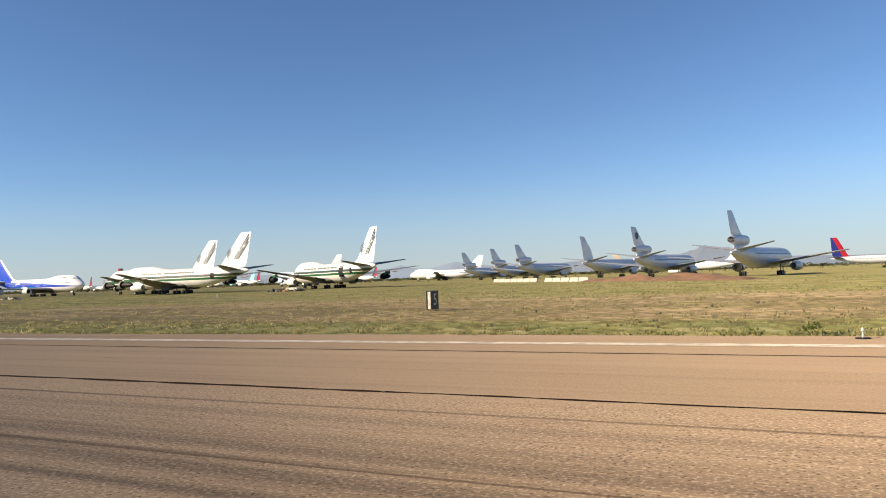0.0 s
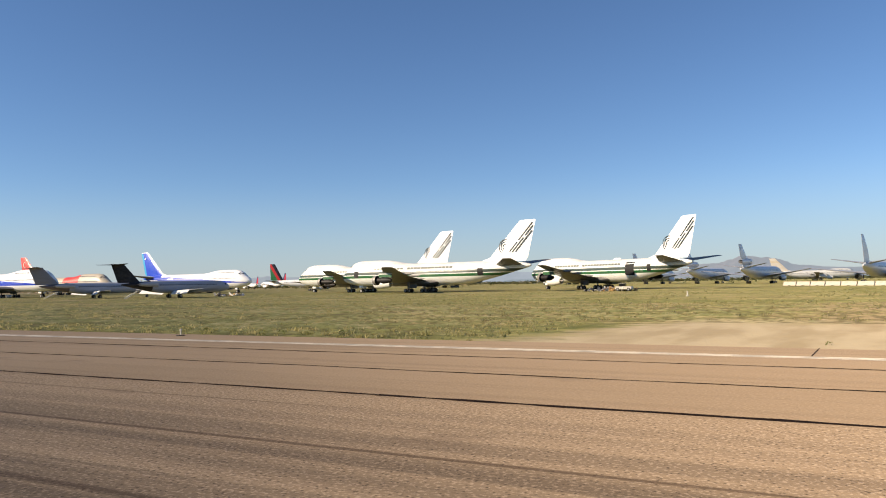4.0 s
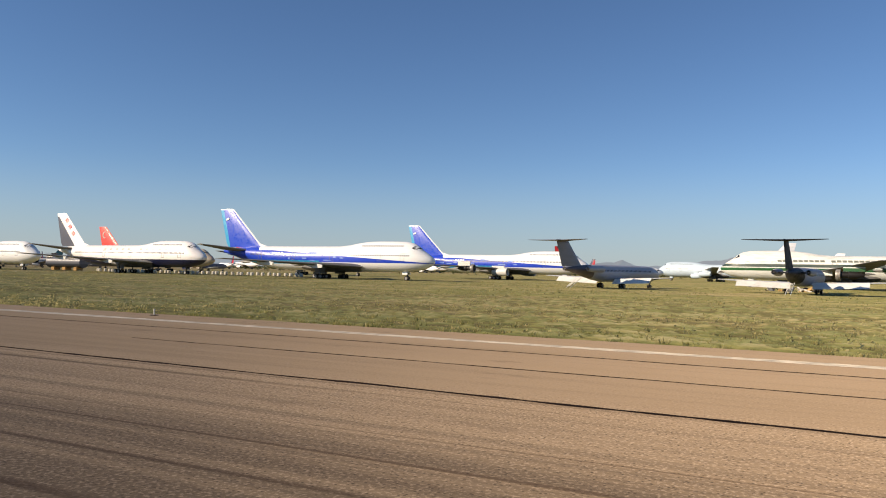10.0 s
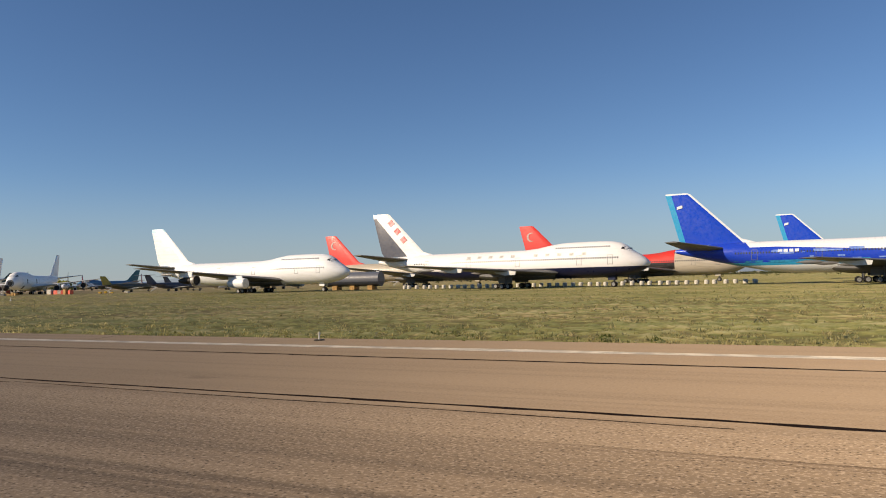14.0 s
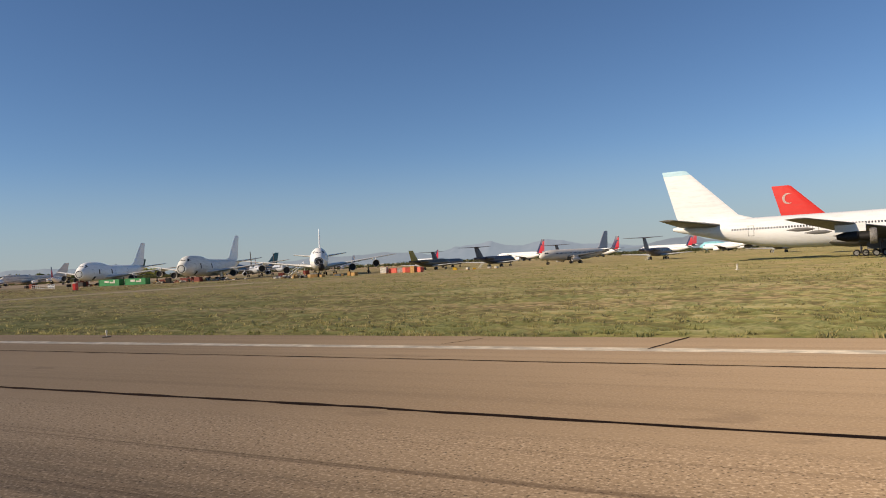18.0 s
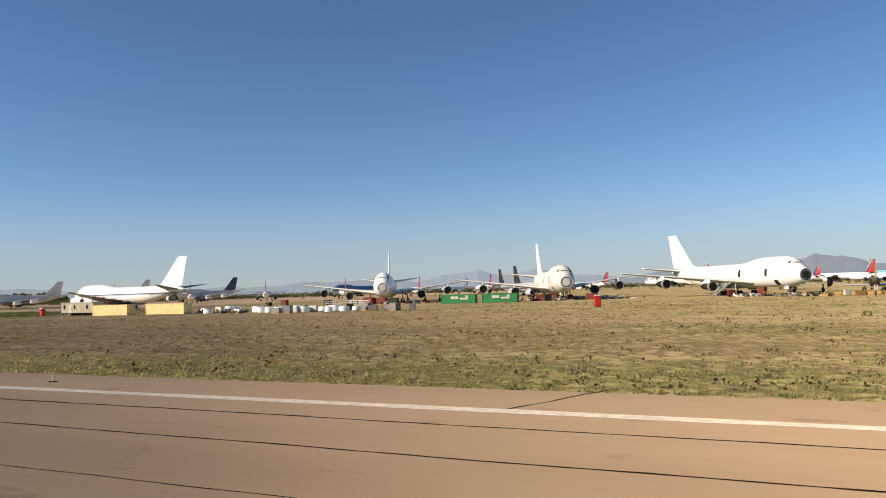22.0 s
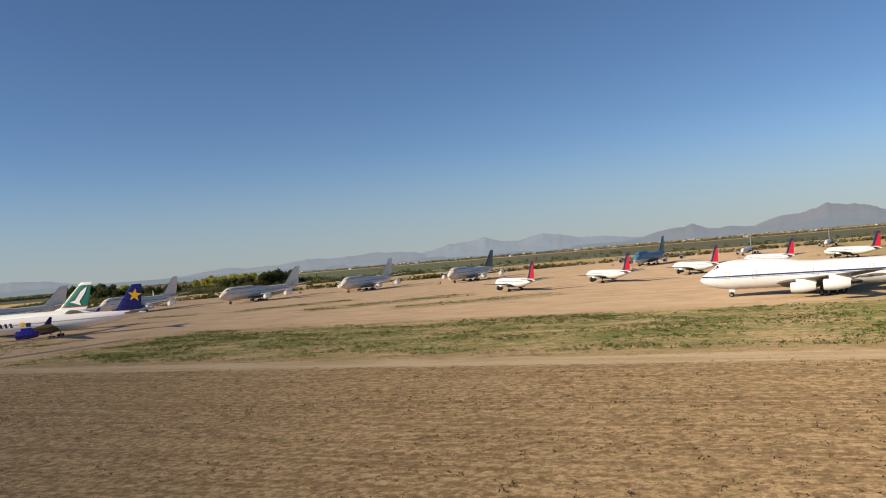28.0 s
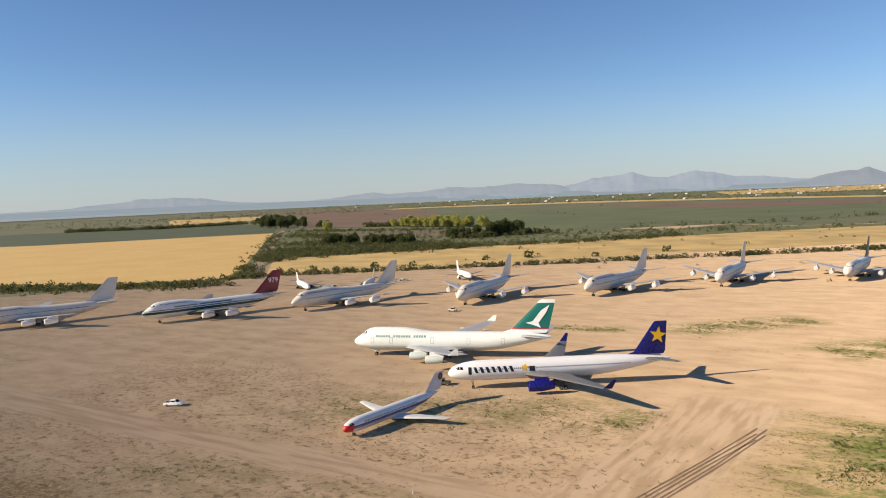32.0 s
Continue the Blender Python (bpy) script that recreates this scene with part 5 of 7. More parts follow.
teal = (0.02, 0.42, 0.38)
cat_body = paint("cargo_white", (0.90, 0.93, 0.91), [(teal, [(FW, 29.3), ((0.75, 0, 1), 31.0 - 0.0), (UP, 6.1), (DN, -7.6)]), ((0.80, 0.84, 0.82), [(DN, -4.0)])], 0.32, 0.06)
cat_fin = paint("teal_fin", teal, [((0.90, 0.93, 0.91), [(UP, 18.2)]), ((0.75, 0.20, 0.24), [(DN, -9.75), (UP, 9.4)]), ((0.90, 0.93, 0.91), [(DN, -9.4)])], 0.34, 0.06)
cat, hull, xn = jumbo((-1206.6, 225.6), (-68.2, -23.2), "white cargo jumbo jet with a teal fin and white brush emblem", cat_body, cat_fin, scale=1.0, long_deck=False, windows=False, winglet=True, cover=cover, nacelle=cat_body, wing=row_wing)
letters(cat, hull, xn, 9.0, 27.0, 6.9, 7.6, plain("teal_lettering", (0.58, 0.72, 0.69), 0.5), (6, 7, 5), gap=0.3)
decal(cat, "fin_emblem", [(xn - 60.4, 11.6), (xn - 62.8, 12.2), (xn - 65.6, 15.8), (xn - 68.4, 17.6), (xn - 67.2, 15.0), (xn - 64.6, 11.6), (xn - 65.4, 10.0), (xn - 63.0, 10.9)], fin_half, white)

sky_blue, star_y = (0.10, 0.10, 0.42), (0.98, 0.76, 0.16)
sky_fin = paint("deep_blue_fin", sky_blue, [], 0.3, 0.04)
blue_nac = paint("deep_blue_nacelle", (0.11, 0.12, 0.50), (), 0.28, 0.05)
a330, hull, xn = twin((-1166.4, 212.8), (-51.6, -36.1), "white wide-body twin jet with a blue fin and yellow star", paint("bright_white", (0.95, 0.95, 0.94), (), 0.3, 0.05), sky_fin, length=63.0, r=2.82, low=2.35, top=16.9,
                      span=60.3, nacelle=blue_nac, eng_r=1.5, winglet=sky_fin, group="")
letters(a330, hull, xn, 7.6, 19.2, 5.0, 6.55, plain("navy_lettering", (0.12, 0.13, 0.22), 0.4), (7,), lean=0.4, gap=0.5)
yellow = plain("star_yellow", star_y, 0.4, 0, 0.05)
for side in (1, -1):
    v, f = [], []
    for x_, z_ in star_pts(0, 0, 1.25, 0.1):
        s_ = 21.4 + x_
        v.append((xn - s_, side * (hull_side(hull, s_, 6.0 + z_) + 0.04), 6.0 + z_))
    part("hull_star", v, [tuple(range(10))], yellow, a330, smooth=False)
    part("doorway", *hull_patch(hull, xn, 5.6, 6.5, 4.6, 6.6, side, 0.04, 1, 3), dark, a330, "open dark doorway")
    v2 = hull_patch(hull, xn, 22.6, 24.2, 4.9, 6.3, side, 0.035, 2, 2)
    part("hull_emblem", *v2, plain("navy_lettering", (0.12, 0.13, 0.22), 0.4), a330)
decal(a330, "fin_star", star_pts(xn - 59.6, 12.9, 2.5, -0.15), lambda z: 0.2 + 0.12 * (16.9 - z) / 9.0, yellow, "large yellow star")

mdp, hull, xn = t_tail((-1212.2, 166.1), (-3.0, -36.5), "derelict white jet with blue-red stripes and a red nose", paint("white_blue_red_stripes", (0.86, 0.87, 0.88), [((0.18, 0.24, 0.50), [(UP, 2.35), (DN, -2.8)]), ((0.70, 0.15, 0.18), [(UP, 2.1), (DN, -2.3)]), ((0.80, 0.12, 0.14), [(FW, 16.6), (DN, -3.1)])], 0.4, 0.16),
             paint("derelict_fin", (0.80, 0.81, 0.83), (), 0.4, 0.2), length=37.5, stab=False, engines=False, low=0.9, top=8.3, group="")
decal(mdp, "fin_emblem", ring_pts(xn - 37.5 * 0.955, 7.1, 0.9, 0.95), lambda z: 0.2, plain("navy_lettering", (0.12, 0.13, 0.22), 0.4))
decal(mdp, "fin_emblem_mark", ring_pts(xn - 37.5 * 0.955, 7.1, 0.45, 0.5), lambda z: 0.215, plain("emblem_red", (0.75, 0.16, 0.16), 0.4))

# small jets with red and blue fins on the apron
dl_fin = paint("red_and_navy_fin", (0.72, 0.09, 0.17), [((0.12, 0.11, 0.27), [((1, 0, 0.55), -11.9)]), ((0.12, 0.11, 0.25), [(UP, 11.3)])], 0.35, 0.05)
for tail, way in (((-1043.2, 302.4), (-28.5, 28)), ((-1008.3, 324.6), (-27, 29.5)), ((-975.2, 349.5), (-26, 33)), ((-945.3, 387.2), (-26, 33)), ((-908.0, 412.0), (-26, 33)), ((-872.0, 438.0), (-26, 33))):
    twin(tail, way, "white twin jet with a red and navy fin", white, dl_fin, length=37.6, r=1.97, low=1.75, top=12.4, span=34.1, eng_r=1.05, bare=True, group="twin jets with red fins on the apron")
for tail, way, L_ in (((-765.4, 604.5), (-0.93, 0.3), 54), ((-713.0, 643.1), (-0.93, 0.3), 54), ((-653.3, 663.8), (-0.93, 0.3), 54), ((-590.0, 690.0), (-0.93, 0.3), 54), ((-520.0, 715.0), (-0.93, 0.3), 54), ((-460.0, 735.0), (-0.93, 0.3), 54)):
    twin(tail, way, "distant white airliner with a dark red fin", white, paint("dark_red_fin", (0.66, 0.10, 0.19), [((0.15, 0.13, 0.28), [((1, 0, 0.54), -17.9)]), ((0.15, 0.13, 0.26), [(UP, 15.6)])], 0.35, 0.08), length=54.9, r=2.5, low=2.3, top=17.0, span=47.6, eng_r=1.3, group="airliners with red fins far off")
for tail in ((-740.3, 535.4), (-690.0, 560.0), (-640.0, 575.0), (-600.0, 560.0), (-555.0, 590.0), (-820.0, 520.0)):
    twin(tail, (-0.9, 0.45), "white twin jet with a red fin", white, dl_fin, length=37.6, r=1.97, low=1.75, top=12.0, span=34.1, eng_r=1.0, group="airliners with red fins far off")
sky_teal = paint("pale_teal_body", (0.55, 0.80, 0.84), (), 0.35, 0.08)
jumbo((-604.7, 698.2), (-0.9, 0.3), "pale turquoise jumbo jet far off", sky_teal, sky_teal, scale=0.85, group="")
blue_tank = paint("faded_blue_body", (0.28, 0.47, 0.60), [((0.80, 0.84, 0.86), [(DN, -4.6)])], 0.4, 0.15)
jumbo((-1030.5, 578.0), (-6, -46), "faded blue jumbo jet across the apron", blue_tank, paint("blue_green_fin", (0.12, 0.38, 0.42), (), 0.4, 0.1), scale=1.0, group="")

# small T-tail jets
black_p = paint("black_paint", (0.08, 0.08, 0.11), [((0.62, 0.63, 0.67), [(FW, -7.5)])], 0.6, 0.18)
t_tail((-257.6, 129.9), (0.12, 0.99), "grey small jet with a black tail", black_p, paint("black_fin", (0.07, 0.07, 0.095), (), 0.75, 0.12), top=8.9, scale=1.0, length=36.4, flaps=True)
t_tail((-295.4, 132.8), (0.3, 0.95), "dull grey small jet with a T-tail", paint("dull_grey", (0.66, 0.67, 0.70), [((0.40, 0.36, 0.36), [(BK, 8.0)])], 0.4, 0.3), paint("dull_grey_fin", (0.50, 0.48, 0.48), (), 0.4, 0.3), top=9.0, length=36.4, flaps=True)
for tail, way, col, nm in (((-674.9, 240.0), (0, 1), (0.66, 0.58, 0.14), "mustard yellow"), ((-649.5, 242.3), (0.05, 1), (0.26, 0.26, 0.30), "dark grey"), ((-641.8, 301.0), (0, 1), (0.34, 0.27, 0.26), "brown-grey"),
                           ((-591.6, 245.6), (0.05, 1), (0.40, 0.38, 0.40), "grey"), ((-560.0, 300.0), (0.1, 1), (0.42, 0.42, 0.46), "grey"), ((-700.0, 300.0), (0.0, 1), (0.30, 0.30, 0.34), "dark grey")):
    t_tail(tail, way, nm + " small derelict jet with a T-tail", paint(nm + "_jet", (0.34, 0.32, 0.24) if nm[0] == "m" else tuple(min(1, c * 1.15) for c in col), (), 0.45, 0.3), paint(nm + "_jet_fin", col, (), 0.45, 0.25), length=30.0, r=1.45, low=1.1, top=7.4, stab=nm != "mustard yellow", group="small derelict T-tail jets")
twin((-611.2, 272.1), (-0.55, -0.84), "pale grey small twin jet", pale_body, grey_body, length=30.5, r=1.88, low=1.3, top=11.0, span=28.5, eng_r=0.75, group="")
for tail in ((-825.7, 337.5), (-800.5, 292.0)):
    twin(tail, (0.75, -0.65), "dark-finned twin jet half hidden behind others", grey_body, paint("black_fin", (0.09, 0.09, 0.11), (), 0.35, 0.08), length=37.6, r=1.97, low=1.75, top=12.6, span=34.1, eng_r=1.0, group="")

# three-engined jets in a slanting row
md_marks = plain("dark_fin_mark", (0.2, 0.2, 0.24), 0.5)
for i, (tail, mid_) in enumerate((((-24.1, 206.6), True), ((-59.9, 253.8), True), ((-92.0, 301.9), False), ((-137.9, 345.7), True), ((-167.4, 383.4), True), ((-203.3, 422.0), True))):
    trijet(tail, (0.2, 0.98), "silver-grey three-engined jet seen from its tail", silver, silver, middle=mid_, dark_mark=md_marks if i == 1 else None)
twin((-1.7, 393.8), (0.9, 0.2), "white airliner with a red and blue fin", white, paint("red_blue_far_fin", (0.16, 0.20, 0.50), [((0.75, 0.15, 0.2), [((1, 0, 0.45), -16.8)])], 0.35, 0.05), length=47.3, r=1.9, low=2.0, top=14.4, span=38.0)
jumbo((120.0, 330.0), (-1, 0.1), "white jumbo jet with a green nose mark", old_white, old_white, scale=1.0, group="")
jumbo((-266.7, 386.7), (-1, 0.25), "pale blue-white jumbo jet behind others", paint("pale_blue_white", (0.76, 0.83, 0.87), (), 0.38, 0.14), grey_body, scale=0.97, group="")
jumbo((-147.1, 562.5), (1, 0.4), "distant white jumbo jet", old_white, paint("orange_white_fin", (0.88, 0.84, 0.76), [((0.86, 0.80, 0.68), [(UP, 15.5), (DN, -17)])], 0.4, 0.1), scale=0.8, group="")
jumbo((-245.0, 548.0), (-1, 0.05), "distant white jumbo jet on the desert floor", white, white, scale=0.97, group="")
twin((-973.8, 625.1), (-0.1, -1), "distant white twin jet facing the runway", white, white, length=44.0, r=1.95, low=1.8, top=13.4, span=38.0)
twin((-918.0, 691.2), (-0.1, -1), "distant white twin jet facing the runway", white, white, length=44.0, r=1.95, low=1.8, top=13.4, span=38.0)
twin((-1366, 416), (21, -18), "small white jet near the brush line", white, white, length=30.0, r=1.9, low=1.5, top=10.8, span=28.0, eng_r=0.8)
twin((-1444, 350), (30, -20), "stripped white jet hull by the brush line", white, white, length=33.0, r=1.8, low=0.6, top=8.6, span=28.0, eng_r=0.8, bare=True)
twin((-1402, 376), (0.45, -0.9), "stripped white jet hull by the brush line", old_white, old_white, length=30.0, r=1.8, low=0.6, top=9.6, span=26.0, eng_r=0.8, bare=True)

twin((-351.4, 294.3), (0.9, 0.4), "white airliner with a black, red and green fin", white, paint("black_red_green_fin", (0.12, 0.12, 0.14), [((0.75, 0.16, 0.16), [((-1, 0, -0.6), 13.5)]), ((0.12, 0.42, 0.24), [((-1, 0, -0.6), 15.0)])], 0.35, 0.08), length=44.0, r=1.9, low=1.9, top=13.6, span=36.0, group="")
twin((-34.4, 345.0), (-0.97, 0.22), "white airliner behind the three-engined jets", white, white, length=47.3, r=1.9, low=2.0, top=11.5, span=38.0, group="")


# ---- things along the runway and on the lots ----
black_board = plain("black_sign_board", (0.07, 0.07, 0.07), 0.5)
sign_white = plain("sign_white", (0.88, 0.86, 0.8), 0.6)


def distance_sign(x, y, digit):
    z = ground_z(y)
    root = tagged(new("distance_sign"), "black distance marker board with white number " + digit, "sign", "distance signs")
    root.location = (x, y, z)
    b = part("board", *box(-0.2, -0.14, -0.55, 0.55, 0.12, 1.42, 0.01), black_board, root)
    part("board", *box(0.14, 0.2, -0.55, 0.55, 0.12, 1.42, 0.01), black_board, root)
    part("housing", *box(-0.138, 0.138, -0.5, 0.5, 0.14, 1.36, 0.02), sign_white, root, "pale metal housing")
    for sx in (0.2, -0.2):
        text_on(root, digit, 1.15, Matrix.Translation((sx * 1.03, 0, 0.78)) @ Matrix.Rotation(radians(90 if sx > 0 else -90), 4, "Z") @ Matrix.Rotation(radians(90), 4, "X"), sign_white, "white number " + digit)
    for yy in (-0.4, 0.4):
        part("post", *rod((0, yy, -0.05), (0, yy, 0.2), 0.04), steel, root)


for x, y, d in ((-25.2, 47.4, "5"), (-328.0, 47.4, "4"), (-635.2, 48.4, "3"), (-940.2, 48.4, "2")):
    distance_sign(x, y, d)

amber = plain("lamp_glass", (0.85, 0.82, 0.74), 0.2)


def edge_light():
    root = tagged(new("runway_light"), "small white runway edge light on a short stake", "runway light", "runway edge lights")
    part("stake", *lathe([(0, 0.03), (0.2, 0.028), (0.21, 0.045)], "z", 8), sign_white, root)
    part("lens", *lathe([(0.21, 0.05), (0.28, 0.052), (0.32, 0.02)], "z", 8), amber, root)
    part("base_plate", *lathe([(-0.02, 0.2), (0.03, 0.2), (0.04, 0.08)], "z", 10), core_mat, root)
    return root


light = edge_light()
light.location = (-39.4 + 40 * 4, 24.3, 0.0)
for i in range(3, -24, -1):
    copy_thing(light, Matrix.Translation((-39.4 + 40.0 * i, 24.3, 0.0)))

orange = plain("orange_plastic", (0.92, 0.42, 0.33), 0.5, 0, 0.1)
red_p = plain("red_plastic", (0.78, 0.14, 0.10), 0.45, 0, 0.12)


def portable_toilet(x, y, turn):
    root = tagged(new("portable_toilet"), "red plastic portable toilet with a pale roof", "portable toilet", "portable toilets")
    root.matrix_world = Matrix.Translation((x, y, ground_z(y))) @ Matrix.Rotation(radians(turn), 4, "Z")
    part("cabin", *box(-0.55, 0.55, -0.55, 0.55, 0.12, 2.05, 0.06), red_p, root)
    part("door", *box(-0.4, 0.4, -0.585, -0.555, 0.2, 1.95, 0.01), red_p, root)
    part("roof", *rings([[(-0.6, -0.6, 2.05), (0.6, -0.6, 2.05), (0.6, 0.6, 2.05), (-0.6, 0.6, 2.05)], [(-0.5, -0.5, 2.25), (0.5, -0.5, 2.25), (0.5, 0.5, 2.25), (-0.5, 0.5, 2.25)]]), sign_white, root, "pale translucent roof", smooth=False)
    part("base", *box(-0.6, 0.6, -0.6, 0.6, 0, 0.12, 0.02), plain("grey_plastic", (0.3, 0.3, 0.3), 0.6), root)


portable_toilet(-725.3, 140.9, 20)
portable_toilet(-881.0, 141.0, 0)

cream = plain("cream_steel", (0.90, 0.82, 0.58), 0.55, 0, 0.12, 0.7)


def container(x, y, turn, length, height, mat, label, group, marks=None, width=2.44, name="shipping_container"):
    """A corrugated steel box with corner posts and doors."""
    root = tagged(new(name), label, "container", group)
    root.matrix_world = Matrix.Translation((x, y, ground_z(y))) @ Matrix.Rotation(radians(turn), 4, "Z")
    h = length / 2
    for side in (-1, 1):
        v, f = [], []
        n = int(length / 0.14)
        for i in range(n + 1):
            yy = side * (width / 2 - (0.03 if (i // 2) % 2 else 0.0))
            xx = -h + 0.1 + (length - 0.2) * i / n
            v += [(xx, yy, 0.2), (xx, yy, height - 0.1)]
        f = [(2 * i, 2 * i + 2, 2 * i + 3, 2 * i + 1) if side < 0 else (2 * i + 1, 2 * i + 3, 2 * i + 2, 2 * i) for i in range(n)]
        part("side_wall", v, f, mat, root, smooth=False)
        part("end_wall", *box(min(side * h, side * (h - 0.06)), max(side * h, side * (h - 0.06)), -width / 2 + 0.1, width / 2 - 0.1, 0.15, height - 0.05, 0.01), mat, root)
        for sx in (-1, 1):
            part("corner_post", *box(sx * h - 0.08, sx * h + 0.08, side * width / 2 - 0.08, side * width / 2 + 0.08, 0, height, 0.015), mat, root)
        part("rail", *box(-h + 0.09, h - 0.09, side * width / 2 - 0.05, side * width / 2 + 0.05, 0.05, 0.2, 0.01), mat, root)
    part("roof", *box(-h + 0.09, h - 0.09, -width / 2 + 0.06, width / 2 - 0.06, height - 0.06, height - 0.01, 0.01), mat, root)
    if marks:
        for k, (a, b, z0, z1) in enumerate(((0.28, 0.5, 0.5, 0.8), (0.55, 0.72, 0.42, 0.62), (0.72, 0.8, 0.4, 0.86))):
            for side in (-1, 1):
                part("white_mark", *box(-h + length * a, -h + length * b, side * (width / 2 + 0.03) - 0.01, side * (width / 2 + 0.03) + 0.01, height * z0, height * z1), marks, root)
    return root


container(-847.8, 136.5, 0, 12.19, 2.7, cream, "cream-coloured steel shipping container on dry grass", "cream containers")
container(-832.2, 139.5, 0, 12.6, 2.7, cream, "cream-coloured steel shipping container on dry grass", "cream containers")
green_steel = plain("green_steel", (0.10, 0.52, 0.27), 0.5, 0, 0.15, 0.7)
container(-778.8, 194.0, 8, 9.6, 2.5, green_steel, "bright green steel waste container with white marks", "green containers", sign_white, 2.4, "waste_container")
container(-767.5, 196.5, 8, 9.6, 2.5, green_steel, "bright green steel waste container with white marks", "green containers", sign_white, 2.4, "waste_container")

# office trailer
tr_mat = plain("trailer_siding", (0.74, 0.70, 0.62), 0.6, 0, 0.12, 1.0)
trailer = tagged(new("office_trailer"), "beige mobile office trailer with small windows", "trailer")
trailer.location = (-865.0, 141.0, ground_z(141))
part("body", *box(-6.2, 6.2, -1.6, 1.6, 0.7, 3.35, 0.04), tr_mat, trailer)
part("roof", *box(-6.35, 6.35, -1.75, 1.75, 3.354, 3.5, 0.03), sign_white, trailer)
for x in np.arange(-6.1, 6.11, 0.3).tolist():
    part("siding_batten", *box(x - 0.02, x + 0.02, -1.625, -1.602, 0.75, 3.3), tr_mat, trailer)
for x in (-4.9, -0.9, 3.9):
    w_ = part("window", *box(x - 0.35, x + 0.35, -1.64, -1.606, 1.75, 2.85, 0.01), glass, trailer, "dark trailer window")
    part("window_frame", *join(box(x - 0.42, x + 0.42, -1.66, -1.62, 2.85, 2.92), box(x - 0.42, x + 0.42, -1.66, -1.62, 1.68, 1.75), box(x - 0.42, x - 0.35, -1.66, -1.62, 1.75, 2.85), box(x + 0.35, x + 0.42, -1.66, -1.62, 1.75, 2.85)), sign_white, w_)
part("door", *box(-3.0, -2.1, -1.65, -1.606, 0.8, 2.85, 0.01), sign_white, trailer)
part("step", *join(*[box(-3.0, -2.1, -1.9 - 0.28 * k, -1.62 - 0.28 * k, 0, 0.6 - 0.2 * k) for k in range(3)]), steel, trailer)
for x in (-4.5, -1.5, 1.5, 4.5):
    part("support", *box(x - 0.2, x + 0.2, -1.2, 1.2, 0, 0.7, 0.02), dark, trailer)

# stripped engine parts, crates and bins strewn between the containers and the aircraft
tan_wood = plain("tan_crate", (0.76, 0.60, 0.36), 0.8, 0, 0.25, 2.0)
grey_bin = plain("grey_bin", (0.55, 0.55, 0.53), 0.6, 0.1, 0.25, 2.0)
yellow_p = plain("yellow_steel", (0.88, 0.70, 0.14), 0.5, 0, 0.15)
rust = plain("rusty_red_steel", (0.48, 0.18, 0.12), 0.7, 0.1, 0.3, 2.0)


def cowl_tub(x, y, r=1.5, h=1.0):
    root = tagged(new("engine_cowl"), "round white engine cowl lying on the ground", "engine part", "loose engine cowls")
    root.location = (x, y, ground_z(y))
    part("ring", *lathe([(0, r * 0.9), (0.05, r), (h * 0.7, r), (h, r * 0.86), (h, r * 0.8), (h * 0.7, r * 0.92), (0.1, r * 0.9)], "z", 20), white, root)
    part("inner_skin", *lathe([(0.05, r * 0.88), (0.08, r * 0.2)], "z", 20), grey_bin, root, "grey inner floor")


rng = random.Random(11)
for x, y in ((-806.8, 143.0), (-802.6, 144.5), (-798.0, 141.0), (-790.5, 138.5), (-784.0, 141.0), (-780.8, 139.8), (-816.5, 146.0)):
    cowl_tub(x, y, rng.uniform(1.15, 1.6), rng.uniform(0.9, 1.5))


def crate(x, y, sx, sy, sz, mat, label, group, name="crate"):
    root = tagged(new(name), label, "crate", group)
    root.matrix_world = Matrix.Translation((x, y, ground_z(y))) @ Matrix.Rotation(rng.uniform(-0.5, 0.5), 4, "Z")
    part("body", *box(-sx / 2, sx / 2, -sy / 2, sy / 2, 0.12, sz, 0.03), mat, root)
    part("lid", *box(-sx / 2 - 0.03, sx / 2 + 0.03, -sy / 2 - 0.03, sy / 2 + 0.03, sz + 0.003, sz + 0.07, 0.01), mat, root)
    for yy in (-sy / 2 + 0.1, sy / 2 - 0.1):
        part("skid", *box(-sx / 2, sx / 2, yy - 0.06, yy + 0.06, 0, 0.117), tan_wood, root)


for i in range(8):
    crate(-665 + 2.0 * i + rng.uniform(-0.3, 0.3), 208 - 0.3 * i + rng.uniform(-1, 1), rng.uniform(1.5, 2.1), 1.5, rng.uniform(1.5, 2.0), rng.choice((orange, orange, orange, tan_wood, sign_white)), "orange storage bin in a row on the lot", "orange storage bins", "storage_bin")
for i in range(10):
    crate(-687 + 2.2 * i + rng.uniform(-0.6, 0.6), 196 + rng.uniform(-6, 4), rng.uniform(0.9, 2.2), rng.uniform(0.8, 1.6), rng.uniform(0.5, 1.3), rng.choice((tan_wood, tan_wood, sign_white, grey_bin)), "tan wooden crate on the dry grass", "wooden crates")
for x, y in ((-796.5, 139.0), (-794.0, 133.5), (-791.8, 137.0), (-788.9, 131.0), (-773.0, 139.0), (-770.0, 141.0), (-767.0, 138.0), (-764.0, 140.0), (-776.5, 142.0)):
    crate(x, y, rng.uniform(1.2, 2.4), rng.uniform(1.0, 1.8), rng.uniform(1.0, 1.8), rng.choice((grey_bin, grey_bin, sign_white)), "grey metal bin among aircraft scrap", "grey metal bins", "metal_bin")
crate(-839.9, 142.0, 1.6, 1.4, 1.9, yellow_p, "yellow generator cabinet between containers", "", "generator")
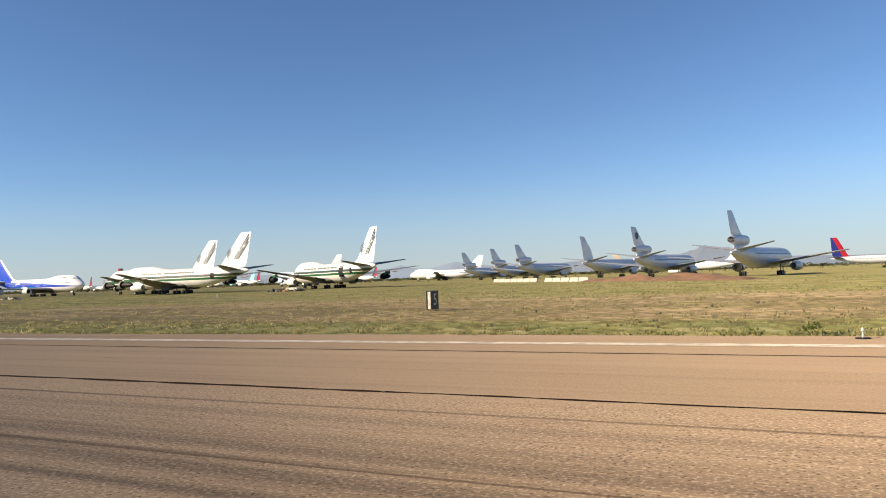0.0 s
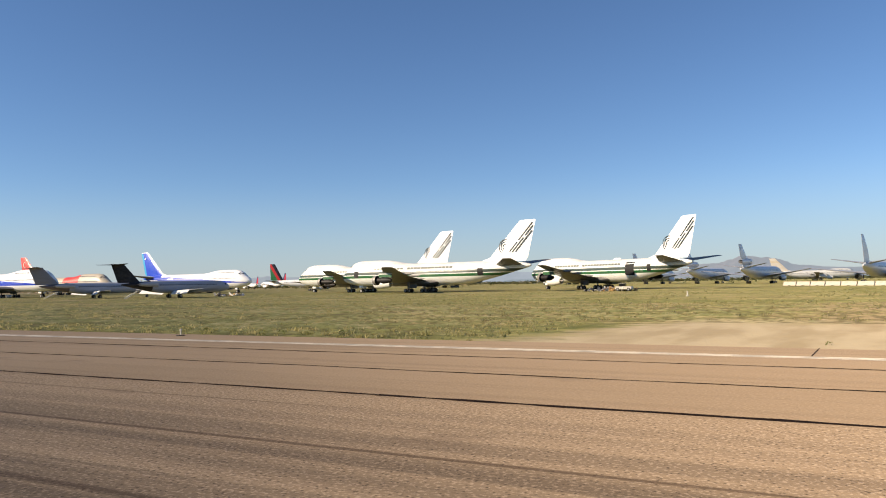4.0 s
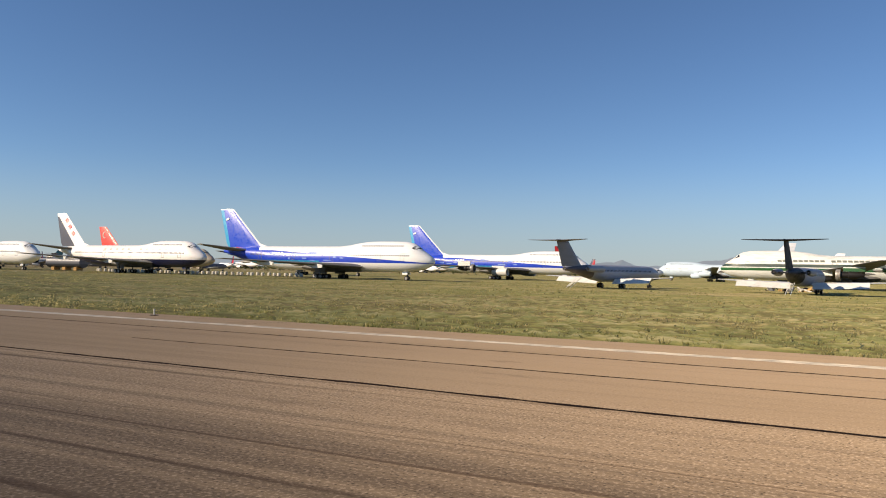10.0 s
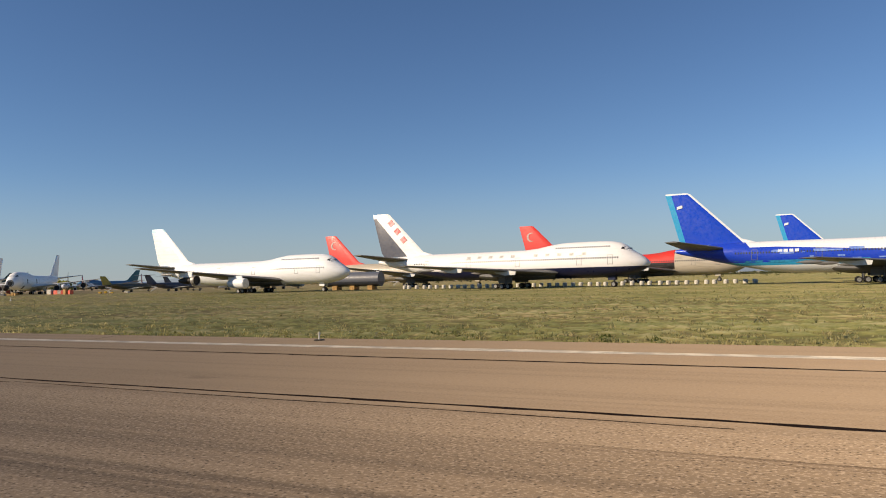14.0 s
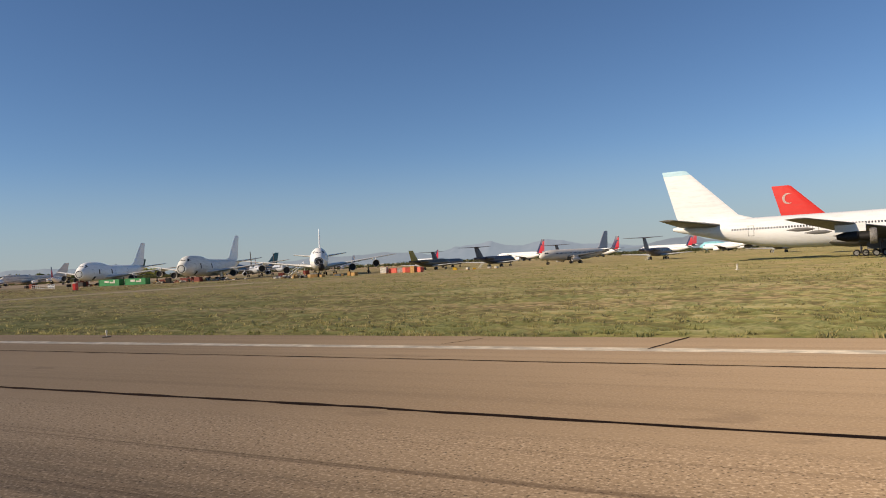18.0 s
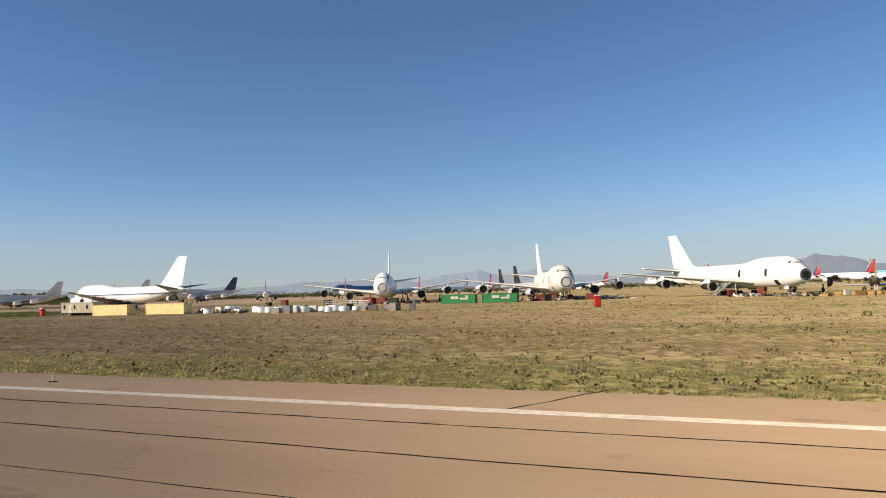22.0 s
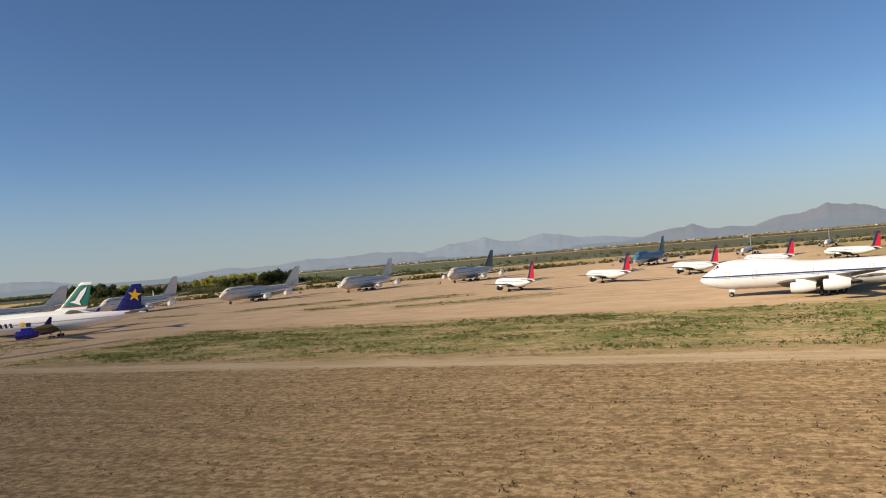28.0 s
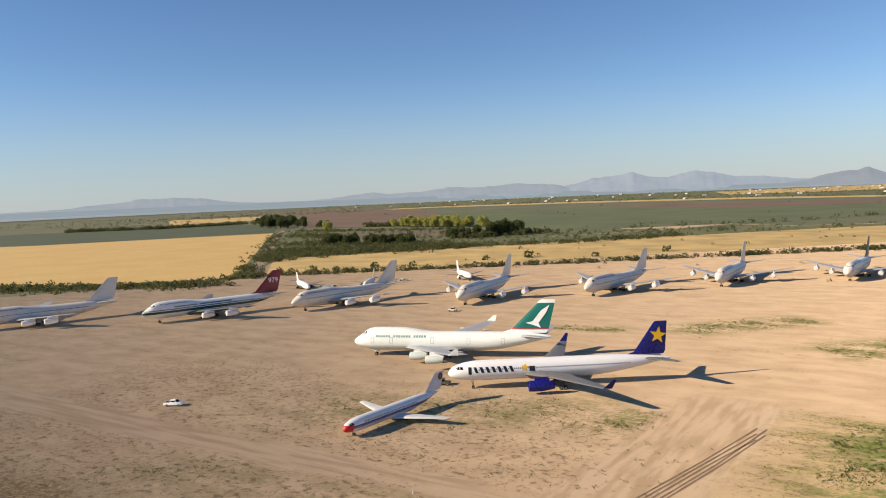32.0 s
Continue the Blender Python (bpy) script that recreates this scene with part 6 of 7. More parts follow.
for i in range(6):
    crate(-645 + 3.2 * i, 215 + rng.uniform(-3, 3), 1.0, 0.8, rng.uniform(0.4, 0.9), rng.choice((yellow_p, yellow_p, sign_white)), "small yellow box on the lot", "yellow boxes", "equipment_box")
for x, y in ((-815.5, 207.0), (-811.0, 206.0), (-762.0, 214.0), (-758.0, 213.0), (-818.0, 209.0)):
    crate(x, y, 3.0, 1.8, rng.uniform(1.4, 2.2), rust, "rusty red support dolly under a jet", "red dollies", "support_dolly")


for i in range(13):
    cowl_tub(-829 + 4.1 * i + rng.uniform(-1, 1), 140 + rng.uniform(-2.5, 6), rng.uniform(0.8, 1.4), rng.uniform(0.8, 1.6))
for i in range(12):
    crate(-826 + 4.6 * i + rng.uniform(-1, 1), 143 + rng.uniform(-3, 5), rng.uniform(0.8, 2.2), rng.uniform(0.8, 1.4), rng.uniform(0.6, 1.5), rng.choice((sign_white, sign_white, grey_bin, core_mat)), "white metal box among aircraft scrap", "boxes among the scrap", "scrap_box")


def jack_stand(x, y):
    root = tagged(new("jack_stand"), "black steel jack stand holding up a wing", "stand", "jack stands")
    root.matrix_world = Matrix.Translation((x, y, ground_z(y))) @ Matrix.Rotation(rng.uniform(0, 3), 4, "Z")
    part("column", *lathe([(0.0, 0.34), (1.3, 0.3), (1.4, 0.2), (2.3, 0.18), (2.35, 0.3), (2.45, 0.3)], "z", 10), core_mat, root)
    for k in range(3):
        a = k * 2.094
        part("leg", *rod((0.9 * math.cos(a), 0.9 * math.sin(a), 0.06), (0.2 * math.cos(a), 0.2 * math.sin(a), 1.3), 0.1), core_mat, root)


for x, y in ((-812, 224), (-807, 227), (-801, 226), (-796, 230), (-823, 232), (-767, 232), (-695, 230), (-688, 232)):
    jack_stand(x, y)
for x, y in ((-821, 206), (-803, 199), (-769, 210), (-755, 200), (-744, 204), (-830, 204), (-709, 209), (-702, 214), (-862, 214), (-852, 210)):
    crate(x, y, rng.uniform(1.6, 3.2), 1.6, rng.uniform(1.2, 2.4), rng.choice((rust, core_mat, grey_bin)), "rusty work stand beside a stripped jet", "work stands", "work_stand")


def drum():
    root = tagged(new("drum"), "white drum in a long row behind the jets", "drum", "row of white drums")
    part("barrel", *lathe([(0, 0.5), (0.03, 0.55), (0.45, 0.58), (0.9, 0.55), (0.93, 0.5)], "z", 12), sign_white, root)
    part("lid", *lathe([(0.934, 0.48), (1.0, 0.42), (1.02, 0.1)], "z", 12), sign_white, root)
    return root


d0 = drum()
d0.location = (-398.0, 190.0, -0.5)
for i in range(1, 44):
    copy_thing(d0, Matrix.Translation((-398.0 - 2.15 * i + rng.uniform(-0.25, 0.25), 190.0 + rng.uniform(-0.5, 0.5), -0.5)))


def junk(name, x, y, rx_, ry_, n, mats, label):
    """A heap of cut metal: many bent plates, one mesh."""
    r = random.Random(n + int(abs(x)))
    v, f, idx = [], [], []
    for _ in range(n):
        a, d = r.uniform(0, 6.28), math.sqrt(r.random())
        cx, cy, cz = x + math.cos(a) * d * rx_, y + math.sin(a) * d * ry_, ground_z(y) + r.uniform(0.02, 0.9) * (1 - d * 0.8)
        m = Matrix.Translation((cx, cy, cz)) @ Euler((r.uniform(-0.8, 0.8), r.uniform(-0.8, 0.8), r.uniform(0, 6))).to_matrix().to_4x4()
        pv, pf = box(-r.uniform(0.2, 1.1), r.uniform(0.2, 1.1), -r.uniform(0.1, 0.5), r.uniform(0.1, 0.5), -0.03, r.uniform(0.02, 0.4))
        k = len(v)
        v += [tuple(m @ Vector(p)) for p in pv]
        f += [tuple(i + k for i in q) for q in pf]
        idx += [r.randrange(len(mats))] * len(pf)
    lo = min(p[2] for p in v)
    v = [(p[0], p[1], p[2] - min(0, lo - ground_z(y)) * 0) for p in v]
    return tagged(part(name, v, f, mats, None, index=idx, smooth=False), label, "scrap heap", kind="stuff")


# a nose cone swung down in front of its jet
cone_off = tagged(new("nose_cone"), "black nose cone leaning in front of a stripped jet", "aircraft part")
cone_off.matrix_world = Matrix.Translation((-687.0, 203.0, 2.6))
part("cone", *lathe([(0.0, 1.25), (0.5, 1.2), (1.0, 0.85), (1.3, 0.1)], "x", 18), core_mat, cone_off)
part("hinge_arm", *rod((-0.1, 0, 1.1), (-2.2, 2.0, 2.0), 0.12), steel, cone_off)
part("prop", *rod((0.1, 0, -1.1), (0.1, 0, -3.1), 0.1), steel, cone_off)
scrap_mats = [grey_bin, sign_white, steel, core_mat, tan_wood]
junk("scrap_heap", -822.0, 144.0, 5, 2.2, 60, scrap_mats, "heap of cut aircraft metal beside containers")
junk("scrap_heap", -812.0, 140.0, 5, 2.0, 30, scrap_mats, "scattered aircraft scrap on dry grass")
junk("scrap_heap", -760.0, 205.0, 9, 3.0, 60, scrap_mats + [rust], "scattered scrap under parked jets")
junk("scrap_heap", -700.0, 205.0, 10, 3.0, 50, scrap_mats, "scattered aircraft scrap on the lot")
junk("scrap_heap", -806.0, 208.0, 14, 5.0, 70, scrap_mats + [rust, rust], "scattered scrap and stands under a stripped jet")
junk("scrap_heap", -745.0, 214.0, 14, 5.0, 60, scrap_mats + [rust], "scattered scrap and stands under a stripped jet")
junk("scrap_heap", -690.0, 196.0, 8, 2.5, 40, scrap_mats + [tan_wood], "scattered boards and aircraft scrap on dry grass")
junk("scrap_heap", -146.0, 182.0, 7, 2.0, 40, scrap_mats, "scattered parts beneath a jumbo jet")
junk("scrap_heap", -258.0, 170.0, 6, 2.0, 26, scrap_mats, "scattered aircraft parts on the grass")
junk("scrap_heap", -1412.0, 352.0, 14, 4.0, 80, [white, sign_white, steel, core_mat], "pile of white aircraft pieces by the brush")
junk("scrap_heap", -1392.0, 392.0, 9, 3.0, 60, [white, sign_white, steel, core_mat], "pile of white aircraft pieces by the brush")


def boarding_stairs(x, y, turn):
    root = tagged(new("boarding_stairs"), "white steel boarding stairs beside a jet", "stairs")
    root.matrix_world = Matrix.Translation((x, y, ground_z(y))) @ Matrix.Rotation(radians(turn), 4, "Z")
    for side in (-0.7, 0.7):
        part("stringer", *rod((0, side, 0.3), (6.0, side, 4.6), 0.09), white, root)
        part("handrail", *rod((0, side, 1.3), (6.0, side, 5.6), 0.05), white, root)
        for k in range(5):
            part("baluster", *rod((1.4 * k + 0.2, side, 0.4 + k), (1.4 * k + 0.2, side, 1.4 + k), 0.035), white, root)
        part("leg", *rod((6.0, side, 4.6), (6.0, side, 0.1), 0.08), white, root)
        part("brace", *rod((6.0, side, 0.6), (2.6, side, 2.1), 0.06), white, root)
    for k in range(20):
        part("tread", *box(0.3 * k, 0.3 * k + 0.27, -0.68, 0.68, 0.3 + 0.215 * k, 0.34 + 0.215 * k), steel, root)
    part("landing", *box(6.0, 7.4, -0.75, 0.75, 4.55, 4.65), steel, root)
    part("cross_brace", *rod((6.0, -0.7, 0.6), (6.0, 0.7, 4.2), 0.05), white, root)


boarding_stairs(-714.5, 219.0, 35)


def lattice(x, y, turn):
    root = tagged(new("lattice_frame"), "white lattice work platform under a jet", "platform")
    root.matrix_world = Matrix.Translation((x, y, ground_z(y))) @ Matrix.Rotation(radians(turn), 4, "Z")
    for z in (0.2, 0.85, 1.5):
        part("rail", *rod((-4.5, 0, z), (4.5, 0, z), 0.06), white, root)
    for k in range(13):
        part("upright", *rod((-4.5 + 0.75 * k, 0, 0), (-4.5 + 0.75 * k, 0, 1.5), 0.045), white, root)


lattice(-817.0, 192.0, 30)
lattice(-809.0, 190.0, -20)


# vehicles
def pickup(x, y, turn, label):
    root = tagged(new("pickup_truck"), label, "truck", "")
    root.matrix_world = Matrix.Translation((x, y, ground_z(y))) @ Matrix.Rotation(radians(turn), 4, "Z")
    part("body", *rings([[(xx, w_, 0.45), (xx, -w_, 0.45), (xx, -w_, h_), (xx, -w_ * 0.8, h_ + 0.08), (xx, w_ * 0.8, h_ + 0.08), (xx, w_, h_)][::-1] for xx, w_, h_ in ((-2.7, 0.9, 0.95), (-2.6, 0.95, 1.05), (1.4, 0.97, 1.05), (2.5, 0.92, 0.95), (2.75, 0.8, 0.75))]), white, root)
    part("cab", *rings([[(-0.9, -0.9, 1.1), (1.3, -0.9, 1.1), (1.3, 0.9, 1.1), (-0.9, 0.9, 1.1)], [(-0.75, -0.72, 1.8), (0.55, -0.72, 1.8), (0.55, 0.72, 1.8), (-0.75, 0.72, 1.8)]]), white, root, smooth=False)
    for s_ in (-1, 1):
        part("side_window", *box(-0.6, 0.7, min(s_ * 0.82, s_ * 0.86), max(s_ * 0.82, s_ * 0.86), 1.2, 1.65), glass, root)
    part("windscreen", *rings([[(1.26, -0.75, 1.15), (1.3, -0.75, 1.15), (1.3, 0.75, 1.15), (1.26, 0.75, 1.15)], [(0.6, -0.65, 1.76), (0.64, -0.65, 1.76), (0.64, 0.65, 1.76), (0.6, 0.65, 1.76)]]), glass, root, smooth=False)
    part("bed", *box(-2.5, -1.0, -0.75, 0.75, 1.06, 1.16), dark, root)
    for xx in (-1.7, 1.7):
        for s_ in (-1, 1):
            wheel("wheel", 0.38, 0.26, root, (xx, s_ * 0.85, 0.38))


def tug(x, y, turn, mat, label):
    root = tagged(new("tow_tractor"), label, "tow tractor", "tow tractors")
    root.matrix_world = Matrix.Translation((x, y, ground_z(y))) @ Matrix.Rotation(radians(turn), 4, "Z")
    part("body", *box(-2.0, 2.0, -0.95, 0.95, 0.4, 1.15, 0.1), mat, root)
    part("cab", *box(-0.4, 1.0, -0.8, 0.8, 1.153, 1.85, 0.08), glass, root)
    part("roof", *box(-0.5, 1.1, -0.85, 0.85, 1.853, 1.95, 0.03), mat, root)
    for xx in (-1.3, 1.3):
        for s_ in (-1, 1):
            wheel("wheel", 0.42, 0.3, root, (xx, s_ * 0.88, 0.42))


pickup(-1277.5, 131.0, 28, "white pickup truck on bare dirt")
tug(-1292.0, 295.5, 10, sign_white, "pale tow tractor parked in front of a jet")
tug(-1221.5, 181.0, 200, plain("olive_steel", (0.35, 0.36, 0.30), 0.5), "olive tow tractor under a jet's nose")
tug(-142.0, 180.5, 180, sign_white, "pale tow tractor beside a jumbo jet")


def cone(x, y):
    root = tagged(new("marker_cone"), "small white marker post on the grass", "marker", "marker posts")
    root.location = (x, y, ground_z(y))
    part("post", *lathe([(0, 0.16), (0.1, 0.12), (0.75, 0.09), (0.8, 0.03)], "z", 10), sign_white, root)
    part("foot", *lathe([(0, 0.3), (0.05, 0.28), (0.06, 0.1)], "z", 10), sign_white, root)


for x, y in ((-116.0, 122.0), (-841.5, 117.0), (-1182.7, 111.9), (-545.0, 110.0)):
    cone(x, y)

# concrete barriers and a red earth bank before the three-engined jets
concrete = plain("pale_concrete", (0.80, 0.77, 0.70), 0.85, 0, 0.12, 1.5)


def barrier(x, y, turn):
    root = tagged(new("concrete_barrier"), "pale concrete barrier block on the ground", "barrier", "concrete barriers")
    root.matrix_world = Matrix.Translation((x, y, ground_z(y))) @ Matrix.Rotation(turn, 4, "Z")
    part("block", *rings([[(xx, -0.42, 0), (xx, 0.42, 0), (xx, 0.4, 0.25), (xx, 0.16, 0.6), (xx, 0.12, 1.25), (xx, -0.12, 1.25), (xx, -0.16, 0.6), (xx, -0.4, 0.25)] for xx in (-2.9, 2.9)]), concrete, root, smooth=False)
    part("slot", *box(-0.5, 0.5, -0.45, -0.415, 0.02, 0.12), dark, root)


for i in range(13):
    if i in (7,):
        continue
    k = i / 12.0
    barrier(-112 + 50 * k, 262 - 56 * k, math.atan2(-56, 50))
red_earth = plain("red_earth", (0.62, 0.47, 0.34), 0.95, 0, 0.2, 0.3, None, 0.1)
mv, mf = [], []
for i in range(36):
    for j in range(9):
        u, w_ = i / 35.0, j / 8.0 - 0.5
        px, py = -62 + 48 * u + 5 * w_, 208 - 42 * u + 14 * w_
        hgt = 1.9 * math.sin(math.pi * u) ** 0.4 * max(0.0, math.cos(math.pi * w_)) * (0.65 + 0.7 * noise.noise((u * 9, w_ * 3, 0)))
        mv.append((px, py, -0.6 + max(0.0, hgt)))
mf = [(i * 9 + j, (i + 1) * 9 + j, (i + 1) * 9 + j + 1, i * 9 + j + 1) for i in range(35) for j in range(8)]
tagged(part("earth_bank", mv, mf, red_earth), "long low bank of red earth", "earth bank", kind="structure")

# a cut blue-grey hull lying behind the white jet
hull_piece = tagged(new("hull_section"), "blue-grey fuselage section resting on blocks", "aircraft part")
hull_piece.matrix_world = Matrix.Translation((-507.0, 190.0, -0.5)) @ Matrix.Rotation(radians(2), 4, "Z")
part("shell", *rings([hull_ring(xx, 5.2, 1.0, 2.1, 20) for xx in (-9, -4, 4, 9)]), paint("blue_grey_hull", (0.36, 0.38, 0.42), [((0.22, 0.24, 0.28), [(DN, -2.4)])], 0.4, 0.25), hull_piece)
for xx in (-6, 0, 6):
    part("block", *box(xx - 0.8, xx + 0.8, -1.4, 1.4, 0, 1.25, 0.05), tan_wood, hull_piece)


# ---- growth ----
def leafy(name, stops, rough=0.8, soft=False):
    """Leaves or blades, each of its own shade."""
    n = Nodes(name, rough)
    g = n.t.nodes.new("ShaderNodeNewGeometry")
    r = n.t.nodes.new("ShaderNodeValToRGB")
    r.color_ramp.interpolation = "LINEAR"
    while len(r.color_ramp.elements) < len(stops):
        r.color_ramp.elements.new(0.5)
    for el, (p, c) in zip(r.color_ramp.elements, stops):
        el.position, el.color = p, lin(*c)
    shade = n.ramp(n.noise(0.75, 4, (0.8, 1.2, 1), 0.6), 0.36, 0.64) if soft else g.outputs["Random Per Island"]
    n.t.links.new(n.math("ADD", n.math("MULTIPLY", shade, 0.62), n.math("MULTIPLY", g.outputs["Random Per Island"], 0.38)), r.inputs["Fac"])
    n.b.inputs["Specular IOR Level"].default_value = 0.1
    n.b.inputs["Diffuse Roughness"].default_value = 1.0
    col = n.mix(n.ramp(n.noise(0.05, 3), 0.35, 0.65, 0, 0.35), r.outputs["Color"], lin(*stops[-1][1]))
    if soft:
        # thin blades let half of the light through
        thin, both = n.t.nodes.new("ShaderNodeBsdfTranslucent"), n.t.nodes.new("ShaderNodeMixShader")
        n.t.links.new(col, thin.inputs["Color"])
        both.inputs["Fac"].default_value = 0.5
        n.t.links.new(n.b.outputs[0], both.inputs[1])
        n.t.links.new(thin.outputs[0], both.inputs[2])
        n.t.links.new(both.outputs[0], n.t.nodes["Material Output"].inputs["Surface"])
    return n.done(col)


nrng = np.random.default_rng(7)


def tufts(name, x, y, height, spread, blades, mat, label, lean=0.9):
    """Grass tufts as crossing blades, all in one mesh."""
    n = len(x)
    z = np.interp(y, [b[0] for b in BANK], [b[1] for b in BANK])
    v = np.zeros((n, blades, 3, 3))
    ang = nrng.uniform(0, 2 * np.pi, (n, blades))
    wid = (0.018 + 0.085 * spread[:, None]) * nrng.uniform(0.6, 1.1, (n, blades))
    off = nrng.uniform(-0.5, 0.5, (n, blades, 2)) * spread[:, None, None]
    bx, by = x[:, None] + off[..., 0], y[:, None] + off[..., 1]
    h = height[:, None] * nrng.uniform(0.5, 1.0, (n, blades))
    tilt = nrng.normal(0, lean, (n, blades, 2)) * h[..., None]
    v[:, :, 0] = np.stack([bx - np.cos(ang) * wid, by - np.sin(ang) * wid, np.broadcast_to(z[:, None] - 0.03, bx.shape)], -1)
    v[:, :, 1] = np.stack([bx + np.cos(ang) * wid, by + np.sin(ang) * wid, np.broadcast_to(z[:, None] - 0.03, bx.shape)], -1)
    v[:, :, 2] = np.stack([bx + tilt[..., 0], by + tilt[..., 1], z[:, None] + h], -1)
    me = bpy.data.meshes.new(name)
    cnt = n * blades
    me.vertices.add(cnt * 3)
    me.vertices.foreach_set("co", v.reshape(-1))
    me.loops.add(cnt * 3)
    me.loops.foreach_set("vertex_index", np.arange(cnt * 3, dtype=np.int32))
    me.polygons.add(cnt)
    me.polygons.foreach_set("loop_start", np.arange(0, cnt * 3, 3, dtype=np.int32))
    me.materials.append(mat)
    me.update(calc_edges=True)
    return tagged(new(name, me), label, "grass", kind="stuff")


def leaves(centers, sizes, per, flat=0.75, leaf=1.0):
    """Vertices and faces of many small leaf clumps about the given centres."""
    n = len(centers)
    c = np.repeat(np.asarray(centers, float), per, 0)
    s = np.repeat(np.asarray(sizes, float), per)
    d = nrng.normal(size=(n * per, 3))
    d /= np.linalg.norm(d, axis=1)[:, None]
    d[:, 2] *= flat
    p = c + d * (s * nrng.uniform(0.55, 1.0, n * per))[:, None]
    a, b = nrng.normal(size=(n * per, 3)), nrng.normal(size=(n * per, 3))
    k = (s * nrng.uniform(0.18, 0.36, n * per))[:, None] * leaf
    a, b = a / np.linalg.norm(a, axis=1)[:, None] * k, b / np.linalg.norm(b, axis=1)[:, None] * k
    v = np.stack([p - a, p + b * 0.8, p + a, p - b * 0.8], 1).reshape(-1, 3)
    return v


def leaf_mesh(name, v, mat, label, parent=None, kind="stuff", category="bushes"):
    q = len(v) // 4
    me = bpy.data.meshes.new(name)
    me.vertices.add(q * 4)
    me.vertices.foreach_set("co", v.reshape(-1))
    me.loops.add(q * 4)
    me.loops.foreach_set("vertex_index", np.arange(q * 4, dtype=np.int32))
    me.polygons.add(q)
    me.polygons.foreach_set("loop_start", np.arange(0, q * 4, 4, dtype=np.int32))
    me.materials.append(mat)
    me.update(calc_edges=True)
    ob = new(name, me)
    ob.parent = parent
    return tagged(ob, label, category if not parent else "", kind=kind if not parent else "")


def clumps(name, x, y, size, per, mat, label, flat=0.5):
    """Low rounded weeds, each a heap of small leaves."""
    z = np.interp(y, [b[0] for b in BANK], [b[1] for b in BANK])
    c = np.column_stack([x, y, z + size * 0.2])
    return leaf_mesh(name, leaves(c, size, per, flat, 0.8), mat, label, category="weeds")


def keep(x, y, fx, fy, lo, hi, seed):
    """Thins a scatter by slow noise, so that it grows in patches."""
    val = np.array([noise.noise((a * fx, b * fy, seed)) for a, b in zip(x.tolist(), y.tolist())])
    p = np.clip((val - lo) / (hi - lo), 0, 1)
    return nrng.random(len(x)) < p


def off_tracks(x, y):
    t1 = (np.abs(x + 667) < 7 + 0.6 * nrng.standard_normal(len(x))) & (y < 150)
    t2 = (np.abs(x + 97) < 8) & (y < 44)
    return ~(t1 | t2)


dry_blade = leafy("dry_grass_blades", [(0.0, (0.88, 0.81, 0.60)), (0.5, (0.77, 0.71, 0.50)), (1.0, (0.64, 0.61, 0.41))], soft=True)
tussock_blade = leafy("tussock_blades", [(0.0, (0.50, 0.52, 0.30)), (0.4, (0.62, 0.60, 0.38)), (1.0, (0.80, 0.74, 0.53))], soft=True)
green_blade = leafy("green_grass_blades", [(0.0, (0.56, 0.565, 0.36)), (0.45, (0.64, 0.63, 0.41)), (1.0, (0.80, 0.75, 0.54))], soft=True)
weed_leaf = leafy("weed_leaves", [(0.0, (0.48, 0.50, 0.28)), (0.6, (0.55, 0.55, 0.33)), (1.0, (0.63, 0.60, 0.40))], soft=True)
belt_leaf = leafy("belt_weed_leaves", [(0.0, (0.27, 0.34, 0.16)), (0.6, (0.34, 0.42, 0.19)), (1.0, (0.44, 0.46, 0.26))], soft=True)
brown_weed = leafy("brown_weed_leaves", [(0.0, (0.31, 0.255, 0.17)), (0.6, (0.43, 0.36, 0.24)), (1.0, (0.39, 0.36, 0.22))], soft=True)
olive_weed = leafy("olive_weed_leaves", [(0.0, (0.56, 0.55, 0.36)), (0.6, (0.70, 0.66, 0.45)), (1.0, (0.82, 0.76, 0.57))], soft=True)
brown_tuft = leafy("brown_tufts", [(0.0, (0.63, 0.53, 0.36)), (0.6, (0.75, 0.65, 0.43)), (1.0, (0.58, 0.55, 0.34))], soft=True)

